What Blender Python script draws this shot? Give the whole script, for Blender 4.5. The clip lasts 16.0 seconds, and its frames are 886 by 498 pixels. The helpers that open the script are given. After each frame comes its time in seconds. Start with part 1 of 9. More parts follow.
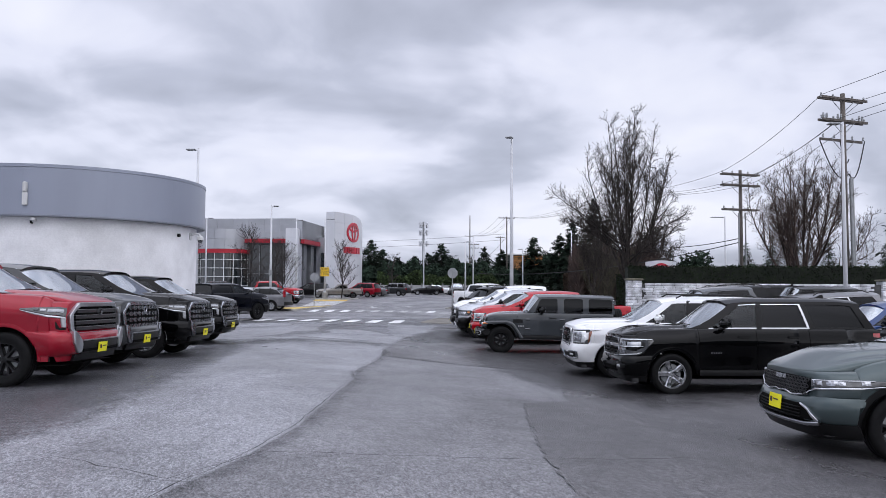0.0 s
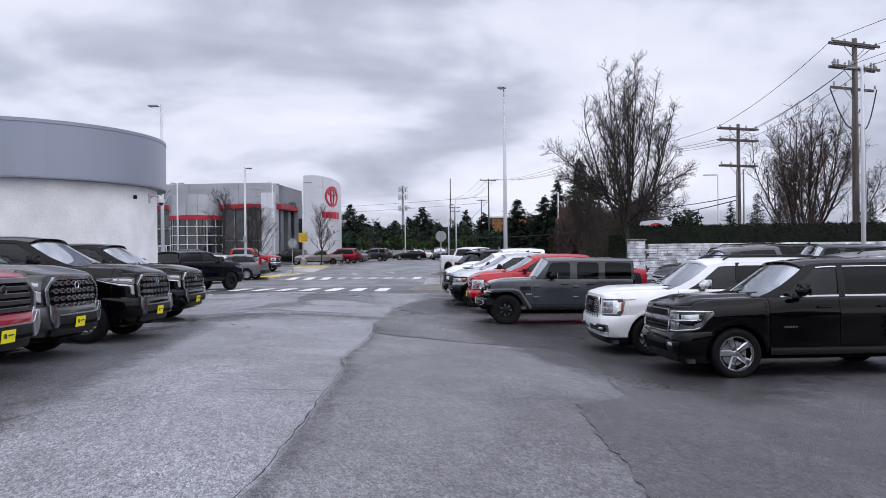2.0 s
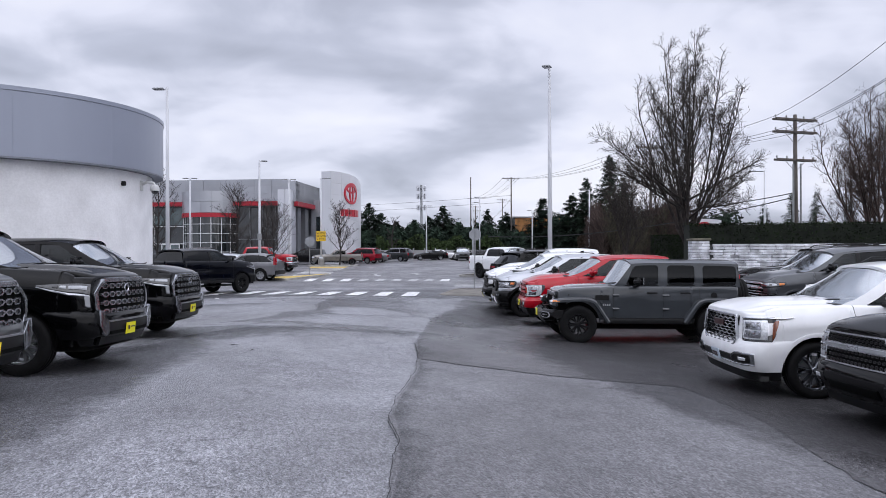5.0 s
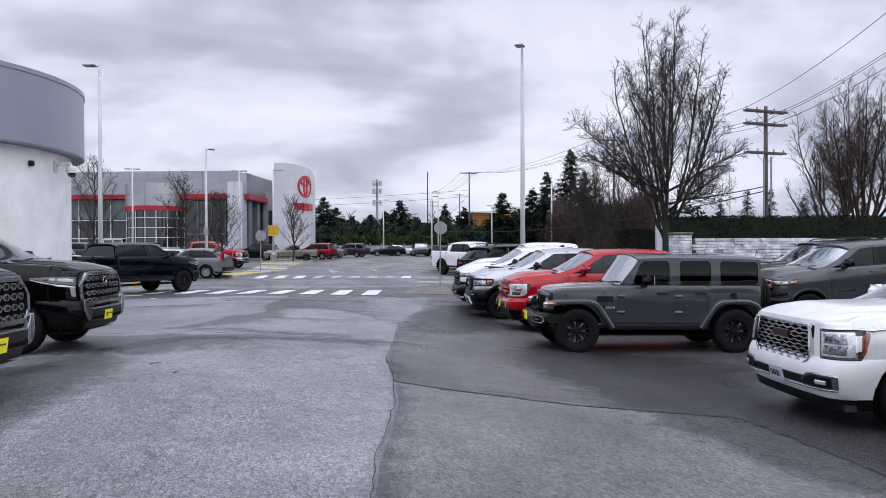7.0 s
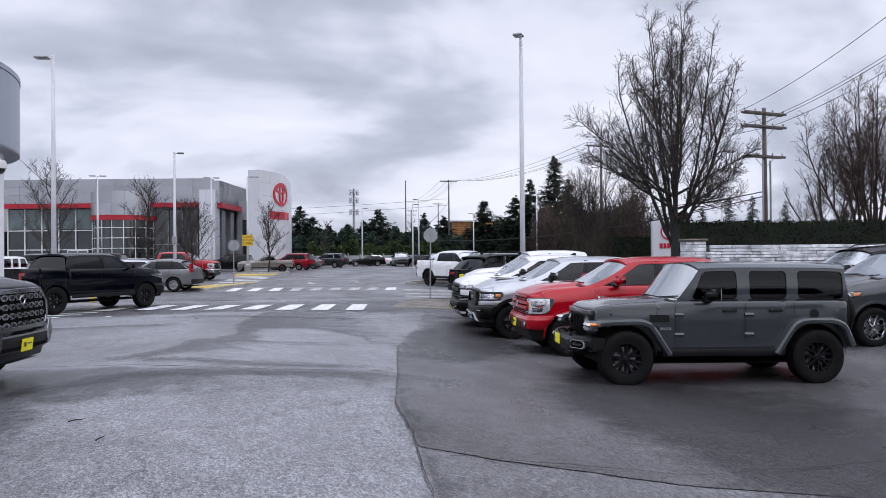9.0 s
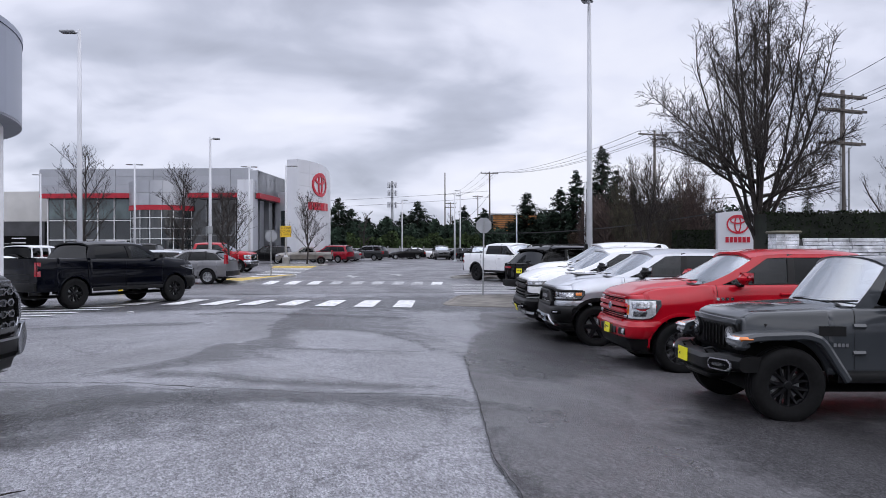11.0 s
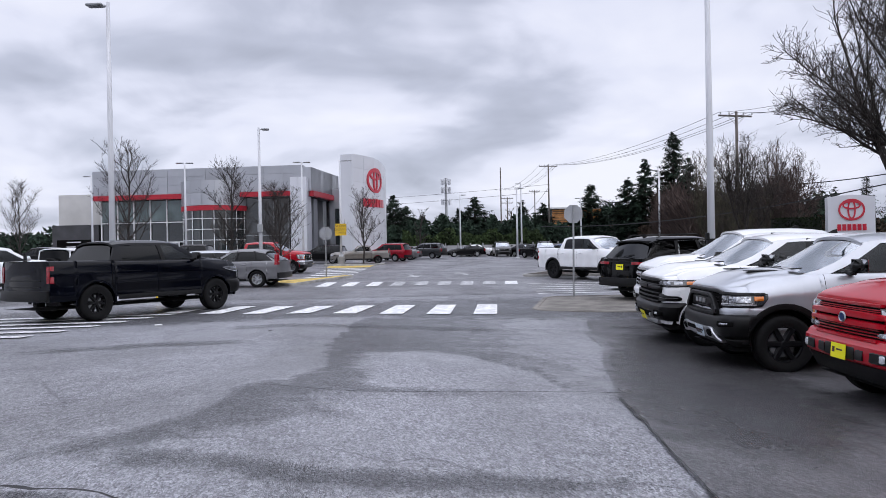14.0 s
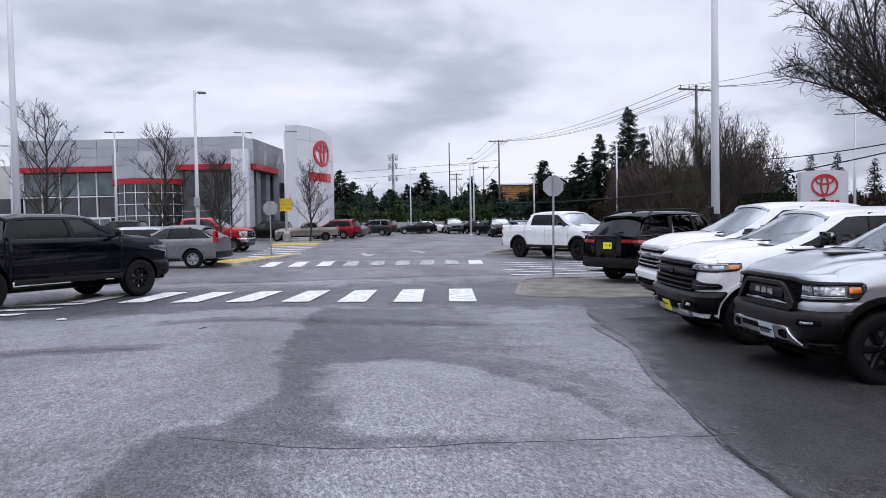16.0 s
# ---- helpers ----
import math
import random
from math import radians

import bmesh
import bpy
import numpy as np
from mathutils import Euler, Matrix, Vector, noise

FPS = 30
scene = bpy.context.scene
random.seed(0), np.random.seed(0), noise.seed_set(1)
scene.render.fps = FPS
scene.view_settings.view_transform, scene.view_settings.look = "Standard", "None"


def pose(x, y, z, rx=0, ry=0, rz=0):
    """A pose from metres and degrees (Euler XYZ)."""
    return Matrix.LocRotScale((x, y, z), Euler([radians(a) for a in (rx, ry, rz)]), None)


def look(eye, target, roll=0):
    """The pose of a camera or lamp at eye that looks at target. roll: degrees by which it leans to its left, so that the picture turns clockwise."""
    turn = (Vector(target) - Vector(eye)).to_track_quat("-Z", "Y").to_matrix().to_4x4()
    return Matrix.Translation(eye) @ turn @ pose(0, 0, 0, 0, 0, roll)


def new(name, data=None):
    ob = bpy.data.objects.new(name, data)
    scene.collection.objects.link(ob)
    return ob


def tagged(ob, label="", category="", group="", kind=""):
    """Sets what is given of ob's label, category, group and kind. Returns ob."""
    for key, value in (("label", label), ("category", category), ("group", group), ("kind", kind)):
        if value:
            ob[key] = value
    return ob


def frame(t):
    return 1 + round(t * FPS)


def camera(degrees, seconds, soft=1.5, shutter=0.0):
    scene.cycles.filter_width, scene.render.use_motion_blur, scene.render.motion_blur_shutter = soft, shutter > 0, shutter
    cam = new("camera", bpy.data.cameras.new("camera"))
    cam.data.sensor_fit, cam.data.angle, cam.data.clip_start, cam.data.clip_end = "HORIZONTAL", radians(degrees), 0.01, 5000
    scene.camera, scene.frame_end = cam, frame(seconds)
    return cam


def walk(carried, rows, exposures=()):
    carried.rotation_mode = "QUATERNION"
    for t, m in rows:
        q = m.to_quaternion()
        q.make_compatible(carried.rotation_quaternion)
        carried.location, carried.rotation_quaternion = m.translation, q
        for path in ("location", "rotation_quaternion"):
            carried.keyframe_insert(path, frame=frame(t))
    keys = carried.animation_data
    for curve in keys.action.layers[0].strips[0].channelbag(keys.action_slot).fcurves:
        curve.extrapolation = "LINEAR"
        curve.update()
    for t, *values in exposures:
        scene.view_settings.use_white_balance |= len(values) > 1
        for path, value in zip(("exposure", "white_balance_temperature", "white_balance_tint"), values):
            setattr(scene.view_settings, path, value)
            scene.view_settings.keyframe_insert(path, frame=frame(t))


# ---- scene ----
cam = camera(61.8, 16.0, soft=0.85)
PATH = [
    (0, (0.298, -1.084, 2.168), (0.591, 0.892, 2.264), 0.3),
    (0.5, (0.265, -0.343, 2.167), (0.56, 1.634, 2.212), 0.8),
    (1, (0.265, 0.433, 2.151), (0.61, 2.403, 2.164), 0.6),
    (1.5, (0.271, 1.259, 2.127), (0.637, 3.225, 2.128), 0.1),
    (2, (0.254, 1.911, 2.149), (0.604, 3.88, 2.149), -0.6),
    (2.5, (0.211, 2.655, 2.158), (0.528, 4.63, 2.159), -0.8),
    (3, (0.175, 3.329, 2.146), (0.463, 5.309, 2.144), -0.6),
    (5.5, (0.105, 6.797, 2.099), (0.423, 8.772, 2.102), -0.1),
    (6, (0.099, 7.496, 2.086), (0.443, 9.466, 2.088), -0.2),
    (6.5, (0.146, 8.193, 2.083), (0.527, 10.157, 2.079), -0.2),
    (7, (0.17, 8.8, 2.051), (0.596, 10.754, 2.041), -0.2),
    (7.5, (0.203, 9.501, 2.038), (0.677, 11.444, 2.022), -0.4),
    (8, (0.208, 10.241, 2.035), (0.712, 12.176, 2.023), -0.7),
    (8.5, (0.208, 10.985, 2.022), (0.715, 12.92, 2.023), -0.9),
    (9, (0.184, 11.621, 2.023), (0.673, 13.561, 2.039), -0.5),
    (11.5, (0.209, 15.127, 1.935), (0.578, 17.093, 1.927), 0.0),
    (12, (0.212, 15.821, 1.912), (0.555, 17.791, 1.897), 0.2),
    (12.5, (0.196, 16.552, 1.885), (0.502, 18.528, 1.865), 0.3),
    (13, (0.162, 17.248, 1.883), (0.431, 19.23, 1.864), -0.0),
    (13.5, (0.13, 17.962, 1.867), (0.379, 19.946, 1.855), -0.7),
    (14, (0.062, 18.573, 1.86), (0.314, 20.557, 1.855), -1.1),
    (14.5, (-0.025, 19.269, 1.851), (0.251, 21.249, 1.844), -1.3),
    (15, (-0.08, 20.008, 1.859), (0.235, 21.983, 1.839), -1.1),
    (15.5, (-0.108, 20.727, 1.846), (0.247, 22.695, 1.804), -1.0),
    (16, (-0.095, 21.448, 1.842), (0.301, 23.407, 1.772), -1.0),
]
walk(cam, [(t, look(eye, target, roll)) for t, eye, target, roll in PATH])

# ---- light ----
SUN_EL, SUN_ROT = 55.0, 150.0
scene.view_settings.exposure = 0.50
world = bpy.data.worlds.new("sky")
scene.world = world
world.use_nodes = True


def build_sky():
    nt = world.node_tree
    nt.nodes.clear()
    N, L = nt.nodes.new, nt.links.new
    out, bg = N("ShaderNodeOutputWorld"), N("ShaderNodeBackground")
    sky = N("ShaderNodeTexSky")
    sky.sky_type, sky.sun_disc = "NISHITA", False
    sky.sun_elevation, sky.sun_rotation = radians(SUN_EL), radians(SUN_ROT)
    tc, sep = N("ShaderNodeTexCoord"), N("ShaderNodeSeparateXYZ")
    L(tc.outputs["Generated"], sep.inputs[0])
    # cloud layer on a high plane: direction divided by its height
    up = N("ShaderNodeMath")
    up.operation = "MAXIMUM"
    up.inputs[1].default_value = 0.0
    L(sep.outputs[2], up.inputs[0])
    add = N("ShaderNodeMath")
    add.operation = "ADD"
    add.inputs[1].default_value = 0.30
    L(up.outputs[0], add.inputs[0])
    div = N("ShaderNodeVectorMath")
    div.operation = "DIVIDE"
    comb = N("ShaderNodeCombineXYZ")
    for i in range(3):
        L(add.outputs[0], comb.inputs[i])
    L(tc.outputs["Generated"], div.inputs[0])
    L(comb.outputs[0], div.inputs[1])

    def cloud(scale, loc, detail, rough, distort=0.4):
        mp = N("ShaderNodeMapping")
        mp.inputs["Location"].default_value = loc
        mp.inputs["Scale"].default_value = (1.0, 1.05, 0.0)
        n = N("ShaderNodeTexNoise")
        n.inputs["Scale"].default_value, n.inputs["Detail"].default_value = scale, detail
        n.inputs["Roughness"].default_value, n.inputs["Distortion"].default_value = rough, distort
        L(div.outputs[0], mp.inputs[0])
        L(mp.outputs[0], n.inputs["Vector"])
        return n.outputs["Fac"]

    big = cloud(1.15, CLOUD_LOC, 4.0, 0.48)
    small = cloud(3.4, (3.1, 7.7, 0.0), 5.0, 0.5)
    mix = N("ShaderNodeMath")
    mix.operation = "MULTIPLY_ADD"
    mix.inputs[1].default_value, mix.inputs[2].default_value = 0.28, -0.14
    L(small, mix.inputs[0])
    tot = N("ShaderNodeMath")
    tot.operation = "ADD"
    L(big, tot.inputs[0])
    L(mix.outputs[0], tot.inputs[1])
    ramp = N("ShaderNodeValToRGB")
    e = ramp.color_ramp.elements
    e[0].position, e[0].color = 0.34, (0.40, 0.425, 0.525, 1)
    e[1].position, e[1].color = 0.64, (0.86, 0.875, 0.985, 1)
    m1 = e.new(0.44)
    m1.color = (0.52, 0.55, 0.675, 1)
    m2 = e.new(0.53)
    m2.color = (0.74, 0.765, 0.91, 1)
    L(tot.outputs[0], ramp.inputs[0])
    # the clear sky shines through the cloud sheet a little
    mx = N("ShaderNodeMix")
    mx.data_type = "RGBA"
    mx.inputs[0].default_value = 0.93
    dim = N("ShaderNodeVectorMath")
    dim.operation = "SCALE"
    dim.inputs["Scale"].default_value = 0.09
    L(sky.outputs[0], dim.inputs[0])
    L(dim.outputs[0], mx.inputs[6])
    L(ramp.outputs[0], mx.inputs[7])
    # an overcast sky is brightest overhead
    zen = N("ShaderNodeMapRange")
    zen.interpolation_type = "SMOOTHSTEP"
    for k, v in zip(("From Min", "From Max", "To Min", "To Max"), (0.38, 0.95, 1.0, 2.1)):
        zen.inputs[k].default_value = v
    L(sep.outputs[2], zen.inputs["Value"])
    lift = N("ShaderNodeVectorMath")
    lift.operation = "SCALE"
    L(mx.outputs[2], lift.inputs[0])
    L(zen.outputs[0], lift.inputs["Scale"])
    L(lift.outputs[0], bg.inputs[0])
    bg.inputs[1].default_value = SKY_STRENGTH
    L(bg.outputs[0], out.inputs[0])


CLOUD_LOC = (0.35, 0.2, 0.0)
SKY_STRENGTH = 0.77
build_sky()
sun_data = bpy.data.lights.new("sun", "SUN")
sun_data.energy, sun_data.angle, sun_data.color = 0.7, radians(110), (1.0, 0.98, 0.96)
sun = new("sun", sun_data)
_el, _az = radians(SUN_EL), radians(SUN_ROT)
sun.matrix_world = look((math.sin(_az) * math.cos(_el) * 50, math.cos(_az) * math.cos(_el) * 50, math.sin(_el) * 50), (0, 0, 0))


# ---- materials ----
MATS = {}


def surface(name, color, rough=0.6, metal=0.0, vary=0.12, scale=3.0, bump=0.0, bump_scale=40.0, coat=0.0, spec=0.5,
            color2=None, island=0.0, fine=0.0, fine_scale=120.0, rough_vary=0.0, streak=0.0):
    """A principled surface with variation at two scales and fine relief, in world metres."""
    if name in MATS:
        return MATS[name]
    m = bpy.data.materials.new(name)
    m.use_nodes = True
    nt = m.node_tree
    N, L = nt.nodes.new, nt.links.new
    b = nt.nodes["Principled BSDF"]
    b.inputs["Roughness"].default_value, b.inputs["Metallic"].default_value = rough, metal
    b.inputs["Coat Weight"].default_value, b.inputs["Coat Roughness"].default_value = coat, 0.04
    b.inputs["Specular IOR Level"].default_value = spec
    geo = N("ShaderNodeNewGeometry")
    n1 = N("ShaderNodeTexNoise")
    n1.inputs["Scale"].default_value, n1.inputs["Detail"].default_value = scale, 6.0
    if streak:
        mp = N("ShaderNodeMapping")
        mp.inputs["Scale"].default_value = (1, 1, streak)
        L(geo.outputs["Position"], mp.inputs[0])
        L(mp.outputs[0], n1.inputs["Vector"])
    else:
        L(geo.outputs["Position"], n1.inputs["Vector"])
    c2 = color2 or tuple(max(0.0, c * (1 - 2 * vary)) for c in color)
    c1 = color if color2 else tuple(min(1.0, c * (1 + vary)) for c in color)
    ramp = N("ShaderNodeValToRGB")
    ramp.color_ramp.elements[0].position, ramp.color_ramp.elements[0].color = 0.32, (*c2, 1)
    ramp.color_ramp.elements[1].position, ramp.color_ramp.elements[1].color = 0.68, (*c1, 1)
    L(n1.outputs["Fac"], ramp.inputs[0])
    col = ramp.outputs[0]
    if fine:
        n2 = N("ShaderNodeTexNoise")
        n2.inputs["Scale"].default_value, n2.inputs["Detail"].default_value = fine_scale, 2.0
        L(geo.outputs["Position"], n2.inputs["Vector"])
        mr = N("ShaderNodeMapRange")
        mr.inputs["From Min"].default_value, mr.inputs["From Max"].default_value = 0.3, 0.7
        mr.inputs["To Min"].default_value, mr.inputs["To Max"].default_value = 1 - fine, 1 + fine
        L(n2.outputs["Fac"], mr.inputs["Value"])
        sc = N("ShaderNodeVectorMath")
        sc.operation = "SCALE"
        L(col, sc.inputs[0])
        L(mr.outputs[0], sc.inputs["Scale"])
        col = sc.outputs[0]
    if island:
        info = N("ShaderNodeObjectInfo")
        add = N("ShaderNodeMath")
        L(info.outputs["Random"], add.inputs[0])
        L(geo.outputs["Random Per Island"], add.inputs[1])
        fr = N("ShaderNodeMath")
        fr.operation = "FRACT"
        L(add.outputs[0], fr.inputs[0])
        mr = N("ShaderNodeMapRange")
        mr.inputs["To Min"].default_value, mr.inputs["To Max"].default_value = 1 - island, 1 + island
        L(fr.outputs[0], mr.inputs["Value"])
        sc = N("ShaderNodeVectorMath")
        sc.operation = "SCALE"
        L(col, sc.inputs[0])
        L(mr.outputs[0], sc.inputs["Scale"])
        col = sc.outputs[0]
    L(col, b.inputs["Base Color"])
    if rough_vary:
        mr = N("ShaderNodeMapRange")
        mr.inputs["To Min"].default_value, mr.inputs["To Max"].default_value = rough - rough_vary, rough + rough_vary
        L(n1.outputs["Fac"], mr.inputs["Value"])
        L(mr.outputs[0], b.inputs["Roughness"])
    if bump:
        n3 = N("ShaderNodeTexNoise")
        n3.inputs["Scale"].default_value, n3.inputs["Detail"].default_value = bump_scale, 4.0
        L(geo.outputs["Position"], n3.inputs["Vector"])
        bp = N("ShaderNodeBump")
        bp.inputs["Strength"].default_value, bp.inputs["Distance"].default_value = bump, 0.02
        L(n3.outputs["Fac"], bp.inputs["Height"])
        L(bp.outputs[0], b.inputs["Normal"])
    MATS[name] = m
    return m


def glass(name, tint, ior=1.5):
    """Thin window glass: tinted see-through with a mirror sheen that grows towards grazing views."""
    if name in MATS:
        return MATS[name]
    m = bpy.data.materials.new(name)
    m.use_nodes = True
    nt = m.node_tree
    nt.nodes.clear()
    N, L = nt.nodes.new, nt.links.new
    out, mix, tr, gl, lw = (N("ShaderNodeOutputMaterial"), N("ShaderNodeMixShader"), N("ShaderNodeBsdfTransparent"),
                            N("ShaderNodeBsdfGlossy"), N("ShaderNodeLayerWeight"))
    tr.inputs[0].default_value = (*tint, 1)
    gl.inputs["Roughness"].default_value = 0.015
    gl.inputs["Color"].default_value = (0.95, 0.97, 1, 1)
    lw.inputs["Blend"].default_value = 0.5
    pw, mr = N("ShaderNodeMath"), N("ShaderNodeMapRange")
    pw.operation, pw.inputs[1].default_value = "POWER", 4.0
    f0 = ((ior - 1) / (ior + 1)) ** 2
    mr.inputs["To Min"].default_value, mr.inputs["To Max"].default_value = f0, 0.95
    L(lw.outputs["Facing"], pw.inputs[0])
    L(pw.outputs[0], mr.inputs["Value"])
    L(mr.outputs[0], mix.inputs[0])
    L(tr.outputs[0], mix.inputs[1])
    L(gl.outputs[0], mix.inputs[2])
    L(mix.outputs[0], out.inputs[0])
    MATS[name] = m
    return m


def asphalt(name, dark, light, rough, speck=0.5, wet=0.15):
    """Worn damp asphalt: aggregate specks, stains and damp patches with lower roughness."""
    m = bpy.data.materials.new(name)
    m.use_nodes = True
    nt = m.node_tree
    N, L = nt.nodes.new, nt.links.new
    b = nt.nodes["Principled BSDF"]
    geo = N("ShaderNodeNewGeometry")

    def nz(scale, detail=5.0, rg=0.5, stretch=None, dist=0.0):
        n = N("ShaderNodeTexNoise")
        n.inputs["Scale"].default_value, n.inputs["Detail"].default_value, n.inputs["Roughness"].default_value = scale, detail, rg
        n.inputs["Distortion"].default_value = dist
        if stretch:
            mp = N("ShaderNodeMapping")
            mp.inputs["Scale"].default_value = stretch
            L(geo.outputs["Position"], mp.inputs[0])
            L(mp.outputs[0], n.inputs["Vector"])
        else:
            L(geo.outputs["Position"], n.inputs["Vector"])
        return n.outputs["Fac"]

    def rng(v, a, c, lo, hi):
        r = N("ShaderNodeMapRange")
        for k, x in zip(("From Min", "From Max", "To Min", "To Max"), (a, c, lo, hi)):
            r.inputs[k].default_value = x
        L(v, r.inputs["Value"])
        return r.outputs[0]

    def mul(a, c):
        r = N("ShaderNodeMath")
        r.operation = "MULTIPLY"
        L(a, r.inputs[0])
        L(c, r.inputs[1])
        return r.outputs[0]

    big = nz(0.32, 7, 0.6, (1.0, 0.55, 1), 0.6)
    mid = nz(2.2, 6, 0.6)
    vor = N("ShaderNodeTexVoronoi")
    vor.inputs["Scale"].default_value = 95.0
    lay = N("ShaderNodeMapping")  # stones lie lengthwise, as the paver rolled them
    lay.inputs["Scale"].default_value = (1.0, 0.42, 1.0)
    L(geo.outputs["Position"], lay.inputs[0])
    L(lay.outputs[0], vor.inputs["Vector"])
    sep = N("ShaderNodeSeparateColor")
    L(vor.outputs["Color"], sep.inputs[0])
    ramp = N("ShaderNodeValToRGB")
    ramp.color_ramp.elements[0].position, ramp.color_ramp.elements[0].color = 0.36, (*dark, 1)
    ramp.color_ramp.elements[1].position, ramp.color_ramp.elements[1].color = 0.62, (*light, 1)
    L(big, ramp.inputs[0])
    vo2 = N("ShaderNodeTexVoronoi")
    vo2.inputs["Scale"].default_value = 46.0
    L(lay.outputs[0], vo2.inputs["Vector"])
    sep2 = N("ShaderNodeSeparateColor")
    L(vo2.outputs["Color"], sep2.inputs[0])
    k = mul(rng(mid, 0.3, 0.7, 0.88, 1.12), rng(sep.outputs[0], 0, 1, 1 - speck, 1 + speck))
    k = mul(k, rng(sep2.outputs[0], 0, 1, 1 - speck * 0.55, 1 + speck * 0.55))
    k = mul(k, rng(nz(14.0, 3, 0.6, (1, 0.4, 1)), 0.3, 0.7, 0.92, 1.08))
    # fine dark cracks
    vc = N("ShaderNodeTexVoronoi")
    vc.feature = "DISTANCE_TO_EDGE"
    vc.inputs["Scale"].default_value = 0.16
    wob = N("ShaderNodeTexNoise")
    wob.inputs["Scale"].default_value, wob.inputs["Detail"].default_value = 1.3, 5.0
    L(geo.outputs["Position"], wob.inputs["Vector"])
    vadd = N("ShaderNodeVectorMath")
    vadd.operation = "MULTIPLY_ADD"
    vadd.inputs[1].default_value = (1.6, 1.6, 0)
    L(wob.outputs["Color"], vadd.inputs[0])
    L(geo.outputs["Position"], vadd.inputs[2])
    L(vadd.outputs[0], vc.inputs["Vector"])
    k = mul(k, rng(vc.outputs[0], 0.0008, 0.004, 0.62, 1.0))
    sc = N("ShaderNodeVectorMath")
    sc.operation = "SCALE"
    L(ramp.outputs[0], sc.inputs[0])
    L(k, sc.inputs["Scale"])
    L(sc.outputs[0], b.inputs["Base Color"])
    L(rng(nz(0.5, 6, 0.6, (1, 0.6, 1)), 0.35, 0.65, rough - wet, rough + wet), b.inputs["Roughness"])
    bp = N("ShaderNodeBump")
    bp.inputs["Strength"].default_value, bp.inputs["Distance"].default_value = 0.7, 0.010
    L(vor.outputs["Distance"], bp.inputs["Height"])
    L(bp.outputs[0], b.inputs["Normal"])
    return m


RUBBER = surface("rubber", (0.006, 0.006, 0.0065), 0.75, vary=0.2, scale=20, spec=0.2)
BLACK = surface("black_plastic", (0.005, 0.005, 0.0055), 0.42, spec=0.25, vary=0.2, scale=8)
DARKGAP = surface("dark_gap", (0.003, 0.003, 0.003), 0.9, spec=0.1, vary=0.1)
CHROME = surface("chrome", (0.58, 0.59, 0.61), 0.14, 1.0, vary=0.04)
SATIN = surface("satin_metal", (0.50, 0.51, 0.53), 0.32, 1.0, vary=0.06)
ALLOY = surface("alloy", (0.55, 0.56, 0.58), 0.28, 1.0, vary=0.05)
ALLOYB = surface("black_alloy", (0.006, 0.006, 0.007), 0.30, 0.0, vary=0.1, spec=0.3)
DIMBAR = surface("dim_chrome", (0.34, 0.35, 0.37), 0.22, 1.0, vary=0.15)
GUNBAR = surface("gunmetal_bar", (0.10, 0.10, 0.105), 0.28, 0.9, vary=0.1)
LENS = surface("lamp_lens", (0.36, 0.37, 0.40), 0.12, 0.75, vary=0.45, scale=26, coat=1.0)
LENSD = surface("dark_lamp", (0.030, 0.031, 0.034), 0.08, 0.2, vary=0.4, scale=22, coat=1.0)
AMBER = surface("amber_lens", (0.75, 0.20, 0.02), 0.12, vary=0.1, coat=1.0)
AMBERD = surface("deep_amber_lens", (0.22, 0.05, 0.012), 0.12, vary=0.1, coat=1.0)
REDLENS = surface("red_lens", (0.36, 0.004, 0.014), 0.1, vary=0.2, scale=14, coat=1.0)
ALLOYM = surface("machined_dark_alloy", (0.20, 0.20, 0.21), 0.3, 1.0, vary=0.3, scale=14)
LAMPW = surface("bright_lamp", (0.70, 0.72, 0.75), 0.15, 0.3, vary=0.15, scale=30, coat=1.0)
PLATEY = surface("yellow_tag", (0.93, 0.86, 0.008), 0.4, vary=0.03)
PLATEW = surface("plate_white", (0.62, 0.70, 0.78), 0.4, vary=0.08, scale=30)
INK = surface("dark_ink", (0.05, 0.02, 0.02), 0.5, vary=0.1)
CABIN = surface("cabin_trim", (0.016, 0.016, 0.017), 0.7, vary=0.25, scale=6)
SEATM = surface("seat_leather", (0.035, 0.034, 0.033), 0.55, vary=0.2, scale=9)
GLASS = glass("window_glass", (0.24, 0.27, 0.27), 1.45)
GLASSD = glass("privacy_glass", (0.030, 0.032, 0.035), 1.36)
WINDSCREEN = glass("windscreen_glass", (0.62, 0.68, 0.69), 4.6)
WORNPAINT = surface("worn_line_paint", (0.46, 0.46, 0.47), 0.6, vary=0.3, scale=5, fine=0.35, fine_scale=40)
WHITEPAINT = surface("line_paint", (0.80, 0.80, 0.80), 0.6, vary=0.2, scale=7, fine=0.25, fine_scale=60)
YELLOWPAINT = surface("kerb_yellow", (0.62, 0.44, 0.10), 0.65, vary=0.22, scale=4, fine=0.2, fine_scale=60)
CONCRETE = surface("concrete", (0.36, 0.35, 0.33), 0.8, vary=0.18, scale=1.6, bump=0.2, bump_scale=60, fine=0.12)
POLEW = surface("pole_paint", (0.62, 0.63, 0.66), 0.45, vary=0.07, scale=2.5, streak=0.2)
GALV = surface("galvanised_steel", (0.34, 0.35, 0.36), 0.5, 0.6, vary=0.1, scale=9)
POLEWOOD = surface("weathered_pole_wood", (0.115, 0.10, 0.09), 0.85, vary=0.25, scale=7, streak=0.12, bump=0.3)
WIREM = surface("cable_black", (0.02, 0.02, 0.022), 0.6, vary=0.1)
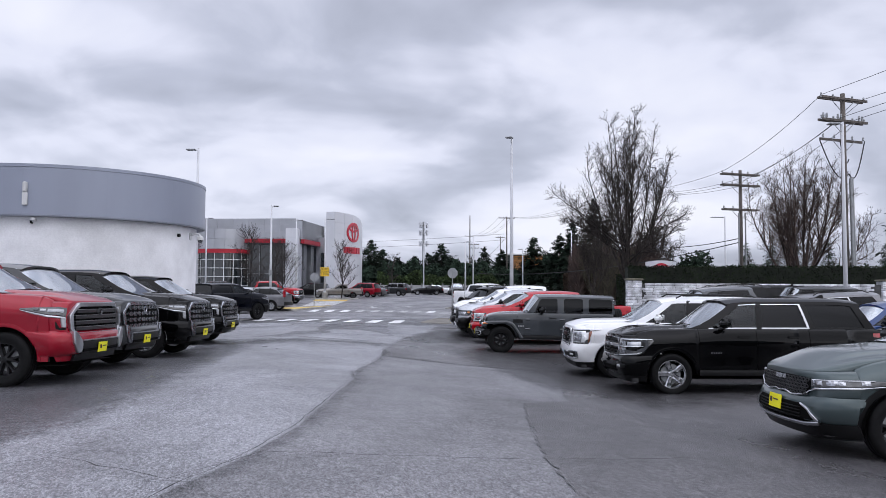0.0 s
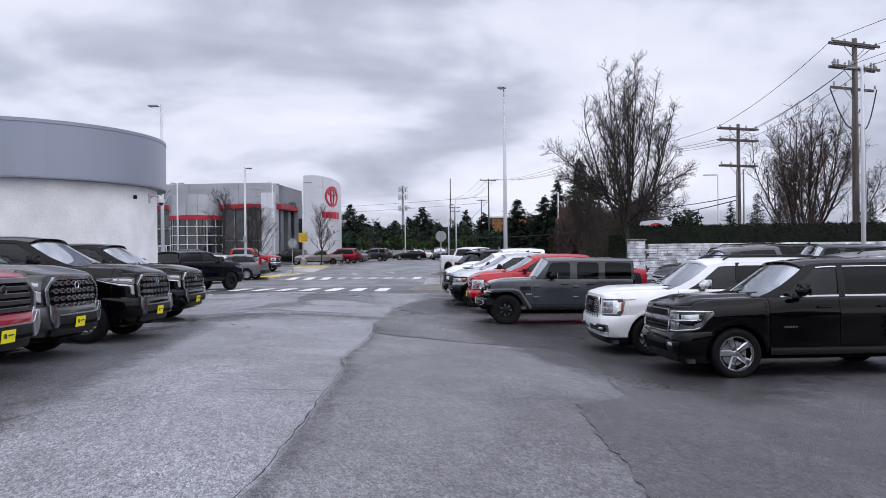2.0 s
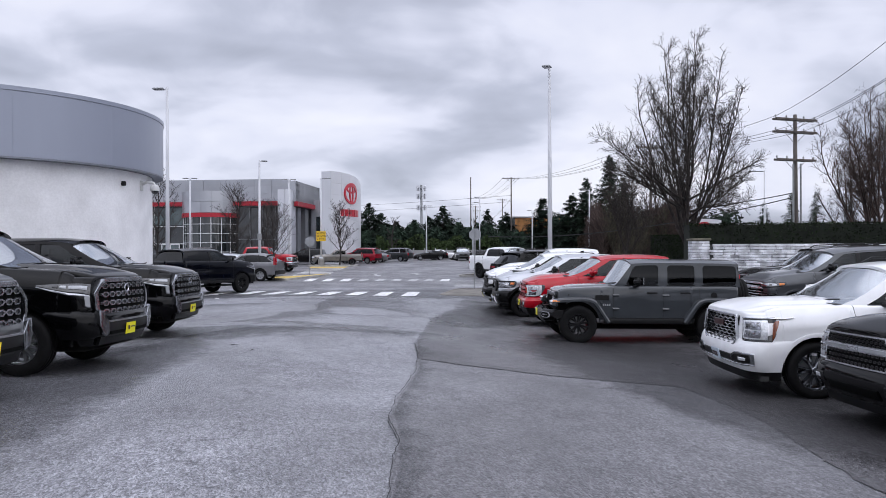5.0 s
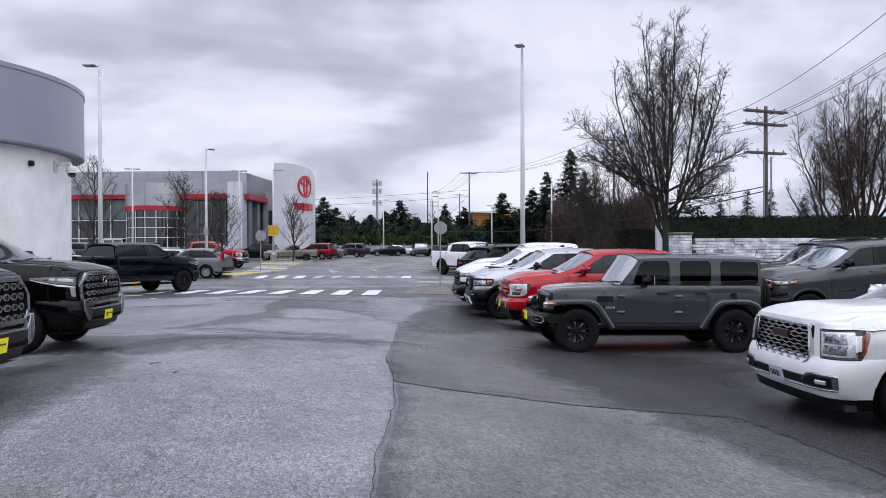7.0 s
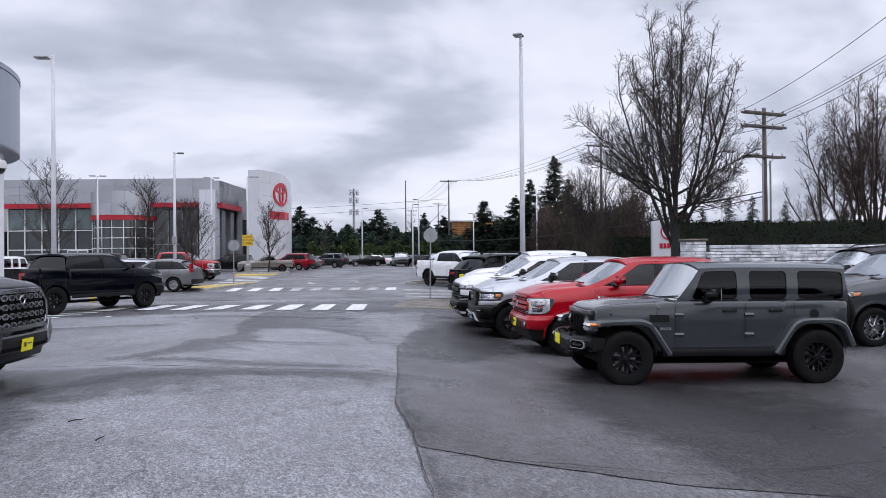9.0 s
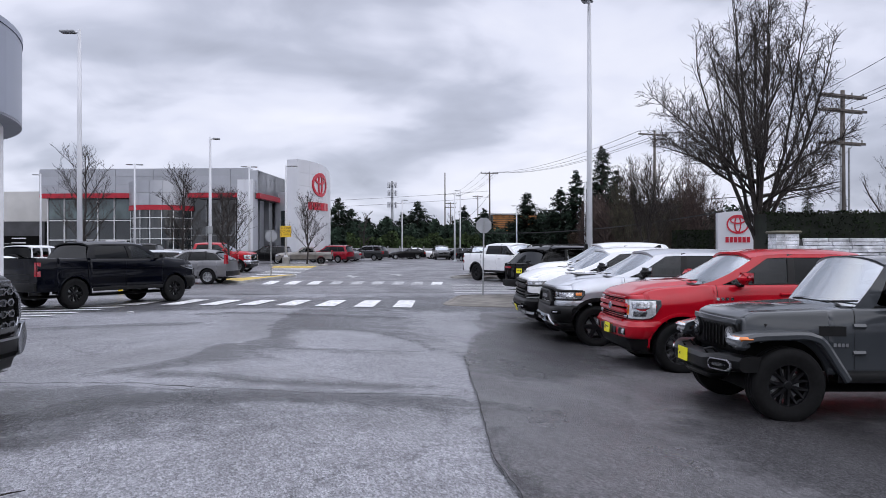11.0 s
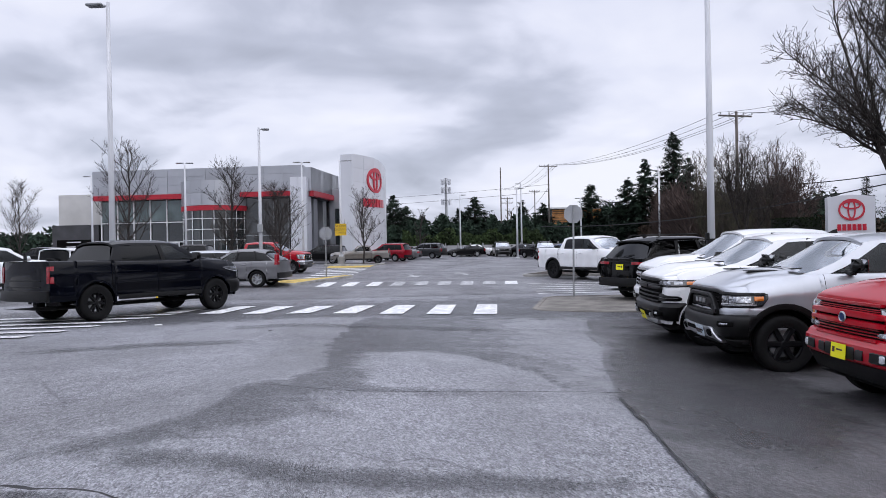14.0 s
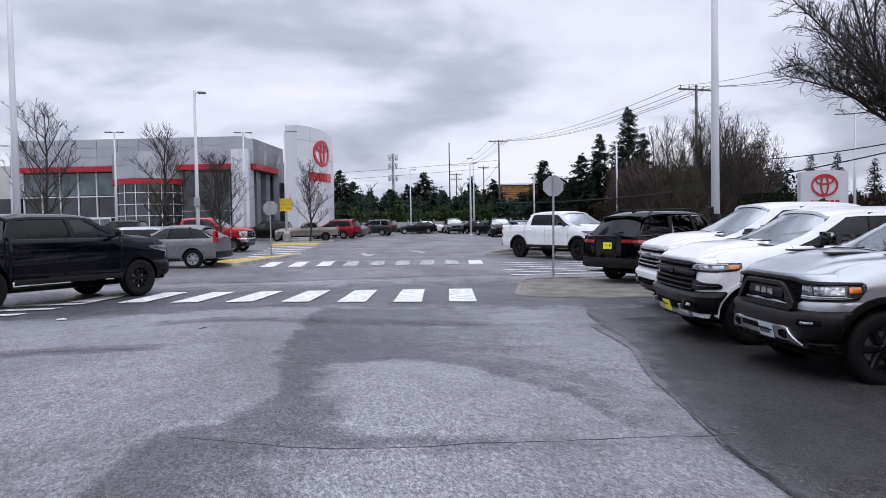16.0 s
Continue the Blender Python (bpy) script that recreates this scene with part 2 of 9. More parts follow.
LEAFD = surface("fir_needles", (0.026, 0.042, 0.029), 0.85, spec=0.1, vary=0.45, scale=0.7, island=0.45)
LEAFM = surface("evergreen_leaf", (0.034, 0.052, 0.020), 0.85, spec=0.1, vary=0.45, scale=0.6, island=0.5)
HEDGEM = surface("hedge_leaf", (0.014, 0.023, 0.009), 0.8, vary=0.4, scale=0.9, island=0.5, spec=0.12)
BARK = surface("bark", (0.036, 0.029, 0.026), 0.9, vary=0.3, scale=5, island=0.2)
BARKG = surface("grey_bark", (0.055, 0.047, 0.041), 0.9, vary=0.3, scale=5, island=0.2)
TWIGR = surface("reddish_twigs", (0.060, 0.040, 0.034), 0.9, vary=0.3, scale=2, island=0.35)
TWIGO = surface("olive_twigs", (0.052, 0.046, 0.028), 0.9, vary=0.3, scale=2, island=0.35)
PAINTS = {
    "black": surface("paint_black", (0.0018, 0.0018, 0.0022), 0.4, vary=0.05, coat=0.42, spec=0.0),
    "navy": surface("paint_blue_black", (0.0016, 0.0022, 0.0052), 0.4, vary=0.05, coat=0.42, spec=0.0),
    "red": surface("paint_deep_red", (0.30, 0.004, 0.018), 0.3, 0.3, vary=0.06, coat=0.8, spec=0.1),
    "bright_red": surface("paint_bright_red", (0.44, 0.003, 0.014), 0.35, vary=0.04, coat=0.8, spec=0.1),
    "grey": surface("paint_dark_grey", (0.075, 0.08, 0.088), 0.35, 0.4, vary=0.06, coat=0.8, spec=0.1),
    "sting": surface("paint_flat_grey", (0.043, 0.048, 0.054), 0.30, vary=0.04, coat=1.0, spec=0.15),
    "white": surface("paint_white", (0.86, 0.865, 0.88), 0.35, vary=0.03, coat=0.8, spec=0.1),
    "silver": surface("paint_silver", (0.52, 0.54, 0.58), 0.3, 0.5, vary=0.04, coat=0.8, spec=0.1),
    "green": surface("paint_grey_green", (0.060, 0.082, 0.085), 0.32, 0.45, vary=0.06, coat=0.8, spec=0.1),
    "blue": surface("paint_blue", (0.02, 0.05, 0.16), 0.3, 0.2, vary=0.05, coat=0.8, spec=0.1),
    "gunmetal": surface("paint_gunmetal", (0.045, 0.047, 0.05), 0.3, 0.4, vary=0.05, coat=0.8, spec=0.1),
    "mid_grey": surface("paint_mid_grey", (0.19, 0.19, 0.20), 0.32, 0.45, vary=0.05, coat=0.8, spec=0.1),
    "taupe": surface("paint_taupe_silver", (0.24, 0.225, 0.21), 0.32, 0.45, vary=0.05, coat=0.8, spec=0.1),
}


for _n in ("black", "navy"):
    _b = PAINTS[_n].node_tree.nodes["Principled BSDF"]
    _b.inputs["Coat Weight"].default_value, _b.inputs["Coat IOR"].default_value = 0.9, 1.33


# ---- mesh helpers ----
def mesh(name, verts, faces, mats, idx=None, smooth=False):
    me = bpy.data.meshes.new(name)
    me.from_pydata([tuple(map(float, v)) for v in verts], [], faces)
    for m in mats if isinstance(mats, (list, tuple)) else [mats]:
        me.materials.append(m)
    if idx is not None:
        me.polygons.foreach_set("material_index", idx)
    if smooth or len(me.polygons) < 3000:
        me.polygons.foreach_set("use_smooth", [True] * len(me.polygons))
    me.update()
    if not smooth and len(me.polygons) < 3000:
        me.set_sharp_from_angle(angle=radians(34))
    return me


def part(name, geo, material, parent=None, label="", smooth=False, idx=None):
    """Links (vertices, faces) as one mesh object under a thing or a part."""
    ob = new(name, mesh(name, geo[0], geo[1], material, idx, smooth))
    if parent is not None:
        ob.parent = parent
    if label:
        tagged(ob, label)
    return ob


def thing(name, label, category, m=None, group="", kind=""):
    ob = new(name)
    ob.empty_display_size = 0.2
    if m is not None:
        ob.matrix_world = m
    return tagged(ob, label, category, group, kind)


def join(*geos):
    V, F = [], []
    for v, f in geos:
        o = len(V)
        V.extend(v)
        F.extend([tuple(i + o for i in q) for q in f])
    return V, F


def box(x0, x1, y0, y1, z0, z1, bev=0.0):
    """A box, its upright and top edges chamfered by bev."""
    if bev <= 0:
        v = [(x, y, z) for x in (x0, x1) for y in (y0, y1) for z in (z0, z1)]
        return v, [(0, 1, 3, 2), (4, 6, 7, 5), (0, 4, 5, 1), (2, 3, 7, 6), (0, 2, 6, 4), (1, 5, 7, 3)]
    b = min(bev, (x1 - x0) / 2.2, (y1 - y0) / 2.2, (z1 - z0) / 2.2)

    def ring(ins, z):
        a0, a1, c0, c1 = x0 + ins, x1 - ins, y0 + ins, y1 - ins
        return [(a0 + b, c0, z), (a1 - b, c0, z), (a1, c0 + b, z), (a1, c1 - b, z), (a1 - b, c1, z), (a0 + b, c1, z), (a0, c1 - b, z), (a0, c0 + b, z)]

    v = ring(b * 0.8, z0) + ring(0, z0 + b) + ring(0, z1 - b) + ring(b * 0.8, z1)
    f = [tuple(range(7, -1, -1)), tuple(range(24, 32))]
    for k in range(3):
        for i in range(8):
            j = (i + 1) % 8
            f.append((k * 8 + i, k * 8 + j, k * 8 + 8 + j, k * 8 + 8 + i))
    return v, f


def grid(rows):
    """Quads between rows of points of equal length."""
    n, m = len(rows), len(rows[0])
    v = [p for r in rows for p in r]
    return v, [(i * m + j, i * m + j + 1, (i + 1) * m + j + 1, (i + 1) * m + j) for i in range(n - 1) for j in range(m - 1)]


def slab(front, back):
    """A closed sheet between two grids of rows (front and back face), with its rim."""
    n, m = len(front), len(front[0])
    v1, f1 = grid(front)
    v2, f2 = grid(back)
    o = len(v1)
    f = list(f1) + [tuple(i + o for i in reversed(q)) for q in f2]
    rim = [j for j in range(m)] + [i * m + m - 1 for i in range(1, n)] + [(n - 1) * m + j for j in range(m - 2, -1, -1)] + [i * m for i in range(n - 2, 0, -1)]
    for a, b in zip(rim, rim[1:] + rim[:1]):
        f.append((a, b, b + o, a + o))
    return v1 + v2, f


def tube(path, radii, sides=8, cap=True):
    """A tube along points, with a radius at each."""
    pts = [Vector(p) for p in path]
    V, F = [], []
    u = None
    for i, p in enumerate(pts):
        d = (pts[min(i + 1, len(pts) - 1)] - pts[max(i - 1, 0)]).normalized()
        if u is None:
            u = d.orthogonal().normalized()
        u = (u - d * u.dot(d))
        u = u.normalized() if u.length > 1e-6 else d.orthogonal().normalized()
        w = d.cross(u)
        r = radii[i] if isinstance(radii, (list, tuple)) else radii
        for k in range(sides):
            a = 2 * math.pi * k / sides
            V.append(tuple(p + u * math.cos(a) * r + w * math.sin(a) * r))
    for i in range(len(pts) - 1):
        for k in range(sides):
            a, b = i * sides + k, i * sides + (k + 1) % sides
            F.append((a, b, b + sides, a + sides))
    if cap:
        F.append(tuple(range(sides - 1, -1, -1)))
        F.append(tuple(range((len(pts) - 1) * sides, len(pts) * sides)))
    return V, F


def lathe(profile, n=28, axis="y"):
    """Turns (radius, height) pairs round an axis."""
    V = []
    for i in range(n):
        a = 2 * math.pi * i / n
        for r, h in profile:
            c, s = r * math.cos(a), r * math.sin(a)
            V.append((c, h, s) if axis == "y" else (c, s, h))
    m = len(profile)
    return V, [(i * m + j, i * m + j + 1, ((i + 1) % n) * m + j + 1, ((i + 1) % n) * m + j) for i in range(n) for j in range(m - 1)]


def shift(geo, dx=0, dy=0, dz=0, rz=0, sx=1, sy=1, sz=1):
    c, s = math.cos(rz), math.sin(rz)
    return [((x * sx) * c - (y * sy) * s + dx, (x * sx) * s + (y * sy) * c + dy, z * sz + dz) for x, y, z in geo[0]], geo[1]


def lerp(v, pts):
    return float(np.interp(v, [p[0] for p in pts], [p[1] for p in pts]))


def ease(a, b, v):
    q = min(1.0, max(0.0, (v - a) / (b - a)))
    return q * q * (3 - 2 * q)


# ---- ground ----
def gz(x, y):
    """Height of the lot: a low crown along the aisle, falling to a gutter under the parked row."""
    far = 0.18 * ease(28, 42, y) + 0.26 * ease(15, 6, y) + 0.0078 * max(0.0, min(y, 110) - 45)
    h = lerp(y, [(8, 0.68), (20, 0.47), (28, 0.40), (42, 0.18)]) + 0.0078 * max(0.0, min(y, 110) - 45)
    left = lerp(y, [(10, 0.60), (22, 0.36), (40, 0.22)]) + 0.0078 * max(0.0, min(y, 110) - 45)
    if x < -0.8:
        return h + (left - h) * ease(0.8, 3.5, -x)
    far += 0.30 * ease(11, 17, x) * ease(42, 34, y)
    return h + (far - h) * min(1.0, (x + 0.8) / 7.0)


def axis_steps(a, b, lo, hi, step):
    out, d, v = list(np.arange(a, b + 1e-6, step)), step, b
    while v < hi:
        d *= 1.5
        v += d
        out.append(v)
    d, v = step, a
    while v > lo:
        d *= 1.5
        v -= d
        out.insert(0, v)
    return out


ASPHALT = asphalt("worn_asphalt", (0.172, 0.172, 0.185), (0.278, 0.280, 0.304), 0.44, speck=0.52)
SEALED = asphalt("sealed_asphalt", (0.070, 0.067, 0.071), (0.115, 0.111, 0.117), 0.42, speck=0.55)
MIDASPH = asphalt("mid_asphalt", (0.112, 0.110, 0.117), (0.185, 0.183, 0.196), 0.44, speck=0.52)
gxs, gys = axis_steps(-14, 20, -1500, 1500, 0.4), axis_steps(-4, 66, -600, 2500, 0.4)
tagged(part("ground", grid([[(x, y, gz(x, y)) for x in gxs] for y in gys]), ASPHALT, smooth=True),
       "damp worn grey asphalt of a car lot", "ground", kind="structure")


def sheet(name, left, right, y0, y1, step, material, label, lift=0.012, nx=14, kind="structure"):
    """A thin layer on the ground between two edges given as functions of y."""
    rows = []
    for y in np.arange(y0, y1 + 1e-6, step):
        a, b = left(y), right(y)
        rows.append([(a + (b - a) * i / nx, y, gz(a + (b - a) * i / nx, y) + lift) for i in range(nx + 1)])
    return tagged(part(name, grid(rows), material, smooth=True), label, name.split("_")[-1], kind=kind)


def wob(v, k, amp):
    return amp * noise.noise((v * 0.9, k, 0)) + amp * 0.5 * noise.noise((v * 3.1, k, 4))


def stain_material():
    """Damp, and painted shade under the parked rows: a dark film whose edge breaks up and fades out."""
    m = bpy.data.materials.new("damp_shade_film")
    m.use_nodes = True
    nt = m.node_tree
    N, L = nt.nodes.new, nt.links.new
    b = nt.nodes["Principled BSDF"]
    b.inputs["Base Color"].default_value = (0.016, 0.0155, 0.017, 1)
    b.inputs["Roughness"].default_value = 0.34
    at, geo, nz = N("ShaderNodeAttribute"), N("ShaderNodeNewGeometry"), N("ShaderNodeTexNoise")
    at.attribute_name = "wet"
    nz.inputs["Scale"].default_value, nz.inputs["Detail"].default_value, nz.inputs["Roughness"].default_value = 2.6, 9.0, 0.68
    L(geo.outputs["Position"], nz.inputs["Vector"])
    add, mr = N("ShaderNodeMath"), N("ShaderNodeMapRange")
    L(at.outputs["Fac"], add.inputs[0])
    L(nz.outputs["Fac"], add.inputs[1])
    for k, v in zip(("From Min", "From Max", "To Min", "To Max"), (0.88, 1.16, 0.0, 0.44)):
        mr.inputs[k].default_value = v
    L(add.outputs[0], mr.inputs["Value"])
    grain, gr, ml = N("ShaderNodeTexNoise"), N("ShaderNodeMapRange"), N("ShaderNodeMath")
    grain.inputs["Scale"].default_value, grain.inputs["Detail"].default_value = 60.0, 2.0
    L(geo.outputs["Position"], grain.inputs["Vector"])
    for k, v in zip(("From Min", "From Max", "To Min", "To Max"), (0.35, 0.65, 0.45, 1.25)):
        gr.inputs[k].default_value = v
    L(grain.outputs["Fac"], gr.inputs["Value"])
    ml.operation = "MULTIPLY"
    L(mr.outputs[0], ml.inputs[0])
    L(gr.outputs[0], ml.inputs[1])
    L(ml.outputs[0], b.inputs["Alpha"])
    return m


STAIN = stain_material()


def stain(pts, left, right, amount=1.0, lift=0.024, label="damp dark stain along a crack in the asphalt"):
    """A film of damp, with painted shade at the parked rows, along a line of points, reaching out to each side and
    fading there.
    """
    P = []
    for (x0, y0), (x1, y1) in zip(pts, pts[1:]):
        m = max(2, int(math.hypot(x1 - x0, y1 - y0) / 0.25))
        P += [(x0 + (x1 - x0) * i / m, y0 + (y1 - y0) * i / m) for i in range(m)]
    P.append(pts[-1])
    rows, wet = [], []
    for i, (x, y) in enumerate(P):
        ax, ay = P[min(i + 1, len(P) - 1)][0] - P[max(0, i - 1)][0], P[min(i + 1, len(P) - 1)][1] - P[max(0, i - 1)][1]
        l = math.hypot(ax, ay)
        nx_, ny_ = -ay / l, ax / l
        end = min(1.0, 4.0 * min(i, len(P) - 1 - i) / len(P))
        r = []
        for d in (-1, -0.66, -0.33, -0.1, 0, 0.1, 0.33, 0.66, 1):
            o = d * (left if d > 0 else right)
            r.append((x + nx_ * o, y + ny_ * o, gz(x + nx_ * o, y + ny_ * o) + lift))
            wet.append(amount * end * (1 - abs(d)))
        rows.append(r)
    ob = part("damp_shade_film", grid(rows), STAIN, smooth=True)
    a = ob.data.attributes.new("wet", "FLOAT", "POINT")
    a.data.foreach_set("value", wet)
    return tagged(ob, label, "stain", "damp stains", kind="structure")


# ---- vehicles ----
def tyre_geo(r, w, rim_r):
    h = w / 2
    prof = [(rim_r, -h * 0.80), (rim_r + (r - rim_r) * 0.5, -h * 1.02), (r - 0.035, -h * 0.96), (r - 0.010, -h * 0.84), (r, -h * 0.62),
            (r, -h * 0.30), (r - 0.012, -h * 0.27), (r - 0.012, -h * 0.20), (r, -h * 0.17), (r, h * 0.17), (r - 0.012, h * 0.20),
            (r - 0.012, h * 0.27), (r, h * 0.30), (r, h * 0.62), (r - 0.010, h * 0.84), (r - 0.035, h * 0.96), (rim_r + (r - rim_r) * 0.5, h * 1.02), (rim_r, h * 0.80)]
    geo = lathe(prof, 40)
    return geo


def rim_geo(rim_r, w, spokes, style):
    """Barrel, lip, hub and spokes; the outer face looks to +y."""
    h = w / 2
    geo = lathe([(rim_r * 0.97, -h * 0.7), (rim_r * 0.90, -h * 0.2), (rim_r * 0.90, h * 0.45), (rim_r * 0.97, h * 0.62), (rim_r * 1.01, h * 0.80),
                 (rim_r * 0.955, h * 0.80), (rim_r * 0.93, h * 0.60)], 36)
    geo = join(geo, lathe([(0.0, h * 0.70), (rim_r * 0.17, h * 0.68), (rim_r * 0.22, h * 0.58), (rim_r * 0.22, h * 0.2), (0.0, h * 0.2)], 16))
    for k in range(spokes):
        a0 = 2 * math.pi * k / spokes
        pair = (-0.13, 0.13) if style == "split" else (0.0,)
        for off in pair:
            w0 = rim_r * (0.10 if style == "split" else 0.17)
            w1 = rim_r * (0.075 if style == "split" else {"five": 0.20, "block": 0.15}.get(style, 0.11))
            rows_f, rows_b = [], []
            for t in (0.0, 0.35, 0.7, 1.0):
                rr = rim_r * (0.17 + 0.78 * t)
                hw = w0 + (w1 - w0) * t
                ang = a0 + off * (0.25 + 1.5 * t)
                y = h * (0.63 - 0.10 * math.sin(t * math.pi) + 0.06 * t)
                c, s = math.cos(ang), math.sin(ang)
                rows_f.append([(rr * c - u * s, yy, rr * s + u * c) for u, yy in ((-hw, y - 0.02), (-hw * 0.6, y), (hw * 0.6, y), (hw, y - 0.02))])
                rows_b.append([(p[0], p[1] - 0.05, p[2]) for p in rows_f[-1]])
            geo = join(geo, slab(rows_f, rows_b))
    return geo


WHEELS = {}


def wheel(car, x, side, track, S):
    key = (S["R"], S["tw"], S["rim"], S["spokes"], S["wstyle"], S["rimmat"].name)
    if key not in WHEELS:
        rr = S["rim"]
        WHEELS[key] = (mesh("tyre", *tyre_geo(S["R"], S["tw"], rr), RUBBER, smooth=True),
                       mesh("rim", *rim_geo(rr, S["tw"], S["spokes"], S["wstyle"]), S["rimmat"]),
                       mesh("brake_disc", *lathe([(0.02, 0.0), (rr * 0.72, 0.0), (rr * 0.72, -0.03), (0.02, -0.03)], 24), GALV))
    ty = new("tyre", WHEELS[key][0])
    ty.parent = car
    ty.matrix_basis = pose(x, side * track, S["R"], 0, 0, 0 if side > 0 else 180)
    for i, n in ((1, "rim"), (2, "brake_disc")):
        o = new(n, WHEELS[key][i])
        o.parent = ty


BASE = dict(L=4.9, wb=2.9, fo=0.95, W=1.95, R=0.38, tw=0.26, rim=0.24, spokes=6, wstyle="split", rimmat=ALLOYB, sill=0.38, fb=0.30, rb=0.38,
            nose=1.02, cowl=1.13, belt=1.12, beltr=1.16, roof=1.82, xcowl=0.95, xhead=0.15, xroof=-2.2, xglass=-2.42, rh=0.66, front="plain",
            bow=0.16, bed=False, arch=0.46, clad=BLACK, mirror="black", plate="y", tumble=1.0, crown=0.05, grille_w=0.62, rack=False,
            corner=0.17, cfrac=0.17, trim=None, rear_glass=GLASSD, doors=2, lean=0.05, archm="paint", hdrop=0.09, hroll=0.5)


def make_car(name, color, label, category, m, S0, group="parked cars"):
    """A car in its own frame: x ahead, y to its left, z up, standing on z = 0; S0 holds what differs from the common shape."""
    S = {**BASE, **S0}
    paint = PAINTS[color]
    car = thing(name, label, category, m, group)
    L, W, R = S["L"], S["W"], S["R"]
    xf, xr = S["wb"] / 2, -S["wb"] / 2
    xF, xR = xf + S["fo"], xf + S["fo"] - L
    zs, Ra = S["sill"], S["arch"]
    D, HL = S["hdrop"], S["hroll"]
    xE = xF - S["bow"] - S["lean"] - S["corner"]  # where the fenders meet the front face
    xc, xh, xro, xg = S["xcowl"], S["xhead"], S["xroof"], S["xglass"]
    cab_end = xg - 0.02 if S["bed"] else xR
    rail = S.get("rail", S["beltr"])

    def roll(q):
        """How the bonnet's edge falls away over its last stretch: 0 at the start, 1 at the nose."""
        q = min(1.0, max(0.0, q))
        return 0.35 * q * q + 0.65 * (1 - math.sqrt(1 - q * q))

    def shoulder(x):
        fall = D * roll(1 - (xE - x) / HL)
        if S["bed"]:
            return lerp(x, [(xR, rail + 0.01), (cab_end - 0.02, rail), (cab_end, S["beltr"]), (xc, S["belt"]), (xF, S["nose"] - 0.03)]) - fall
        return lerp(x, [(xR, S["beltr"] - 0.02), (xR + 0.25, S["beltr"]), (xc, S["belt"]), (xF, S["nose"] - 0.03)]) - fall

    def hw(x):
        v = W / 2
        tz = S.get("tzone", 0.75)
        q = max(0.0, (x - (xE - tz)) / tz)
        p = max(0.0, ((xR + 0.55) - x) / 0.55)
        return v * (1 - S.get("taper", 0.10) * q ** 2.2 - S.get("rtaper", 0.05) * p ** 2.2)

    prof = [(0, 0.950), (0.08, 0.975), (0.22, 0.976), (0.42, 0.980), (0.60, 0.991), (0.70, 1.0), (0.77, 0.993), (0.90, 0.976), (1.0, 0.952)]

    def side_y(x, z):
        t = (z - zs) / (shoulder(x) - zs)
        k = lerp(t, prof)
        k -= S.get("fround", 0.07) * ease(xc - 0.5, xc + 0.35, x) * max(0.0, (t - 0.66) / 0.34) ** 2
        return hw(x) * (1 - (1 - k) * S["tumble"])

    def zlow(x, inside=0):
        base = S["fb"] if x > xf else (S["rb"] if x < xr else zs)
        for xa in (xf, xr):
            d = abs(x - xa)
            if d < Ra - 1e-4 or (d <= Ra + 1e-4 and inside):
                return R + math.sqrt(max(0.0, Ra * Ra - d * d)) * S.get("archk", 1.0)
        return base

    xs = set(np.linspace(xR + 0.10, xE, 30)) | set(xE - HL * (1 - np.sin(np.linspace(0, math.pi / 2, 9))))
    st = [(x, 0) for x in xs if all(abs(abs(x - xa) - Ra) > 0.02 for xa in (xf, xr))]
    for xa in (xf, xr):
        for k in range(13):
            a = math.pi * k / 12
            st.append((xa - Ra * math.cos(a), 1))
        st += [(xa - Ra, 0), (xa + Ra, 0)]
    st = sorted(set((round(x, 4), i) for x, i in st if xR + 0.0999 <= x <= xE + 1e-6),
                key=lambda q: (q[0], q[1] if any(abs(q[0] - (xa - Ra)) < 1e-3 for xa in (xf, xr)) else -q[1]))

    K = 13

    def nose_lean(z):
        return S["lean"] * ease(0.45, S["nose"] - D - 0.03, z) + 0.06 * ease(S["fb"] + 0.18, S["fb"], z)

    def column(x, inside, s, off=0.0, top=True):
        lo, hi = zlow(x, inside), shoulder(x)
        pts = []
        for k in range(K):
            z = lo + (hi - lo) * k / (K - 1)
            xx = xF - S["bow"] - S["corner"] - nose_lean(z) + 0.004 if x > xE - 0.002 else x
            pts.append((xx, s * (side_y(x, z) + off), z))
        if top:
            y = side_y(x, hi)
            pts += [(x, s * (y * 0.988 + off), hi + 0.014), (x, s * (y * 0.965 + off), hi + 0.026), (x, s * (y * 0.93 + off), hi + 0.034)]
        return pts

    def panel(nm, x0, x1, lab=""):
        g = 0.004
        a, b = x0 + g, x1 - g
        sts = [q for q in st if a < q[0] < b]
        sts = [(a, 0)] + sts + [(b, 0)]
        for s in (1, -1):
            part(nm, grid([column(x, i, s) for x, i in sts]), paint, car, lab, smooth=True)

    # inner body behind the panel gaps
    inner = [[column(x, i, s, -0.05, False) for x, i in st] for s in (1, -1)]
    deck = []
    for x, i in st:
        z = shoulder(x) - (0.0 if x > xc else 0.035)
        y = side_y(x, shoulder(x)) - 0.02
        if S["bed"] and x < cab_end:
            z = shoulder(x) - (0.02 if S.get("cover", True) else 0.5)
        deck.append([(x, y * k, z) for k in (-1, -0.5, 0, 0.5, 1)])
    under = [[(x, y, R * 0.75) for y in (-W * 0.42, W * 0.42)] for x in (xR + 0.05, xF - 0.15)]
    part("inner_body", join(grid(inner[0]), grid(inner[1]), grid(deck), grid(under)), CABIN, car)

    # body panels
    dsp = S.get("door_x", None)
    if dsp is None:
        a0 = xf - Ra - 0.06
        a2 = (xr + Ra * 0.55 if not S["bed"] else cab_end + 0.06)
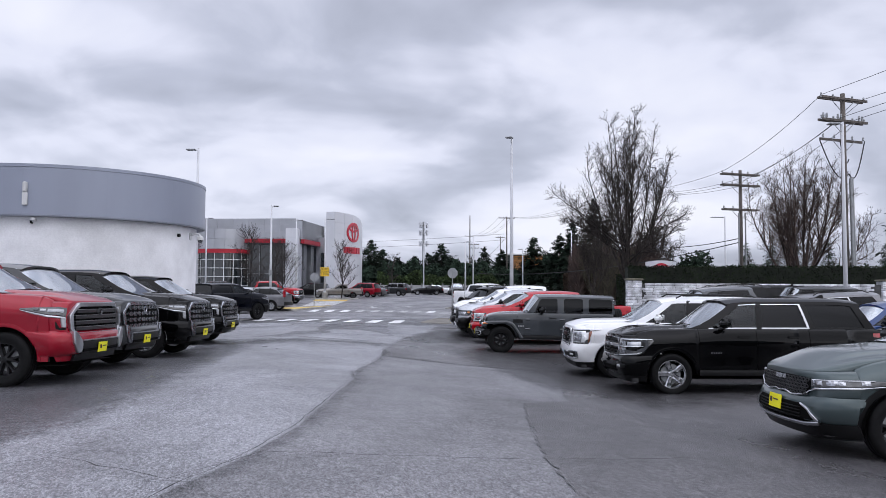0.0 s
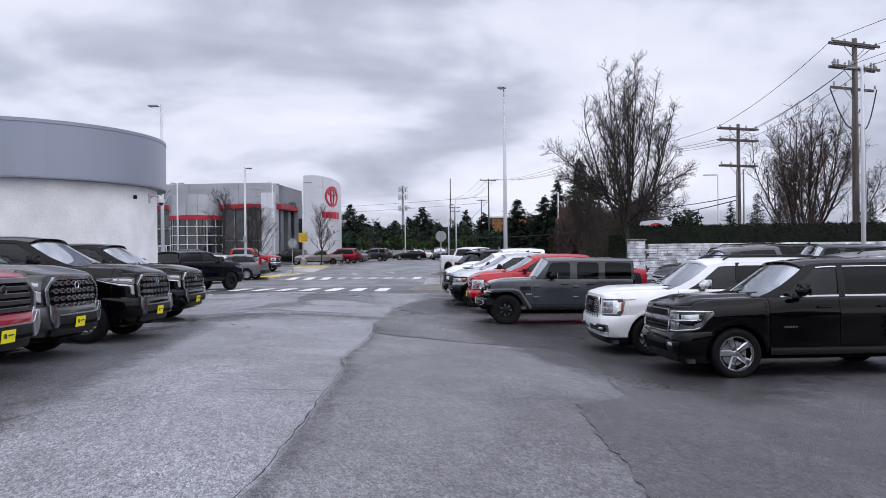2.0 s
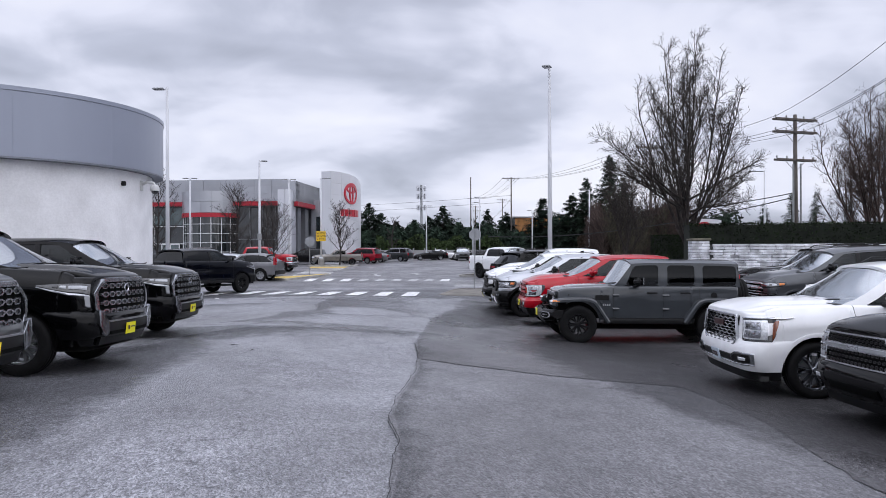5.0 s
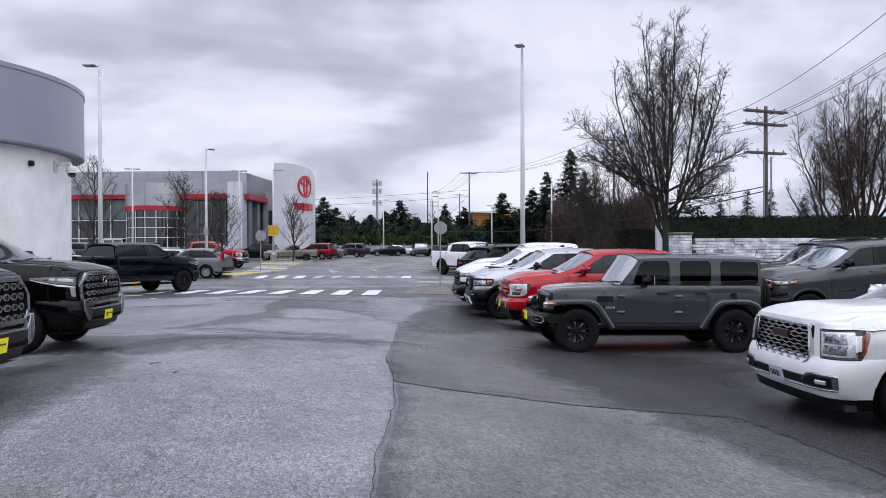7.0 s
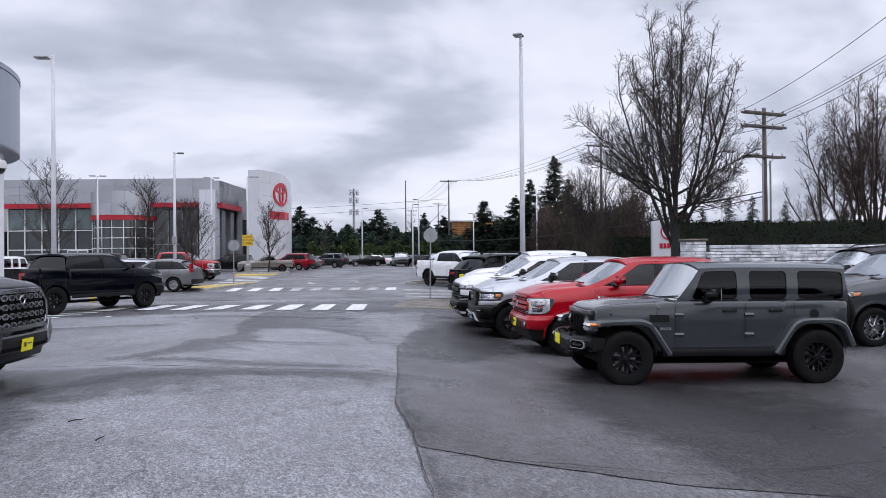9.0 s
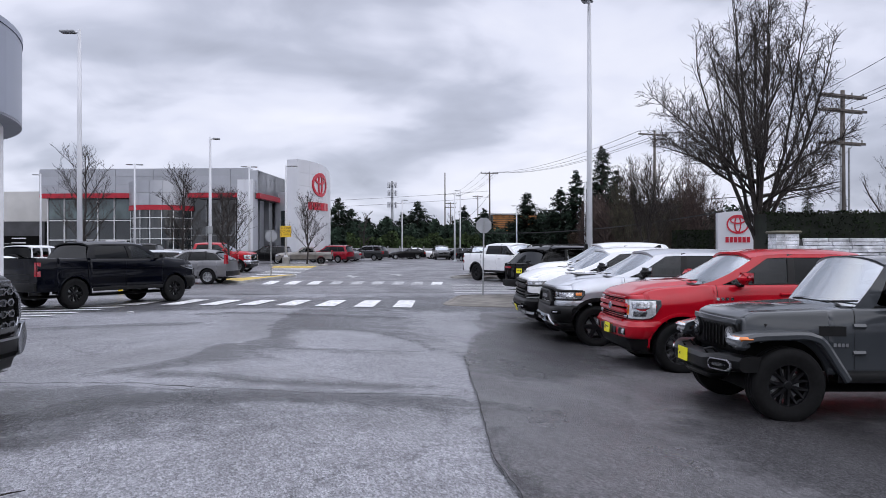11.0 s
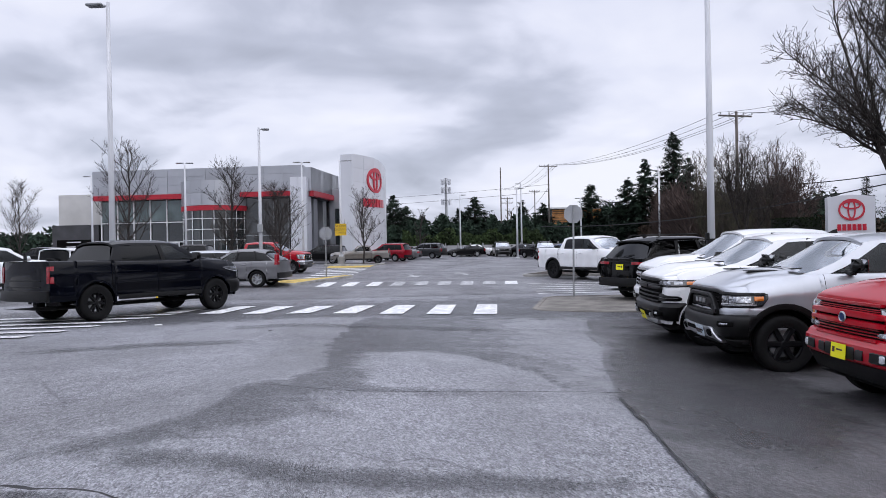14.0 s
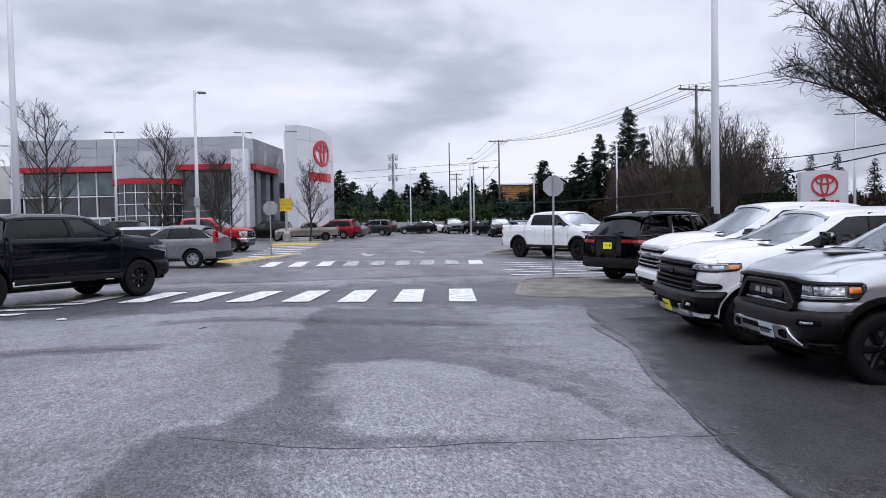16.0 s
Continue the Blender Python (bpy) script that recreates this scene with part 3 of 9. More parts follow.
        dsp = [a0, a0 + (a2 - a0) * 0.52, a2]
    panel("fender", dsp[0], xE + 0.004)
    panel("front_door", dsp[1], dsp[0])
    if S["doors"] > 1:
        panel("rear_door", dsp[2], dsp[1])
    if S["bed"]:
        panel("cab_corner", cab_end, dsp[2]) if dsp[2] - cab_end > 0.03 else None
        panel("bed_side", xR + 0.095, cab_end - 0.012)
    else:
        panel("quarter_panel", xR + 0.095, dsp[2])

    # bonnet
    def nose_x(k):
        """Plan of the nose at its top edge, k from -1 to 1 across."""
        v = min(1.0, max(0.0, (abs(k) - 1 + S["cfrac"]) / S["cfrac"]))
        return xF - S["lean"] - S["bow"] * abs(k) ** 2.4 - S["corner"] * (1 - math.sqrt(1 - v * v))

    def bonnet_z(x, k):
        d = max(0.0, nose_x(k) - x)
        flat = lerp(x, [(xc, S["belt"]), (xF, S["nose"] - 0.03)]) + 0.034
        q = ease(0.0, 0.45, d)
        dome = S.get("bulge", 0.022) * ease(0.74, 0.60, abs(k)) * ease(0.05, 0.6, d) - 0.012 * ease(0.10, 0.0, abs(abs(k) - 0.78)) * q
        return flat - D * roll(1 - d / HL) + S["crown"] * (1 - k * k) * q + dome

    ACROSS = [math.sin(a) for a in np.linspace(-math.pi / 2, math.pi / 2, 45)]
    rows = []
    for t in [1 - (1 - i / 22) ** 2.2 for i in range(23)]:
        r = []
        for k in ACROSS:
            x = xc - 0.04 + (nose_x(k) - xc + 0.04) * t
            r.append((x, side_y(min(x, xE), shoulder(min(x, xE))) * 0.932 * k, bonnet_z(x, k)))
        rows.append(r)
    bonnet_edge = rows[-1]
    part("bonnet", grid(rows), S.get("bonnetm", paint), car, smooth=True)
    if S.get("vents"):
        for s in (1, -1):
            part("bonnet_vent", shift(box(-0.22, 0.22, -0.10, 0.10, 0, 0.018, 0.012), xc + 0.46, s * 0.42, bonnet_z(xc + 0.46, 0.45) - 0.006), BLACK, car)

    # front face
    zt = S["nose"] - D - 0.03

    def FP(y, z, off=0.0):
        ye = side_y(xE, min(max(z, zs), zt))
        y = max(-ye, min(ye, y))
        u = min(1.0, abs(y) / ye)
        v = min(0.99999, max(0.0, (u - 1 + S["cfrac"]) / S["cfrac"]))
        q = math.sqrt(1 - v * v)
        slope = (S["bow"] * 2.4 * u ** 1.4 + S["corner"] * v / (q * S["cfrac"])) / ye
        n = math.hypot(1.0, slope)
        return (xF - S["bow"] * u ** 2.4 - S["corner"] * (1 - q) - nose_lean(z) + off / n, y + math.copysign(off * slope / n, y), z)

    def RP(y, z, off=0.0):
        ye = side_y(xR + 0.05, min(max(z, zs), shoulder(xR)))
        u = min(1.0, abs(y) / ye)
        return (xR + 0.10 * u ** 3 + S.get("rlean", 0.02) * ease(0.6, 1.2, z) - off, y, z)

    def SP(x, z, s, off=0.0):
        return (x, s * (side_y(x, z) + off), z)

    def GP(x, v, s, off=0.0):
        """Point on the side of the glasshouse: v from 0 at the belt to 1 at the roof rail."""
        yb = side_y(x, shoulder(x)) * 0.93
        zb = shoulder(x) + 0.03
        zrl = roof_z(x) - 0.085
        b = 0.018 * math.sin(v * math.pi)
        return (x, s * (yb * (1 - v) + S["rh"] * v + b + off), zb * (1 - v) + zrl * v)

    def roof_z(x):
        return S["roof"] - S.get("rdropf", 0.05) * max(0.0, (x - (xh - 0.55)) / 0.55) ** 2 - S.get("rdropr", 0.05) * max(0.0, ((xro + 0.7) - x) / 0.7) ** 2

    rows = []
    for z in np.linspace(S["fb"], zt - 0.03, 12):
        ye = side_y(xE, min(max(z, zs), zt)) * (1 - 0.03 * ease(S["fb"] + 0.12, S["fb"], z))
        rows.append([FP(ye * k, z) for k in ACROSS])
    low = rows[-1]
    for t in (0.35, 0.7, 1.0):  # rolls over into the bonnet's edge
        c, q = 1 - math.cos(t * math.pi / 2), math.sin(t * math.pi / 2)
        rows.append([tuple(a[i] + (b[i] - a[i]) * (q if i == 2 else c) for i in range(3)) for a, b in zip(low, bonnet_edge)])
    fascia = part("front_fascia", grid(rows), S.get("fascia", paint), car, smooth=True)
    ye0 = side_y(xE, 0.8)

    def PT(s, z, off, side):
        """The front unrolled: s metres out from the middle, on round the corner and back along the fender."""
        ye = side_y(xE, min(max(z, zs), zt))
        if s <= ye0:
            x, y, z = FP(s / ye0 * ye, z, off)
            return (x, side * y, z)
        d = s - ye0
        x = xE + (S["lean"] - nose_lean(z)) * max(0.0, 1 - d / 0.3) - d
        return (x, side * (side_y(min(x, xE), min(max(z, zs), shoulder(min(x, xE)))) + off), z)

    def along(s0, s1, n=18):
        """Steps along the unrolled front, close together at the corner."""
        cs = [q * ye0 for q in (0.84, 0.88, 0.91, 0.935, 0.955, 0.97, 0.98, 0.988, 0.994, 0.998, 1.0)] + [ye0 + 0.01]
        return sorted(set(list(np.linspace(s0, s1, n)) + [c for c in cs if s0 < c < s1]))

    def ribbon(nm, pts, o0, o1, mat, parent=None, lab="", both=True, soft=0.007):
        """A raised piece on the unrolled front: (s, low, high) along it, from o0 out to o1 with a softened rim."""
        ks = [p[0] for p in pts]
        out = []
        for side in ((1, -1) if both else (1,)):
            f, k = [], []
            for sv in along(ks[0], ks[-1]):
                lo, hi = np.interp(sv, ks, [p[1] for p in pts]), np.interp(sv, ks, [p[2] for p in pts])
                e = min(0.010, (hi - lo) * 0.3)
                f.append([PT(sv, z, o, side) for z, o in ((lo, o1 - soft), (lo + e, o1), (hi - e, o1), (hi, o1 - soft))])
                k.append([PT(sv, z, o0, side) for z in (lo, lo + e, hi - e, hi)])
            out.append(part(nm, slab(f, k), mat, parent or car, lab))
        return out

    def wrap(nm, prof, mat, fade=0.6, lab=""):
        """A bumper all across the front and round to the wheel arches: (height, how far it stands out) from bottom to top."""
        rows = []
        for z, off in prof:
            h = Ra + 0.012
            end = ye0 + xE - (xf + (math.sqrt(max(0.0, h * h - (z - R) ** 2)) if z > R else h))
            r = []
            for side in (-1, 1):
                half = []
                for sv in along(0.0, ye0 + 0.011, 20) + list(np.linspace(ye0 + 0.03, end, 6)):
                    o = off * (1 - fade * max(0.0, (sv - ye0) / max(0.01, end - ye0)))
                    half.append(PT(sv, z, o, side))
                r += half[::-1] if side < 0 else half[1:]
            rows.append(r)
        return part(nm, grid(rows), mat, car, lab, smooth=False)

    def band(nm, ys, z0, z1, o0, o1, mat, parent=None, P=FP, lab="", both=False):
        """A raised band on the front: at each y a lower and an upper edge, out from o0 to o1."""
        if P is FP and max(abs(y) for y in ys) > 0.72 * W / 2:
            n = 3
            tt = [i + k / n for i in range(len(ys) - 1) for k in range(n)] + [len(ys) - 1]
            ye_ = side_y(xE, 0.8)
            tk = list(np.interp(tt, range(len(ys)), ys))
            tk = sorted(set(tk + [v * q * ye_ for q in (0.90, 0.94, 0.965, 0.98, 0.99, 0.996) for v in (1, -1) if ys[0] < v * q * ye_ < ys[-1]]))
            ys, z0, z1 = tk, list(np.interp(tk, ys, z0)), list(np.interp(tk, ys, z1))
        for s in ((1, -1) if both else (1,)):
            f = [[P(s * y, a + (b - a) * t, o1 if 0 < i < 3 else o1 - 0.006) for i, t in enumerate((0, 0.08, 0.92, 1))] for y, a, b in zip(ys, z0, z1)]
            k = [[P(s * y, a + (b - a) * t, o0) for t in (0, 0.08, 0.92, 1)] for y, a, b in zip(ys, z0, z1)]
            part(nm, slab(f, k), mat, parent or car, lab)

    def ysr(a, b, n=9):
        return list(np.linspace(a, b, n))

    def plate(y, z, w, h, P, off, kind):
        if not kind:
            return
        f = [[P(y + w * u, z + h * v, off + 0.008) for v in (-0.5, 0.5)] for u in (-0.5, 0, 0.5)]
        k = [[P(y + w * u, z + h * v, off) for v in (-0.5, 0.5)] for u in (-0.5, 0, 0.5)]
        pl = part("licence_tag", slab(f, k), PLATEY if kind == "y" else PLATEW, car, "yellow dealer tag" if kind == "y" else "pale blue and white plate")
        marks = [(-0.30, 0.05, 0.16, 0.36), (0.10, 0.10, 0.40, 0.10)] if kind == "y" else [(-0.3 + 0.12 * i, -0.02, 0.07, 0.42) for i in range(6)]
        for a, b, ww, hh in marks:
            f = [[P(y + w * (a + ww * u), z + h * (b + hh * v), off + 0.011) for v in (-0.5, 0.5)] for u in (-0.5, 0.5)]
            k = [[P(y + w * (a + ww * u), z + h * (b + hh * v), off + 0.0085) for v in (-0.5, 0.5)] for u in (-0.5, 0.5)]
            part("tag_bar", slab(f, k), INK, pl)

    A = dict(xE=xE, R=R, ribbon=ribbon, wrap=wrap, PT=PT, ye=ye0, S=S, car=car, band=band, FP=FP, RP=RP, SP=SP, ysr=ysr, paint=paint, zt=zt, hwf=side_y(xE, 0.8), xF=xF, xf=xf, side_y=side_y, Ra=Ra)
    FRONTS[S["front"]](A)
    plate(S.get("plate_y", 0.0), S.get("plate_z", 0.60), S.get("plate_w", 0.30), 0.16, FP, S.get("plate_o", 0.05), S["plate"])

    # tail
    rz = np.linspace(S["rb"], shoulder(xR) + 0.02, 8)
    rows = []
    for z in rz:
        ye = side_y(xR + 0.05, min(max(z, zs), shoulder(xR)))
        rows.append([RP(ye * k, z) for k in np.linspace(-1, 1, 11)])
    part("tailgate", grid(rows), paint, car, smooth=True)
    ye = side_y(xR + 0.05, 0.9)
    band("rear_bumper", ysr(-ye * 0.99, ye * 0.99, 11), [S["rb"] + 0.02] * 11, [S["rb"] + 0.26] * 11, 0.0, 0.07, S.get("rbump", BLACK), P=RP)
    tl0, tl1 = S.get("tl", (0.80, 1.10))
    tw_ = S.get("tlw", 0.80)
    band("tail_light", [ye * tw_, ye * (tw_ + 0.985) / 2, ye * 0.985], [tl0] * 3, [tl1] * 3, 0.0, 0.018, REDLENS, P=RP, both=True)
    for s in ((1, -1) if S.get("tl_side", True) else ()):
        f = [[SP(xR + 0.10 + S.get("tls", 0.17) * u, tl0 + (tl1 - tl0) * v, s, 0.012) for v in (0, 1)] for u in (0, 0.5, 1)]
        k = [[SP(xR + 0.10 + S.get("tls", 0.17) * u, tl0 + (tl1 - tl0) * v, s, 0.0) for v in (0, 1)] for u in (0, 0.5, 1)]
        part("tail_light", slab(f, k), REDLENS, car)
    if S.get("rplate"):
        plate(0.0, S["rplate"], 0.30, 0.17, RP, 0.012, "y")
        band("tail_bar", ysr(-ye * 0.78, ye * 0.78), [S["rplate"] + 0.14] * 9, [S["rplate"] + 0.18] * 9, 0.0, 0.015, S.get("tailbar", BLACK), P=RP)
    if S.get("tailbars"):
        for z in S["tailbars"]:
            band("tailgate_crease", ysr(-ye * 0.72, ye * 0.72), [z] * 9, [z + 0.025] * 9, 0.0, 0.012, BLACK, P=RP)

    if S.get("spare"):
        sp_ = part("spare_tyre", tyre_geo(R * 0.97, S["tw"], S["rim"]), RUBBER, car, smooth=True)
        sp_.matrix_basis = pose(xR - 0.16, 0.05, 1.02, 0, 0, 90)
        part("rim", rim_geo(S["rim"], S["tw"], S["spokes"], S["wstyle"]), S["rimmat"], sp_)
        part("spare_mount", shift(box(-0.05, 0.06, -0.12, 0.12, 0.9, 1.14, 0.02), xR - 0.02, 0.05), BLACK, car)
    # wheel arches
    for xa in () if S.get("no_arch") else (xf, xr):
        for s in (1, -1):
            fl, w = S.get("flare", 0.012), S.get("lip", 0.05)
            outr, inn = [], []
            for k in range(19):
                a = -0.25 + (math.pi + 0.5) * k / 18
                c, q = math.cos(a), math.sin(a)
                kk = S.get("archk", 1.0) if q > 0 else 1.0
                pr, po = [], []
                for rr, of in ((Ra - 0.004, fl), (Ra + w * 0.5, fl + 0.004), (Ra + w, fl * 0.9)):
                    x, z = xa + rr * c, R + rr * q * kk
                    z = max(z, min(S["fb"], S["rb"]) + 0.02)
                    yy = side_y(min(max(x, xR), xF), min(max(z, zs), shoulder(min(max(x, xR), xF))))
                    pr.append((x, s * (yy + of), z))
                    po.append((x, s * (yy - 0.06), z))
                outr.append(pr)
                inn.append(po)
            part("wheel_arch", slab(outr, inn), paint if S["archm"] == "paint" else S["archm"], car, smooth=False)
            liner = [[(xa + (Ra + 0.005) * math.cos(a), s * (W / 2 - 0.03 - d), R + (Ra + 0.005) * math.sin(a)) for d in (0, 0.32)] for a in np.linspace(0, math.pi, 13)]
            part("arch_liner", grid(liner), DARKGAP, car)

    # sill
    for s in (1, -1):
        o = S.get("step", 0.02)
        a, b = xr + Ra + 0.05, xf - Ra - 0.05
        f = [[(x, s * (side_y(x, zs) + d), z) for d, z in ((-0.10, zs - 0.07), (o - 0.01, zs - 0.075), (o, zs - 0.02), (o - 0.015, zs + 0.03), (-0.03, zs + 0.06))] for x in np.linspace(a, b, 6)]
        v, fc = grid(f)
        part("sill_step", (v, fc), S["clad"], car)

    # glasshouse
    cw = S.get("cabcolor", paint)
    wins = S["wins"]  # (bottom front, bottom back, top front, top back, glass)
    v0, v1 = 0.05, S.get("wtop", 0.885)

    def quadstrip(nm, b0, b1, t0, t1, va, vb, oo, oi, mat, s, n=5):
        f, k = [], []
        for i in range(n):
            v = va + (vb - va) * i / (n - 1)
            t = (v - v0) / (v1 - v0)
            xa, xb = b0 + (t0 - b0) * t, b1 + (t1 - b1) * t
            f.append([GP(x, v, s, oo) for x in np.linspace(xa, xb, 4)])
            k.append([GP(x, v, s, oi) for x in np.linspace(xa, xb, 4)])
        part(nm, slab(f, k), mat, car, smooth=False)

    for s in (1, -1):
        edge_b, edge_t = xc + 0.025, xh + 0.035
        for i, (b0, b1, t0, t1, gl) in enumerate(wins):
            quadstrip("pillar", edge_b, b0, edge_t, t0, 0.0, 1.0, 0.004, -0.05, cw if (i == 0 or not S.get("dark_pillars", True)) else BLACK, s)
            quadstrip("side_window", b0, b1, t0, t1, v0, v1, -0.012, -0.017, gl, s)
            part("weatherstrip", slab([[GP(x, v, s, 0.012) for v in (v0 - 0.05, v0)] for x in np.linspace(b0 + 0.02, b1, 5)],
                                      [[GP(x, v, s, -0.02) for v in (v0 - 0.05, v0)] for x in np.linspace(b0 + 0.02, b1, 5)]), S["trim"] if S["trim"] and i < 2 else BLACK, car)
            if S["trim"] and i < 2:
                part("window_trim", slab([[GP(x, v, s, 0.010) for v in (v1 - 0.005, v1 + 0.022)] for x in np.linspace(t0, t1, 5)],
                                         [[GP(x, v, s, -0.02) for v in (v1 - 0.005, v1 + 0.022)] for x in np.linspace(t0, t1, 5)]), S["trim"], car)
            edge_b, edge_t = b1, t1
        quadstrip("rear_pillar", edge_b, xg + 0.01, edge_t, xro + 0.03, 0.0, 1.0, 0.004, -0.05, cw, s)
        if S["trim"]:
            b1, t1 = wins[-1][1] if len(wins) < 3 else wins[1][1], wins[-1][3] if len(wins) < 3 else wins[1][3]
            quadstrip("window_trim", b1 + 0.01, b1 - 0.035, t1 + 0.01, t1 - 0.035, v0 - 0.04, v1 + 0.03, 0.012, -0.03, S["trim"], s)
        rl = [[GP(x, v, s, 0.004) for v in (v1, 1.0)] for x in np.linspace(xh, xro, 9)]
        rk = [[GP(x, v, s, -0.05) for v in (v1, 1.0)] for x in np.linspace(xh, xro, 9)]
        part("roof_rail", slab(rl, rk), cw, car)
    rows = []
    for x in np.linspace(xh + 0.02, xro - S.get("spoiler", 0.0), 13):
        zc_ = roof_z(x)
        kx = 0.0
        rows.append([(x + (0.06 * (1 - k * k) if x > xh - 0.05 else 0), S["rh"] * 1.012 * k, zc_ - 0.088 + 0.088 * (1 - abs(k) ** 3.5)) for k in np.linspace(-1, 1, 15)])
    low = [[(p[0], p[1] * 0.97, p[2] - 0.04) for p in r] for r in rows]
    part("roof", slab(rows, low), S.get("roofm", cw), car)
    part("headlining", grid([[(p[0], p[1] * 0.95, p[2] - 0.045) for p in r] for r in rows]), CABIN, car)
    if S["rack"]:
        for s in (1, -1):
            part("roof_rack", tube([(xh - 0.35, s * (S["rh"] - 0.08), roof_z(xh - 0.3) - 0.02), (xh - 0.5, s * (S["rh"] - 0.08), roof_z(xh - 0.5) + 0.045),
                                    (xro + 0.5, s * (S["rh"] - 0.08), roof_z(xro + 0.5) + 0.04), (xro + 0.3, s * (S["rh"] - 0.08), roof_z(xro + 0.3) - 0.03)], 0.018, 6), BLACK, car)
    if S.get("fin"):
        part("roof_antenna", slab([[(xro + 0.55, 0.02, roof_z(xro + 0.5) - 0.01), (xro + 0.42, 0.012, roof_z(xro + .5) + 0.06)], [(xro + 0.35, 0.02, roof_z(xro + .5) - 0.01), (xro + 0.36, 0.012, roof_z(xro + .5) + 0.07)]],
                                  [[(xro + 0.55, -0.02, roof_z(xro + 0.5) - 0.01), (xro + 0.42, -0.012, roof_z(xro + .5) + 0.06)], [(xro + 0.35, -0.02, roof_z(xro + .5) - 0.01), (xro + 0.36, -0.012, roof_z(xro + .5) + 0.07)]]), BLACK, car)

    # windscreen and rear window
    def sheet_rows(xb, zb, yb, xt, zt_, yt, bow, inset):
        rows = []
        for t in np.linspace(0, 1, 6):
            r = []
            for k in np.linspace(-1, 1, 9):
                r.append((xb + (xt - xb) * t + bow * (1 - k * k) - inset, (yb + (yt - yb) * t) * k, zb + (zt_ - zb) * t - 0.045 * t * abs(k) ** 3.5))
            rows.append(r)
        return rows

    yb = side_y(xc, shoulder(xc)) * 0.925
    zc0 = shoulder(xc) + 0.035
    wrows = []  # runs up the front edge of the pillars and under the roof's edge
    for v in np.linspace(0.0, 1.0, 7):
        t = (v - v0) / (v1 - v0)
        px, py, pz = GP(xc + 0.025 + (xh + 0.01 - xc) * t, v, 1)
        wrows.append([(px + 0.09 * (1 - k * k) - 0.004, (py - 0.004) * k, pz + 0.004 + 0.062 * v * (1 - abs(k) ** 3.5)) for k in np.linspace(-1, 1, 11)])
    part("windscreen", slab(wrows, [[(p[0] - 0.008, p[1], p[2] - 0.003) for p in r] for r in wrows]), WINDSCREEN, car)
    part("cowl", grid([[(xc + 0.14, y, bonnet_z(xc, y / yb) - 0.0) for y in np.linspace(-yb, yb, 9)], [(xc - 0.02 + 0.10 * (1 - (y / yb) ** 2), y, zc0 + 0.012) for y in np.linspace(-yb, yb, 9)]]), BLACK, car)
    for s0 in (0.30, -0.38):
        part("wiper", tube([(xc + 0.10, s0 - 0.1, zc0 + 0.035), (xc + 0.02, s0 + 0.45, zc0 + 0.075)], 0.011, 5), BLACK, car)
    if S["bed"]:
        rg = sheet_rows(xg + 0.0, shoulder(xg + 0.05) + 0.05, side_y(xg + 0.1, 1.1) * 0.86, xro + 0.02, roof_z(xro) - 0.09, S["rh"] - 0.08, 0.0, 0.0)
        part("cab_back", slab([[(p[0], p[1] * 1.12, p[2]) for p in r] for r in (rg[0], rg[0])] and [[(xg, y * side_y(xg, 1.0) * 0.97, z) for y in (-1, 1)] for z in (rail - 0.1, shoulder(xg + 0.05) + 0.05)],
                              [[(xg + 0.05, y * side_y(xg, 1.0) * 0.97, z) for y in (-1, 1)] for z in (rail - 0.1, shoulder(xg + 0.05) + 0.05)]), cw, car)
    else:
        rg = sheet_rows(xg - 0.0, shoulder(xR + 0.2) + 0.03, side_y(xR + 0.2, 1.1) * 0.87, xro - 0.02, roof_z(xro) - 0.10, S["rh"] - 0.05, -0.04, 0.0)
        if abs(xg - xR) > 0.03:
            part("tailgate_ledge", grid([[(xR + 0.03, y * side_y(xR + 0.05, 1.0) * 0.97, shoulder(xR) + 0.015) for y in (-1, 0, 1)], [(xg + 0.02, y * side_y(xR + 0.2, 1.1) * 0.93, shoulder(xR + 0.2) + 0.035) for y in (-1, 0, 1)]]), paint, car)
        if S.get("spoiler"):
            part("rear_spoiler", shift(box(-S["spoiler"], 0.05, -S["rh"] * 0.95, S["rh"] * 0.95, -0.05, 0.0, 0.015), xro, 0, roof_z(xro) - 0.045), S.get("roofm", cw), car)
        part("rear_wiper", tube([(rg[0][4][0] - 0.02, 0.0, rg[0][4][2] + 0.03), (rg[1][4][0] - 0.02, -0.32, rg[1][4][2])], 0.012, 5), BLACK, car)
    part("rear_window", slab(rg, [[(p[0] + 0.006, p[1], p[2]) for p in r] for r in rg]), S["rear_glass"], car)

    # mirrors, handles
    mm = {"black": BLACK, "paint": paint, "chrome": CHROME}[S["mirror"]]
    mz, mx = shoulder(xc - 0.35) + 0.13, wins[0][0] - 0.20
    for s in (1, -1):
        y0 = side_y(mx, shoulder(mx)) * 0.95
        mg = box(-0.10, 0.09, 0.0, 0.25, -0.095, 0.11, 0.08)
        mg = ([(x * (1 - 0.9 * y * (x > 0)), y, z * (1 - 0.8 * y)) for x, y, z in mg[0]], mg[1])
        mg = ([(x + 0.05 * y, s * (y0 + 0.10 + y), z + mz) for x, y, z in [(p[0] + mx - 0.05 * 0, p[1], p[2]) for p in mg[0]]], mg[1])
        mo = part("door_mirror", mg, mm, car)
        arm = box(mx - 0.05, mx + 0.04, min(s * y0 * 0.97, s * (y0 + 0.14)), max(s * y0 * 0.97, s * (y0 + 0.14)), mz - 0.12, mz - 0.07, 0.012)
        part("mirror_arm", arm, BLACK, mo)
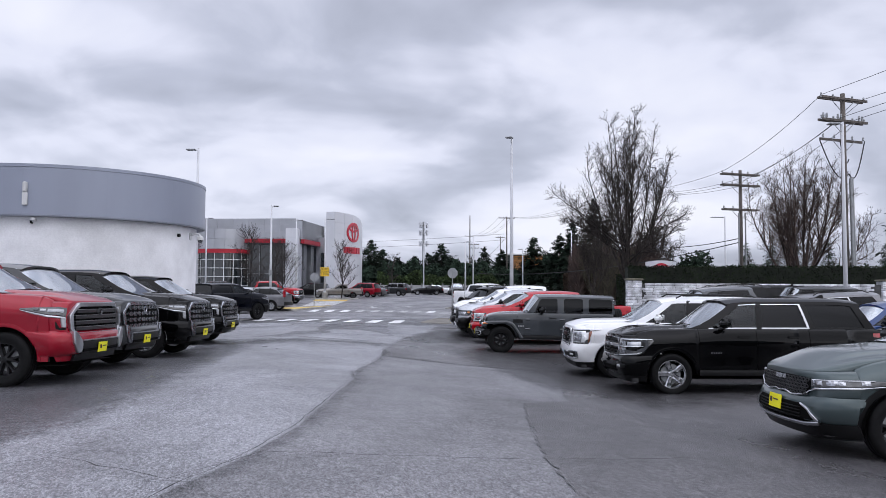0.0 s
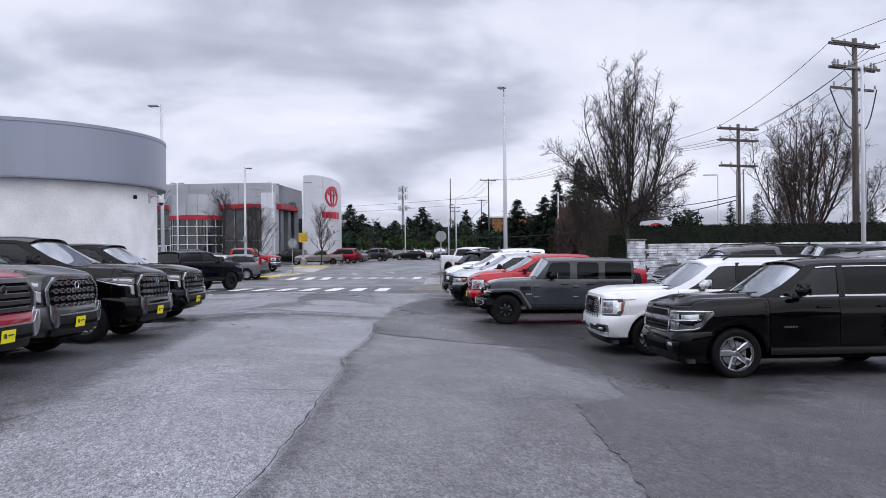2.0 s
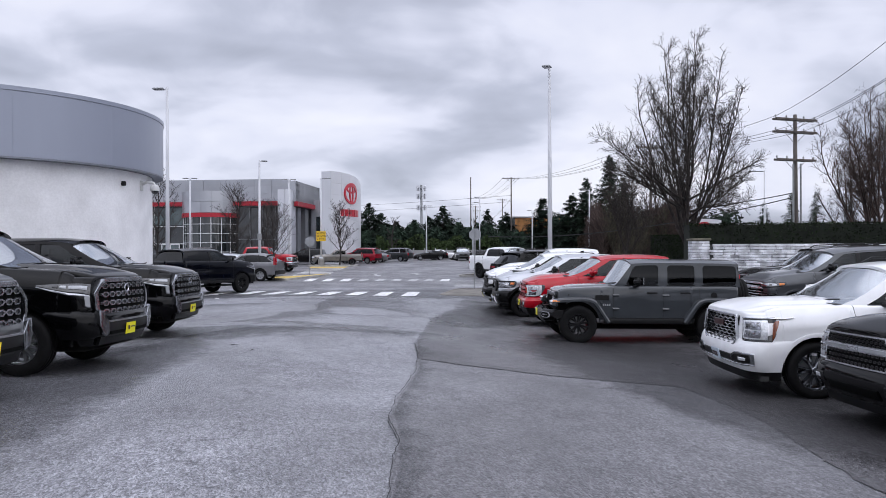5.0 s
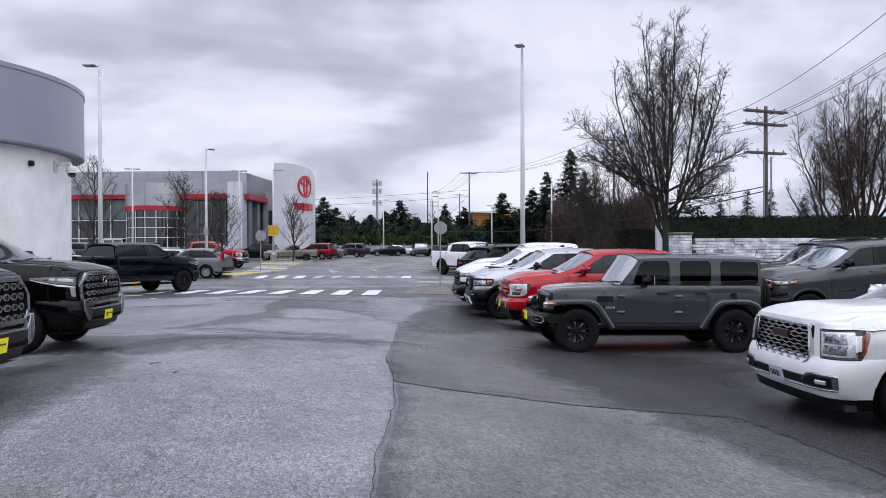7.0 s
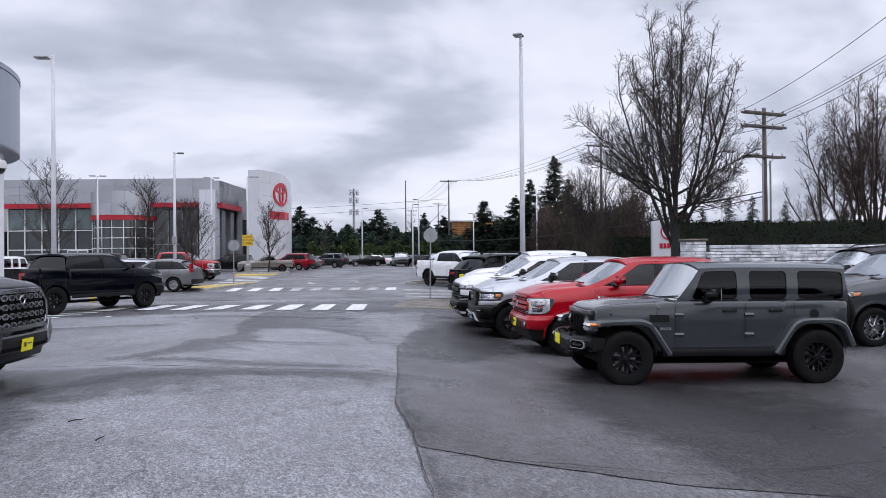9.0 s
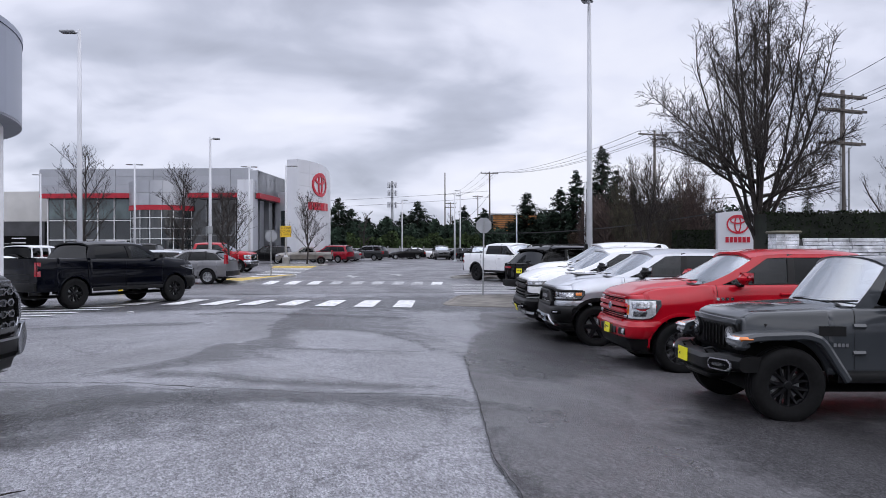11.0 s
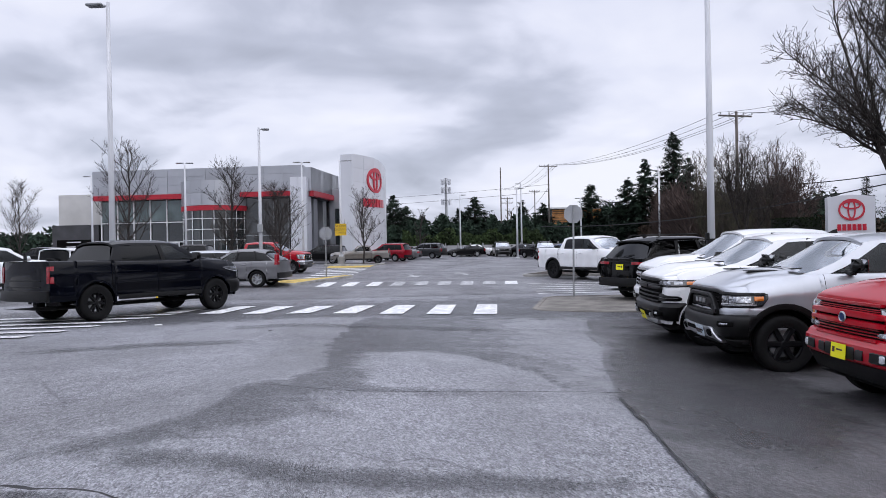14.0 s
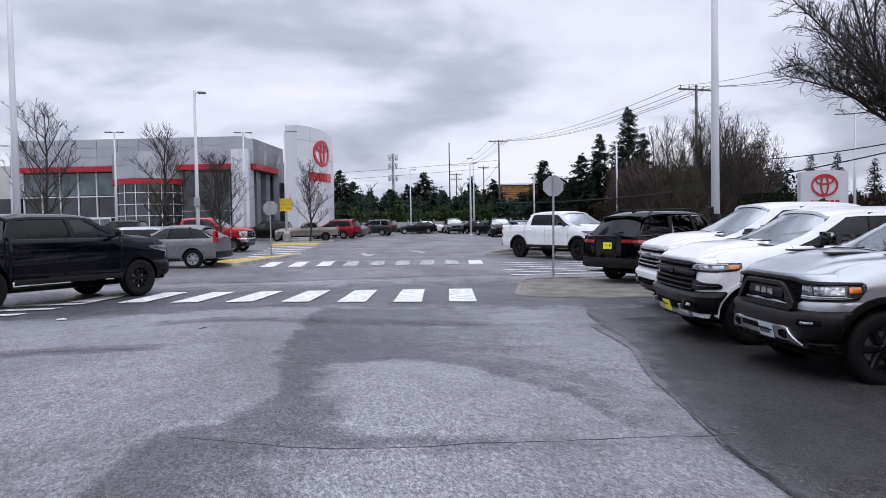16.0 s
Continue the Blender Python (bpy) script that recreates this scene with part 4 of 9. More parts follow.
        part("mirror_glass", box(mx - 0.112, mx - 0.105, min(s * (y0 + 0.13), s * (y0 + 0.32)), max(s * (y0 + 0.13), s * (y0 + 0.32)), mz - 0.07, mz + 0.10), CHROME, mo)
        for xd in S.get("handles", [dsp[1] + 0.16, dsp[2] + 0.22] if S["doors"] > 1 else [dsp[1] + 0.16]):
            z = shoulder(xd) - S.get("handle_z", 0.115)
            f = [[SP(xd + u, z + v, s, o) for v, o in ((-0.016, 0.012), (-0.006, 0.042), (0.012, 0.042), (0.02, 0.012))] for u in (-0.01, 0.02, 0.17, 0.20)]
            k = [[SP(xd + u, z + v, s, -0.002) for v in (-0.016, -0.006, 0.012, 0.02)] for u in (-0.01, 0.02, 0.17, 0.20)]
            part("door_handle", slab(f, k), S.get("handlem", paint), car)
    for b in S.get("badges", ()):  # plain bars where the maker's lettering stands
        bx, bz, n, w, h = b
        for s in (1, -1):
            for i in range(n):
                x = bx + (i - n / 2) * w * 1.5
                part("badge_bar", slab([[SP(x + u, bz + v, s, 0.008) for v in (0, h)] for u in (0, w)], [[SP(x + u, bz + v, s, 0.0) for v in (0, h)] for u in (0, w)]), CHROME, car)

    if S.get("hinges"):
        for s in (1, -1):
            for xd in (dsp[0], dsp[1]):
                for z in (0.76, 1.06):
                    f = [[SP(xd + u, z + v, s, o) for v, o in ((-0.03, 0.01), (0.0, 0.03), (0.03, 0.01))] for u in (-0.12, 0.0, 0.02)]
                    k = [[(p[0], p[1] - s * 0.03, p[2]) for p in r] for r in f]
                    part("door_hinge", slab(f, k), paint, car)
            f = [[SP(xr + 0.02 + 0.07 * rr * math.cos(a), 1.07 + 0.07 * rr * math.sin(a), s, 0.014) for rr in (0.01, 1)] for a in np.linspace(0, 2 * math.pi, 17)]
            part("fuel_cap", grid(f), BLACK, car)
            part("side_vent", slab([[SP(dsp[0] + 0.10 + u, 1.0 + v, s, 0.008) for v in (-0.05, 0.06)] for u in (0, 0.3)], [[SP(dsp[0] + 0.10 + u, 1.0 + v, s, -0.01) for v in (-0.05, 0.06)] for u in (0, 0.3)]), BLACK, car)
            for i in range(4):
                part("badge_bar", slab([[SP(dsp[0] + 0.07 + 0.045 * i + u, 0.83 + v, s, 0.008) for v in (0, 0.04)] for u in (0, 0.03)], [[SP(dsp[0] + 0.07 + 0.045 * i + u, 0.83 + v, s, 0) for v in (0, 0.04)] for u in (0, 0.03)]), SATIN, car)
    if S.get("round_glass"):
        rr = S["round_glass"]
        for s in (1, -1):
            for b0, b1, t0, t1, gl in wins:
                for top in (0, 1):
                    for back in (0, 1):
                        xa = (t1 if back else t0) if top else (b1 if back else b0)
                        sx = 1 if back else -1
                        va = v1 if top else v0
                        vz = rr / max(0.2, roof_z(xa) - 0.085 - shoulder(xa) - 0.03) * (-1 if top else 1)
                        arc = [(1 - math.cos(a), 1 - math.sin(a)) for a in np.linspace(0, math.pi / 2, 6)]
                        f = [[GP(xa + sx * rr * 0.02, va - vz * 0.05, s, 0.003)] + [GP(xa + sx * rr * u, va + vz * w, s, 0.003) for u, w in [(p, q)]] for p, q in arc]
                        k = [[(p[0], p[1] - s * 0.018, p[2]) for p in r] for r in f]
                        part("window_corner", slab(f, k), paint, car)

    # cabin
    seat = join(box(-0.10, 0.06, -0.25, 0.25, -0.35, 0.22, 0.05), box(-0.09, 0.01, -0.13, 0.13, 0.24, 0.42, 0.04))
    zb = shoulder(xh) + 0.02
    for sx, ys in ((xh - 0.50, (-0.38, 0.38)), (xh - 1.35, (-0.40, 0.40))):
        for sy in ys:
            if sx > (cab_end if S["bed"] else xg) + 0.25:
                part("seat", shift(seat, sx, sy, zb), SEATM, car)
    part("dashboard", box(xc - 0.55, xc - 0.10, -yb * 0.9, yb * 0.9, zc0 - 0.2, zc0 - 0.005, 0.06), CABIN, car)
    st_ = lathe([(0.175, -0.013), (0.19, 0.0), (0.175, 0.013), (0.16, 0.0), (0.175, -0.013)], 20, "z")
    c, q = math.cos(1.15), math.sin(1.15)
    part("steering_wheel", ([(x * c + z * q + xc - 0.68, y + 0.38, -x * q + z * c + zb + 0.10) for x, y, z in st_[0]], st_[1]), CABIN, car)
    for xa in (xf, xr):
        for s in (1, -1):
            wheel(car, xa, s, W / 2 - S["tw"] / 2 + S.get("poke", -0.015), S)
    return car


# ---- front ends ----
def lamp(A, pts, body=None, cells=(), strip=None, amber=None, rim=None):
    """A headlight round the corner: outline (s, low, high) on the unrolled front, with its bezel, cells, light strip and amber end."""
    body = body or LENSD
    if rim:
        A["ribbon"]("lamp_surround", [(p[0], p[1] - 0.018, p[2] + 0.012) for p in pts], -0.01, 0.012, rim)
    houses = A["ribbon"]("headlight", pts, -0.01, 0.018, body)
    ks = [p[0] for p in pts]
    at = lambda s: (np.interp(s, ks, [p[1] for p in pts]), np.interp(s, ks, [p[2] for p in pts]))

    def inset(nm, s0, s1, v0, v1, mat, o=0.025):
        P = []
        for s in np.linspace(s0, s1, 5):
            lo, hi = at(s)
            P.append((s, lo + (hi - lo) * v0, lo + (hi - lo) * v1))
        A["ribbon"](nm, P, 0.012, o, mat, soft=0.003)

    w = ks[-1] - ks[0]
    for a, b, v0, v1, mat in cells:
        inset("lamp_reflector", ks[0] + w * a, ks[0] + w * b, v0, v1, mat)
    if strip:
        inset("lamp_strip", ks[0] + w * strip[0], ks[0] + w * strip[1], strip[2], strip[3], LAMPW, 0.027)
    if amber:
        inset("side_marker", ks[0] + w * amber[0], ks[0] + w * amber[1], amber[2], amber[3], AMBER, 0.027)
    return houses


def bars(A, yw, z0, z1, n, mat, th=0.02, o=0.03, back=True, bmat=None):
    if back:
        A["band"]("grille", A["ysr"](-yw, yw, 11), [z0] * 11, [z1] * 11, 0.0, 0.012, bmat or DARKGAP)
    for i in range(n):
        z = z0 + (z1 - z0) * (i + 0.5) / n
        A["band"]("grille_bar", A["ysr"](-yw, yw, 11), [z - th / 2] * 11, [z + th / 2] * 11, 0.012, o, mat)


def studs(A, yw, z0, z1, rows, cols, mat, w=0.035, h=0.018, o=0.03, stagger=True, hollow=False):
    """Rows of small raised links that make up a mesh grille; hollow ones are rings with a dark eye."""
    geo = ([], [])
    for i in range(rows):
        z = z0 + (z1 - z0) * (i + 0.5) / rows
        for j in range(cols + 1):
            y = -yw + 2 * yw * (j + (0.5 if stagger and i % 2 else 0.0)) / cols
            if abs(y) > yw:
                continue
            pts = [(-w, 0), (-w * 0.5, h), (w * 0.5, h), (w, 0), (w * 0.5, -h), (-w * 0.5, -h)]
            f = [A["FP"](y + a, z + b, o) for a, b in pts] + [A["FP"](y + a, z + b, 0.008) for a, b in pts]
            sides = [(k, (k + 1) % 6, (k + 1) % 6 + 6, k + 6) for k in range(6)]
            if hollow:
                f += [A["FP"](y + a * 0.66, z + b * 0.6, o) for a, b in pts] + [A["FP"](y + a * 0.66, z + b * 0.6, 0.008) for a, b in pts]
                geo = join(geo, (f, sides + [(k, k + 12, (k + 1) % 6 + 12, (k + 1) % 6) for k in range(6)] + [(k + 12, k + 18, (k + 1) % 6 + 18, (k + 1) % 6 + 12) for k in range(6)]))
            else:
                geo = join(geo, (f, [tuple(range(6))] + sides))
    return tagged(part("grille_mesh", geo, mat, A["car"]), kind="stuff")


def emblem(A, z, r, mat, y=0.0, o=0.045, fill=None):
    """A plain ring, or oval badge, where the maker's emblem sits."""
    pts = []
    for k in range(20):
        a = 2 * math.pi * k / 20
        for rr, q in ((r, o), (r * 0.78, o + 0.01), (r * 0.62, o)):
            pts.append(A["FP"](y + rr * math.cos(a) * 1.3, z + rr * math.sin(a), q))
    F = [(k * 3 + j, ((k + 1) % 20) * 3 + j, ((k + 1) % 20) * 3 + j + 1, k * 3 + j + 1) for k in range(20) for j in range(2)]
    em = part("emblem", (pts, F), mat, A["car"])
    if fill:
        V = [A["FP"](y + r * 0.7 * math.cos(a) * 1.3, z + r * 0.7 * math.sin(a), o + 0.004) for a in np.linspace(0, 2 * math.pi, 20, endpoint=False)]
        part("emblem_field", (V, [tuple(range(20))]), fill, em)


def front_studded(A):
    S, h, b, zt, rb, paint = A["S"], A["ye"], A["band"], A["zt"], A["ribbon"], A["paint"]
    sur = S.get("surround", CHROME)
    # tall eight-sided grille inside a thick surround
    ys = [-0.76, -0.70, -0.60, -0.3, 0, 0.3, 0.60, 0.70, 0.76]
    lo = [0.86, 0.78, 0.74, 0.73, 0.73, 0.73, 0.74, 0.78, 0.86]
    hi = [zt - 0.16, zt - 0.06, zt - 0.02, zt - 0.01, zt - 0.01, zt - 0.01, zt - 0.02, zt - 0.06, zt - 0.16]
    b("grille", ys, lo, hi, 0.0, 0.016, DARKGAP)
    pitch = (zt - 0.78) / 4
    if S.get("grille") == "bars":
        for i in range(5):
            z = 0.755 + (zt - 0.80) * i / 5
            w = 0.71 - 0.05 * (i == 4)
            b("grille_bar", A["ysr"](-w, w), [z] * 9, [z + 0.052] * 9, 0.016, 0.046, GUNBAR)
            b("grille_edge", A["ysr"](-w, w), [z + 0.050] * 9, [z + 0.058] * 9, 0.016, 0.052, SATIN)
    else:
        for i in range(4):
            z = 0.765 + pitch * i
            w = 0.70 - 0.05 * (i == 3)
            b("grille_bar", A["ysr"](-w, w), [z + pitch * 0.30] * 9, [z + pitch * 0.62] * 9, 0.016, 0.040, GUNBAR)
            b("grille_edge", A["ysr"](-w, w), [z + pitch * 0.60] * 9, [z + pitch * 0.65] * 9, 0.016, 0.046, S.get("meshm", CHROME))
        studs(A, 0.60, 0.765, 0.765 + pitch * 4 - 0.01, 4, 7, S.get("meshm", DIMBAR), 0.086, 0.038, 0.056, stagger=False, hollow=True)
    rb("grille_surround", [(0.60, zt - 0.035, zt + 0.03), (0.68, zt - 0.075, zt + 0.015), (0.745, zt - 0.14, zt - 0.045), (0.81, zt - 0.22, zt - 0.13), (0.832, zt - 0.23, zt - 0.17)], 0.0, 0.058, sur)
    rb("grille_surround", [(0.765, 0.84, zt - 0.16), (0.80, 0.86, zt - 0.17), (0.832, 0.90, zt - 0.19)], 0.0, 0.058, sur)
    rb("grille_surround", [(0.68, 0.745, 0.775), (0.73, 0.765, 0.84), (0.785, 0.82, 0.93), (0.832, 0.88, 0.96)], 0.0, 0.054, sur)
    b("grille_surround", A["ysr"](-0.61, 0.61), [zt - 0.035] * 9, [zt + 0.03] * 9, 0.0, 0.060, sur)
    emblem(A, zt - 0.12, 0.062, CHROME if S.get("grille") != "bars" else GUNBAR, o=0.062)
    # lamps: a slim dark wedge over a bright hook that turns down at its inner end
    lamp(A, [(0.86, zt - 0.20, zt - 0.055), (h - 0.02, zt - 0.165, zt - 0.04), (h + 0.22, zt - 0.12, zt - 0.045), (h + 0.42, zt - 0.075, zt - 0.055)], LENSD,
         cells=((0.06, 0.22, 0.40, 0.80, DIMBAR), (0.27, 0.42, 0.40, 0.80, DIMBAR), (0.47, 0.60, 0.4, 0.8, GUNBAR)))
    rb("lamp_hook", [(0.86, zt - 0.235, zt - 0.20), (h, zt - 0.195, zt - 0.165), (h + 0.22, zt - 0.145, zt - 0.12), (h + 0.42, zt - 0.085, zt - 0.075)], -0.01, 0.022, SATIN)
    rb("lamp_hook", [(0.865, zt - 0.36, zt - 0.20), (0.885, zt - 0.36, zt - 0.195), (0.905, zt - 0.345, zt - 0.19)], -0.01, 0.022, SATIN)
    rb("lamp_recess", [(0.86, 0.86, zt - 0.37), (0.92, 0.86, zt - 0.35), (h * 0.985, 0.88, zt - 0.26)], -0.01, 0.006, BLACK)
    # bumper
    bm = S.get("bumper", BLACK)
    A["wrap"]("bumper", [(0.46, -0.02), (0.475, 0.035), (0.52, 0.062), (0.62, 0.072), (0.74, 0.070), (0.80, 0.055), (0.835, 0.02), (0.845, -0.015)], bm)
    rb("bumper_end", [(0.62, 0.60, 0.70), (0.67, 0.50, 0.745), (0.73, 0.50, 0.82), (0.78, 0.54, 0.845), (0.825, 0.66, 0.85)], 0.03, 0.100, sur if S.get("bump_ends", True) else bm)
    b("bumper_middle", A["ysr"](-0.62, 0.62), [0.485] * 9, [0.68] * 9, 0.05, 0.088, BLACK)
    b("air_intake", A["ysr"](-0.58, 0.58), [0.51] * 9, [0.555] * 9, 0.06, 0.094, DARKGAP)
    b("bumper_step", A["ysr"](-0.60, 0.60), [0.68] * 9, [0.70] * 9, 0.0, 0.104, SATIN)
    b("skid_plate", A["ysr"](-0.70, 0.70), [0.37] * 9, [0.48] * 9, 0.0, 0.045, BLACK)


def front_chrome_suv(A):
    S, h, b, zt, rb = A["S"], A["ye"], A["band"], A["zt"], A["ribbon"]
    for z0, z1 in ((zt - 0.14, zt - 0.02), (zt - 0.37, zt - 0.20)):
        b("grille", A["ysr"](-0.61, 0.61), [z0] * 9, [z1] * 9, 0.0, 0.012, DARKGAP)
        studs(A, 0.58, z0, z1, 3, 15, GUNBAR, 0.026, 0.016, 0.026, hollow=True)
        b("grille_surround", A["ysr"](-0.63, 0.63), [z1 - 0.010] * 9, [z1 + 0.012] * 9, 0.0, 0.038, CHROME)
        b("grille_surround", A["ysr"](-0.63, 0.63), [z0 - 0.012] * 9, [z0 + 0.010] * 9, 0.0, 0.038, CHROME)
        rb("grille_surround", [(0.60, z0, z1), (0.63, z0, z1)], 0.0, 0.038, CHROME)
    b("grille_crossbar", A["ysr"](-0.64, 0.64), [zt - 0.195] * 9, [zt - 0.148] * 9, 0.0, 0.046, SATIN)
    b("emblem", [-0.11, -0.06, 0.06, 0.11], [zt - 0.195] * 4, [zt - 0.150] * 4, 0.045, 0.06, CHROME)
    lamp(A, [(0.65, zt - 0.37, zt - 0.03), (h - 0.05, zt - 0.36, zt - 0.03), (h + 0.13, zt - 0.30, zt - 0.03), (h + 0.17, zt - 0.22, zt - 0.045), (h + 0.30, zt - 0.10, zt - 0.05)], LENSD,
         cells=((0.06, 0.36, 0.50, 0.82, DIMBAR), (0.06, 0.36, 0.10, 0.42, DIMBAR), (0.40, 0.62, 0.52, 0.80, DIMBAR)), strip=(0.02, 0.66, 0.02, 0.08), rim=BLACK)
    rb("lamp_brow", [(0.65, zt - 0.060, zt - 0.035), (h, zt - 0.056, zt - 0.035), (h + 0.28, zt - 0.058, zt - 0.045)], 0.0, 0.030, CHROME)
    rb("lamp_brow", [(0.65, zt - 0.20, zt - 0.175), (h, zt - 0.195, zt - 0.17), (h + 0.10, zt - 0.19, zt - 0.17)], 0.0, 0.030, CHROME)
    A["wrap"]("bumper", [(0.36, -0.01), (0.37, 0.02), (0.44, 0.045), (0.56, 0.055), (0.66, 0.050), (0.72, 0.030), (0.755, 0.004), (0.765, -0.012)], A["paint"])
    b("air_intake", A["ysr"](-0.5, 0.5), [0.43] * 9, [0.54] * 9, 0.04, 0.062, DARKGAP)
    rb("fog_recess", [(0.62, 0.49, 0.60), (0.78, 0.50, 0.60), (0.90, 0.52, 0.59)], 0.03, 0.060, BLACK)
    rb("fog_light", [(0.71, 0.525, 0.578), (0.81, 0.53, 0.578)], 0.05, 0.072, LAMPW)
    A["wrap"]("bumper_lip", [(0.25, -0.06), (0.26, -0.03), (0.32, 0.0), (0.375, 0.02), (0.385, 0.0)], BLACK)


def front_mesh_suv(A):
    S, h, b, zt, rb = A["S"], A["ye"], A["band"], A["zt"], A["ribbon"]
    z0, z1 = 0.70, zt - 0.01
    ys = [-0.585, -0.54, -0.46, -0.2, 0, 0.2, 0.46, 0.54, 0.585]
    lo = [z0 + 0.10, z0 + 0.045, z0 + 0.01, z0, z0, z0, z0 + 0.01, z0 + 0.045, z0 + 0.10]
    b("grille", ys, lo, [z1 - 0.01] * 9, 0.0, 0.014, DARKGAP)
    # wavy chrome rails, one above the other
    n = 10
    for i in range(n):
        zc = z0 + 0.035 + (z1 - z0 - 0.06) * i / (n - 1)
        w = 0.56 if i > 1 else 0.48 + 0.05 * i
        P = list(np.linspace(-w, w, 49))
        wave = [0.0085 * math.sin(y * 2 * math.pi / 0.17 + (math.pi if i % 2 else 0)) for y in P]
        b("grille_bar", P, [zc + v - 0.0105 for v in wave], [zc + v + 0.0105 for v in wave], 0.012, 0.042, CHROME)
    rb("grille_surround", [(0.0, z1 - 0.022, z1 + 0.010), (0.55, z1 - 0.022, z1 + 0.010), (0.61, z1 - 0.04, z1 + 0.004)], 0.0, 0.048, CHROME)
    rb("grille_surround", [(0.0, z0 - 0.022, z0 + 0.004), (0.44, z0 - 0.018, z0 + 0.010), (0.54, z0 + 0.015, z0 + 0.055), (0.585, z0 + 0.06, z0 + 0.12), (0.61, z0 + 0.11, z0 + 0.16)], 0.0, 0.048, CHROME)
    rb("grille_surround", [(0.58, z0 + 0.11, z1), (0.61, z0 + 0.13, z1)], 0.0, 0.048, CHROME)
    zm = (z0 + z1) / 2 + 0.08
    b("emblem", A["ysr"](-0.17, 0.17, 5), [zm - 0.045] * 5, [zm + 0.045] * 5, 0.04, 0.058, surface("emblem_red", (0.030, 0.007, 0.009), 0.3, vary=0.05))
    # square lamp with a bright rim, an amber hook and a long chrome brow over the fender
    lamp(A, [(0.735, 0.81, zt - 0.045), (h - 0.04, 0.81, zt - 0.035), (h + 0.06, 0.81, zt - 0.03), (h + 0.10, 0.90, zt - 0.03)], LENSD,
         cells=((0.08, 0.70, 0.08, 0.92, LAMPW), (0.14, 0.64, 0.13, 0.47, LENS), (0.14, 0.64, 0.53, 0.86, LENS), (0.22, 0.40, 0.58, 0.80, LENSD), (0.22, 0.40, 0.2, 0.4, LENSD)), rim=BLACK)
    rb("side_marker", [(h + 0.055, 0.82, zt - 0.12), (h + 0.075, 0.86, zt - 0.085), (h + 0.095, 0.96, zt - 0.065), (h + 0.13, zt - 0.10, zt - 0.06)], 0.0, 0.028, AMBERD)
    rb("lamp_brow", [(0.74, zt - 0.045, zt - 0.030), (h, zt - 0.035, zt - 0.018), (h + 0.18, zt - 0.045, zt - 0.022), (h + 0.34, zt - 0.025, zt - 0.008)], 0.0, 0.026, CHROME)
    A["wrap"]("bumper", [(0.37, -0.01), (0.38, 0.02), (0.45, 0.045), (0.60, 0.055), (0.72, 0.048), (0.79, 0.022), (0.815, 0.0), (0.825, -0.012)], A["paint"])
    b("bumper_slot", A["ysr"](-h * 0.60, h * 0.60), [0.49] * 9, [0.585] * 9, 0.04, 0.064, BLACK)
    rb("fog_surround", [(0.52, 0.475, 0.575), (0.60, 0.465, 0.63), (0.70, 0.465, 0.645), (0.90, 0.475, 0.64), (0.925, 0.49, 0.63)], 0.03, 0.066, DIMBAR)
    rb("fog_recess", [(0.57, 0.50, 0.57), (0.63, 0.49, 0.61), (0.72, 0.49, 0.625), (0.89, 0.50, 0.62)], 0.05, 0.072, BLACK)
    rb("fog_light", [(0.76, 0.525, 0.575), (0.86, 0.53, 0.575)], 0.06, 0.078, LAMPW)
    rb("bumper_trim", [(0.0, 0.462, 0.482), (0.60, 0.452, 0.474), (0.92, 0.462, 0.484)], 0.03, 0.070, CHROME)
    A["wrap"]("bumper_lip", [(0.25, -0.06), (0.26, -0.03), (0.32, 0.0), (0.375, 0.02), (0.385, 0.0)], BLACK)


def sweep(path, section, s):
    """Sweeps a section of (y, out) pairs along points (x, z), the outward side to the left of travel."""
    rows = []
    for i, p in enumerate(path):
        a, b = path[max(0, i - 1)], path[min(len(path) - 1, i + 1)]
        dx, dz = b[0] - a[0], b[1] - a[1]
        l = math.hypot(dx, dz)
        nx_, nz_ = dz / l, -dx / l
        rows.append([(p[0] + nx_ * o, s * y, p[1] + nz_ * o) for y, o in section])
    return grid([r + [r[0]] for r in rows])


def smooth_path(pts, n=4):
    """Rounds the corners of a run of (x, z) points."""
    out = [pts[0]]
    for a, b, c in zip(pts, pts[1:], pts[2:]):
        p, q = [b[i] + (a[i] - b[i]) * 0.30 for i in (0, 1)], [b[i] + (c[i] - b[i]) * 0.30 for i in (0, 1)]
        for k in range(n + 1):
            t = k / n
            out.append(tuple(p[i] * (1 - t) ** 2 + b[i] * 2 * t * (1 - t) + q[i] * t * t for i in (0, 1)))
    return out + [pts[-1]]


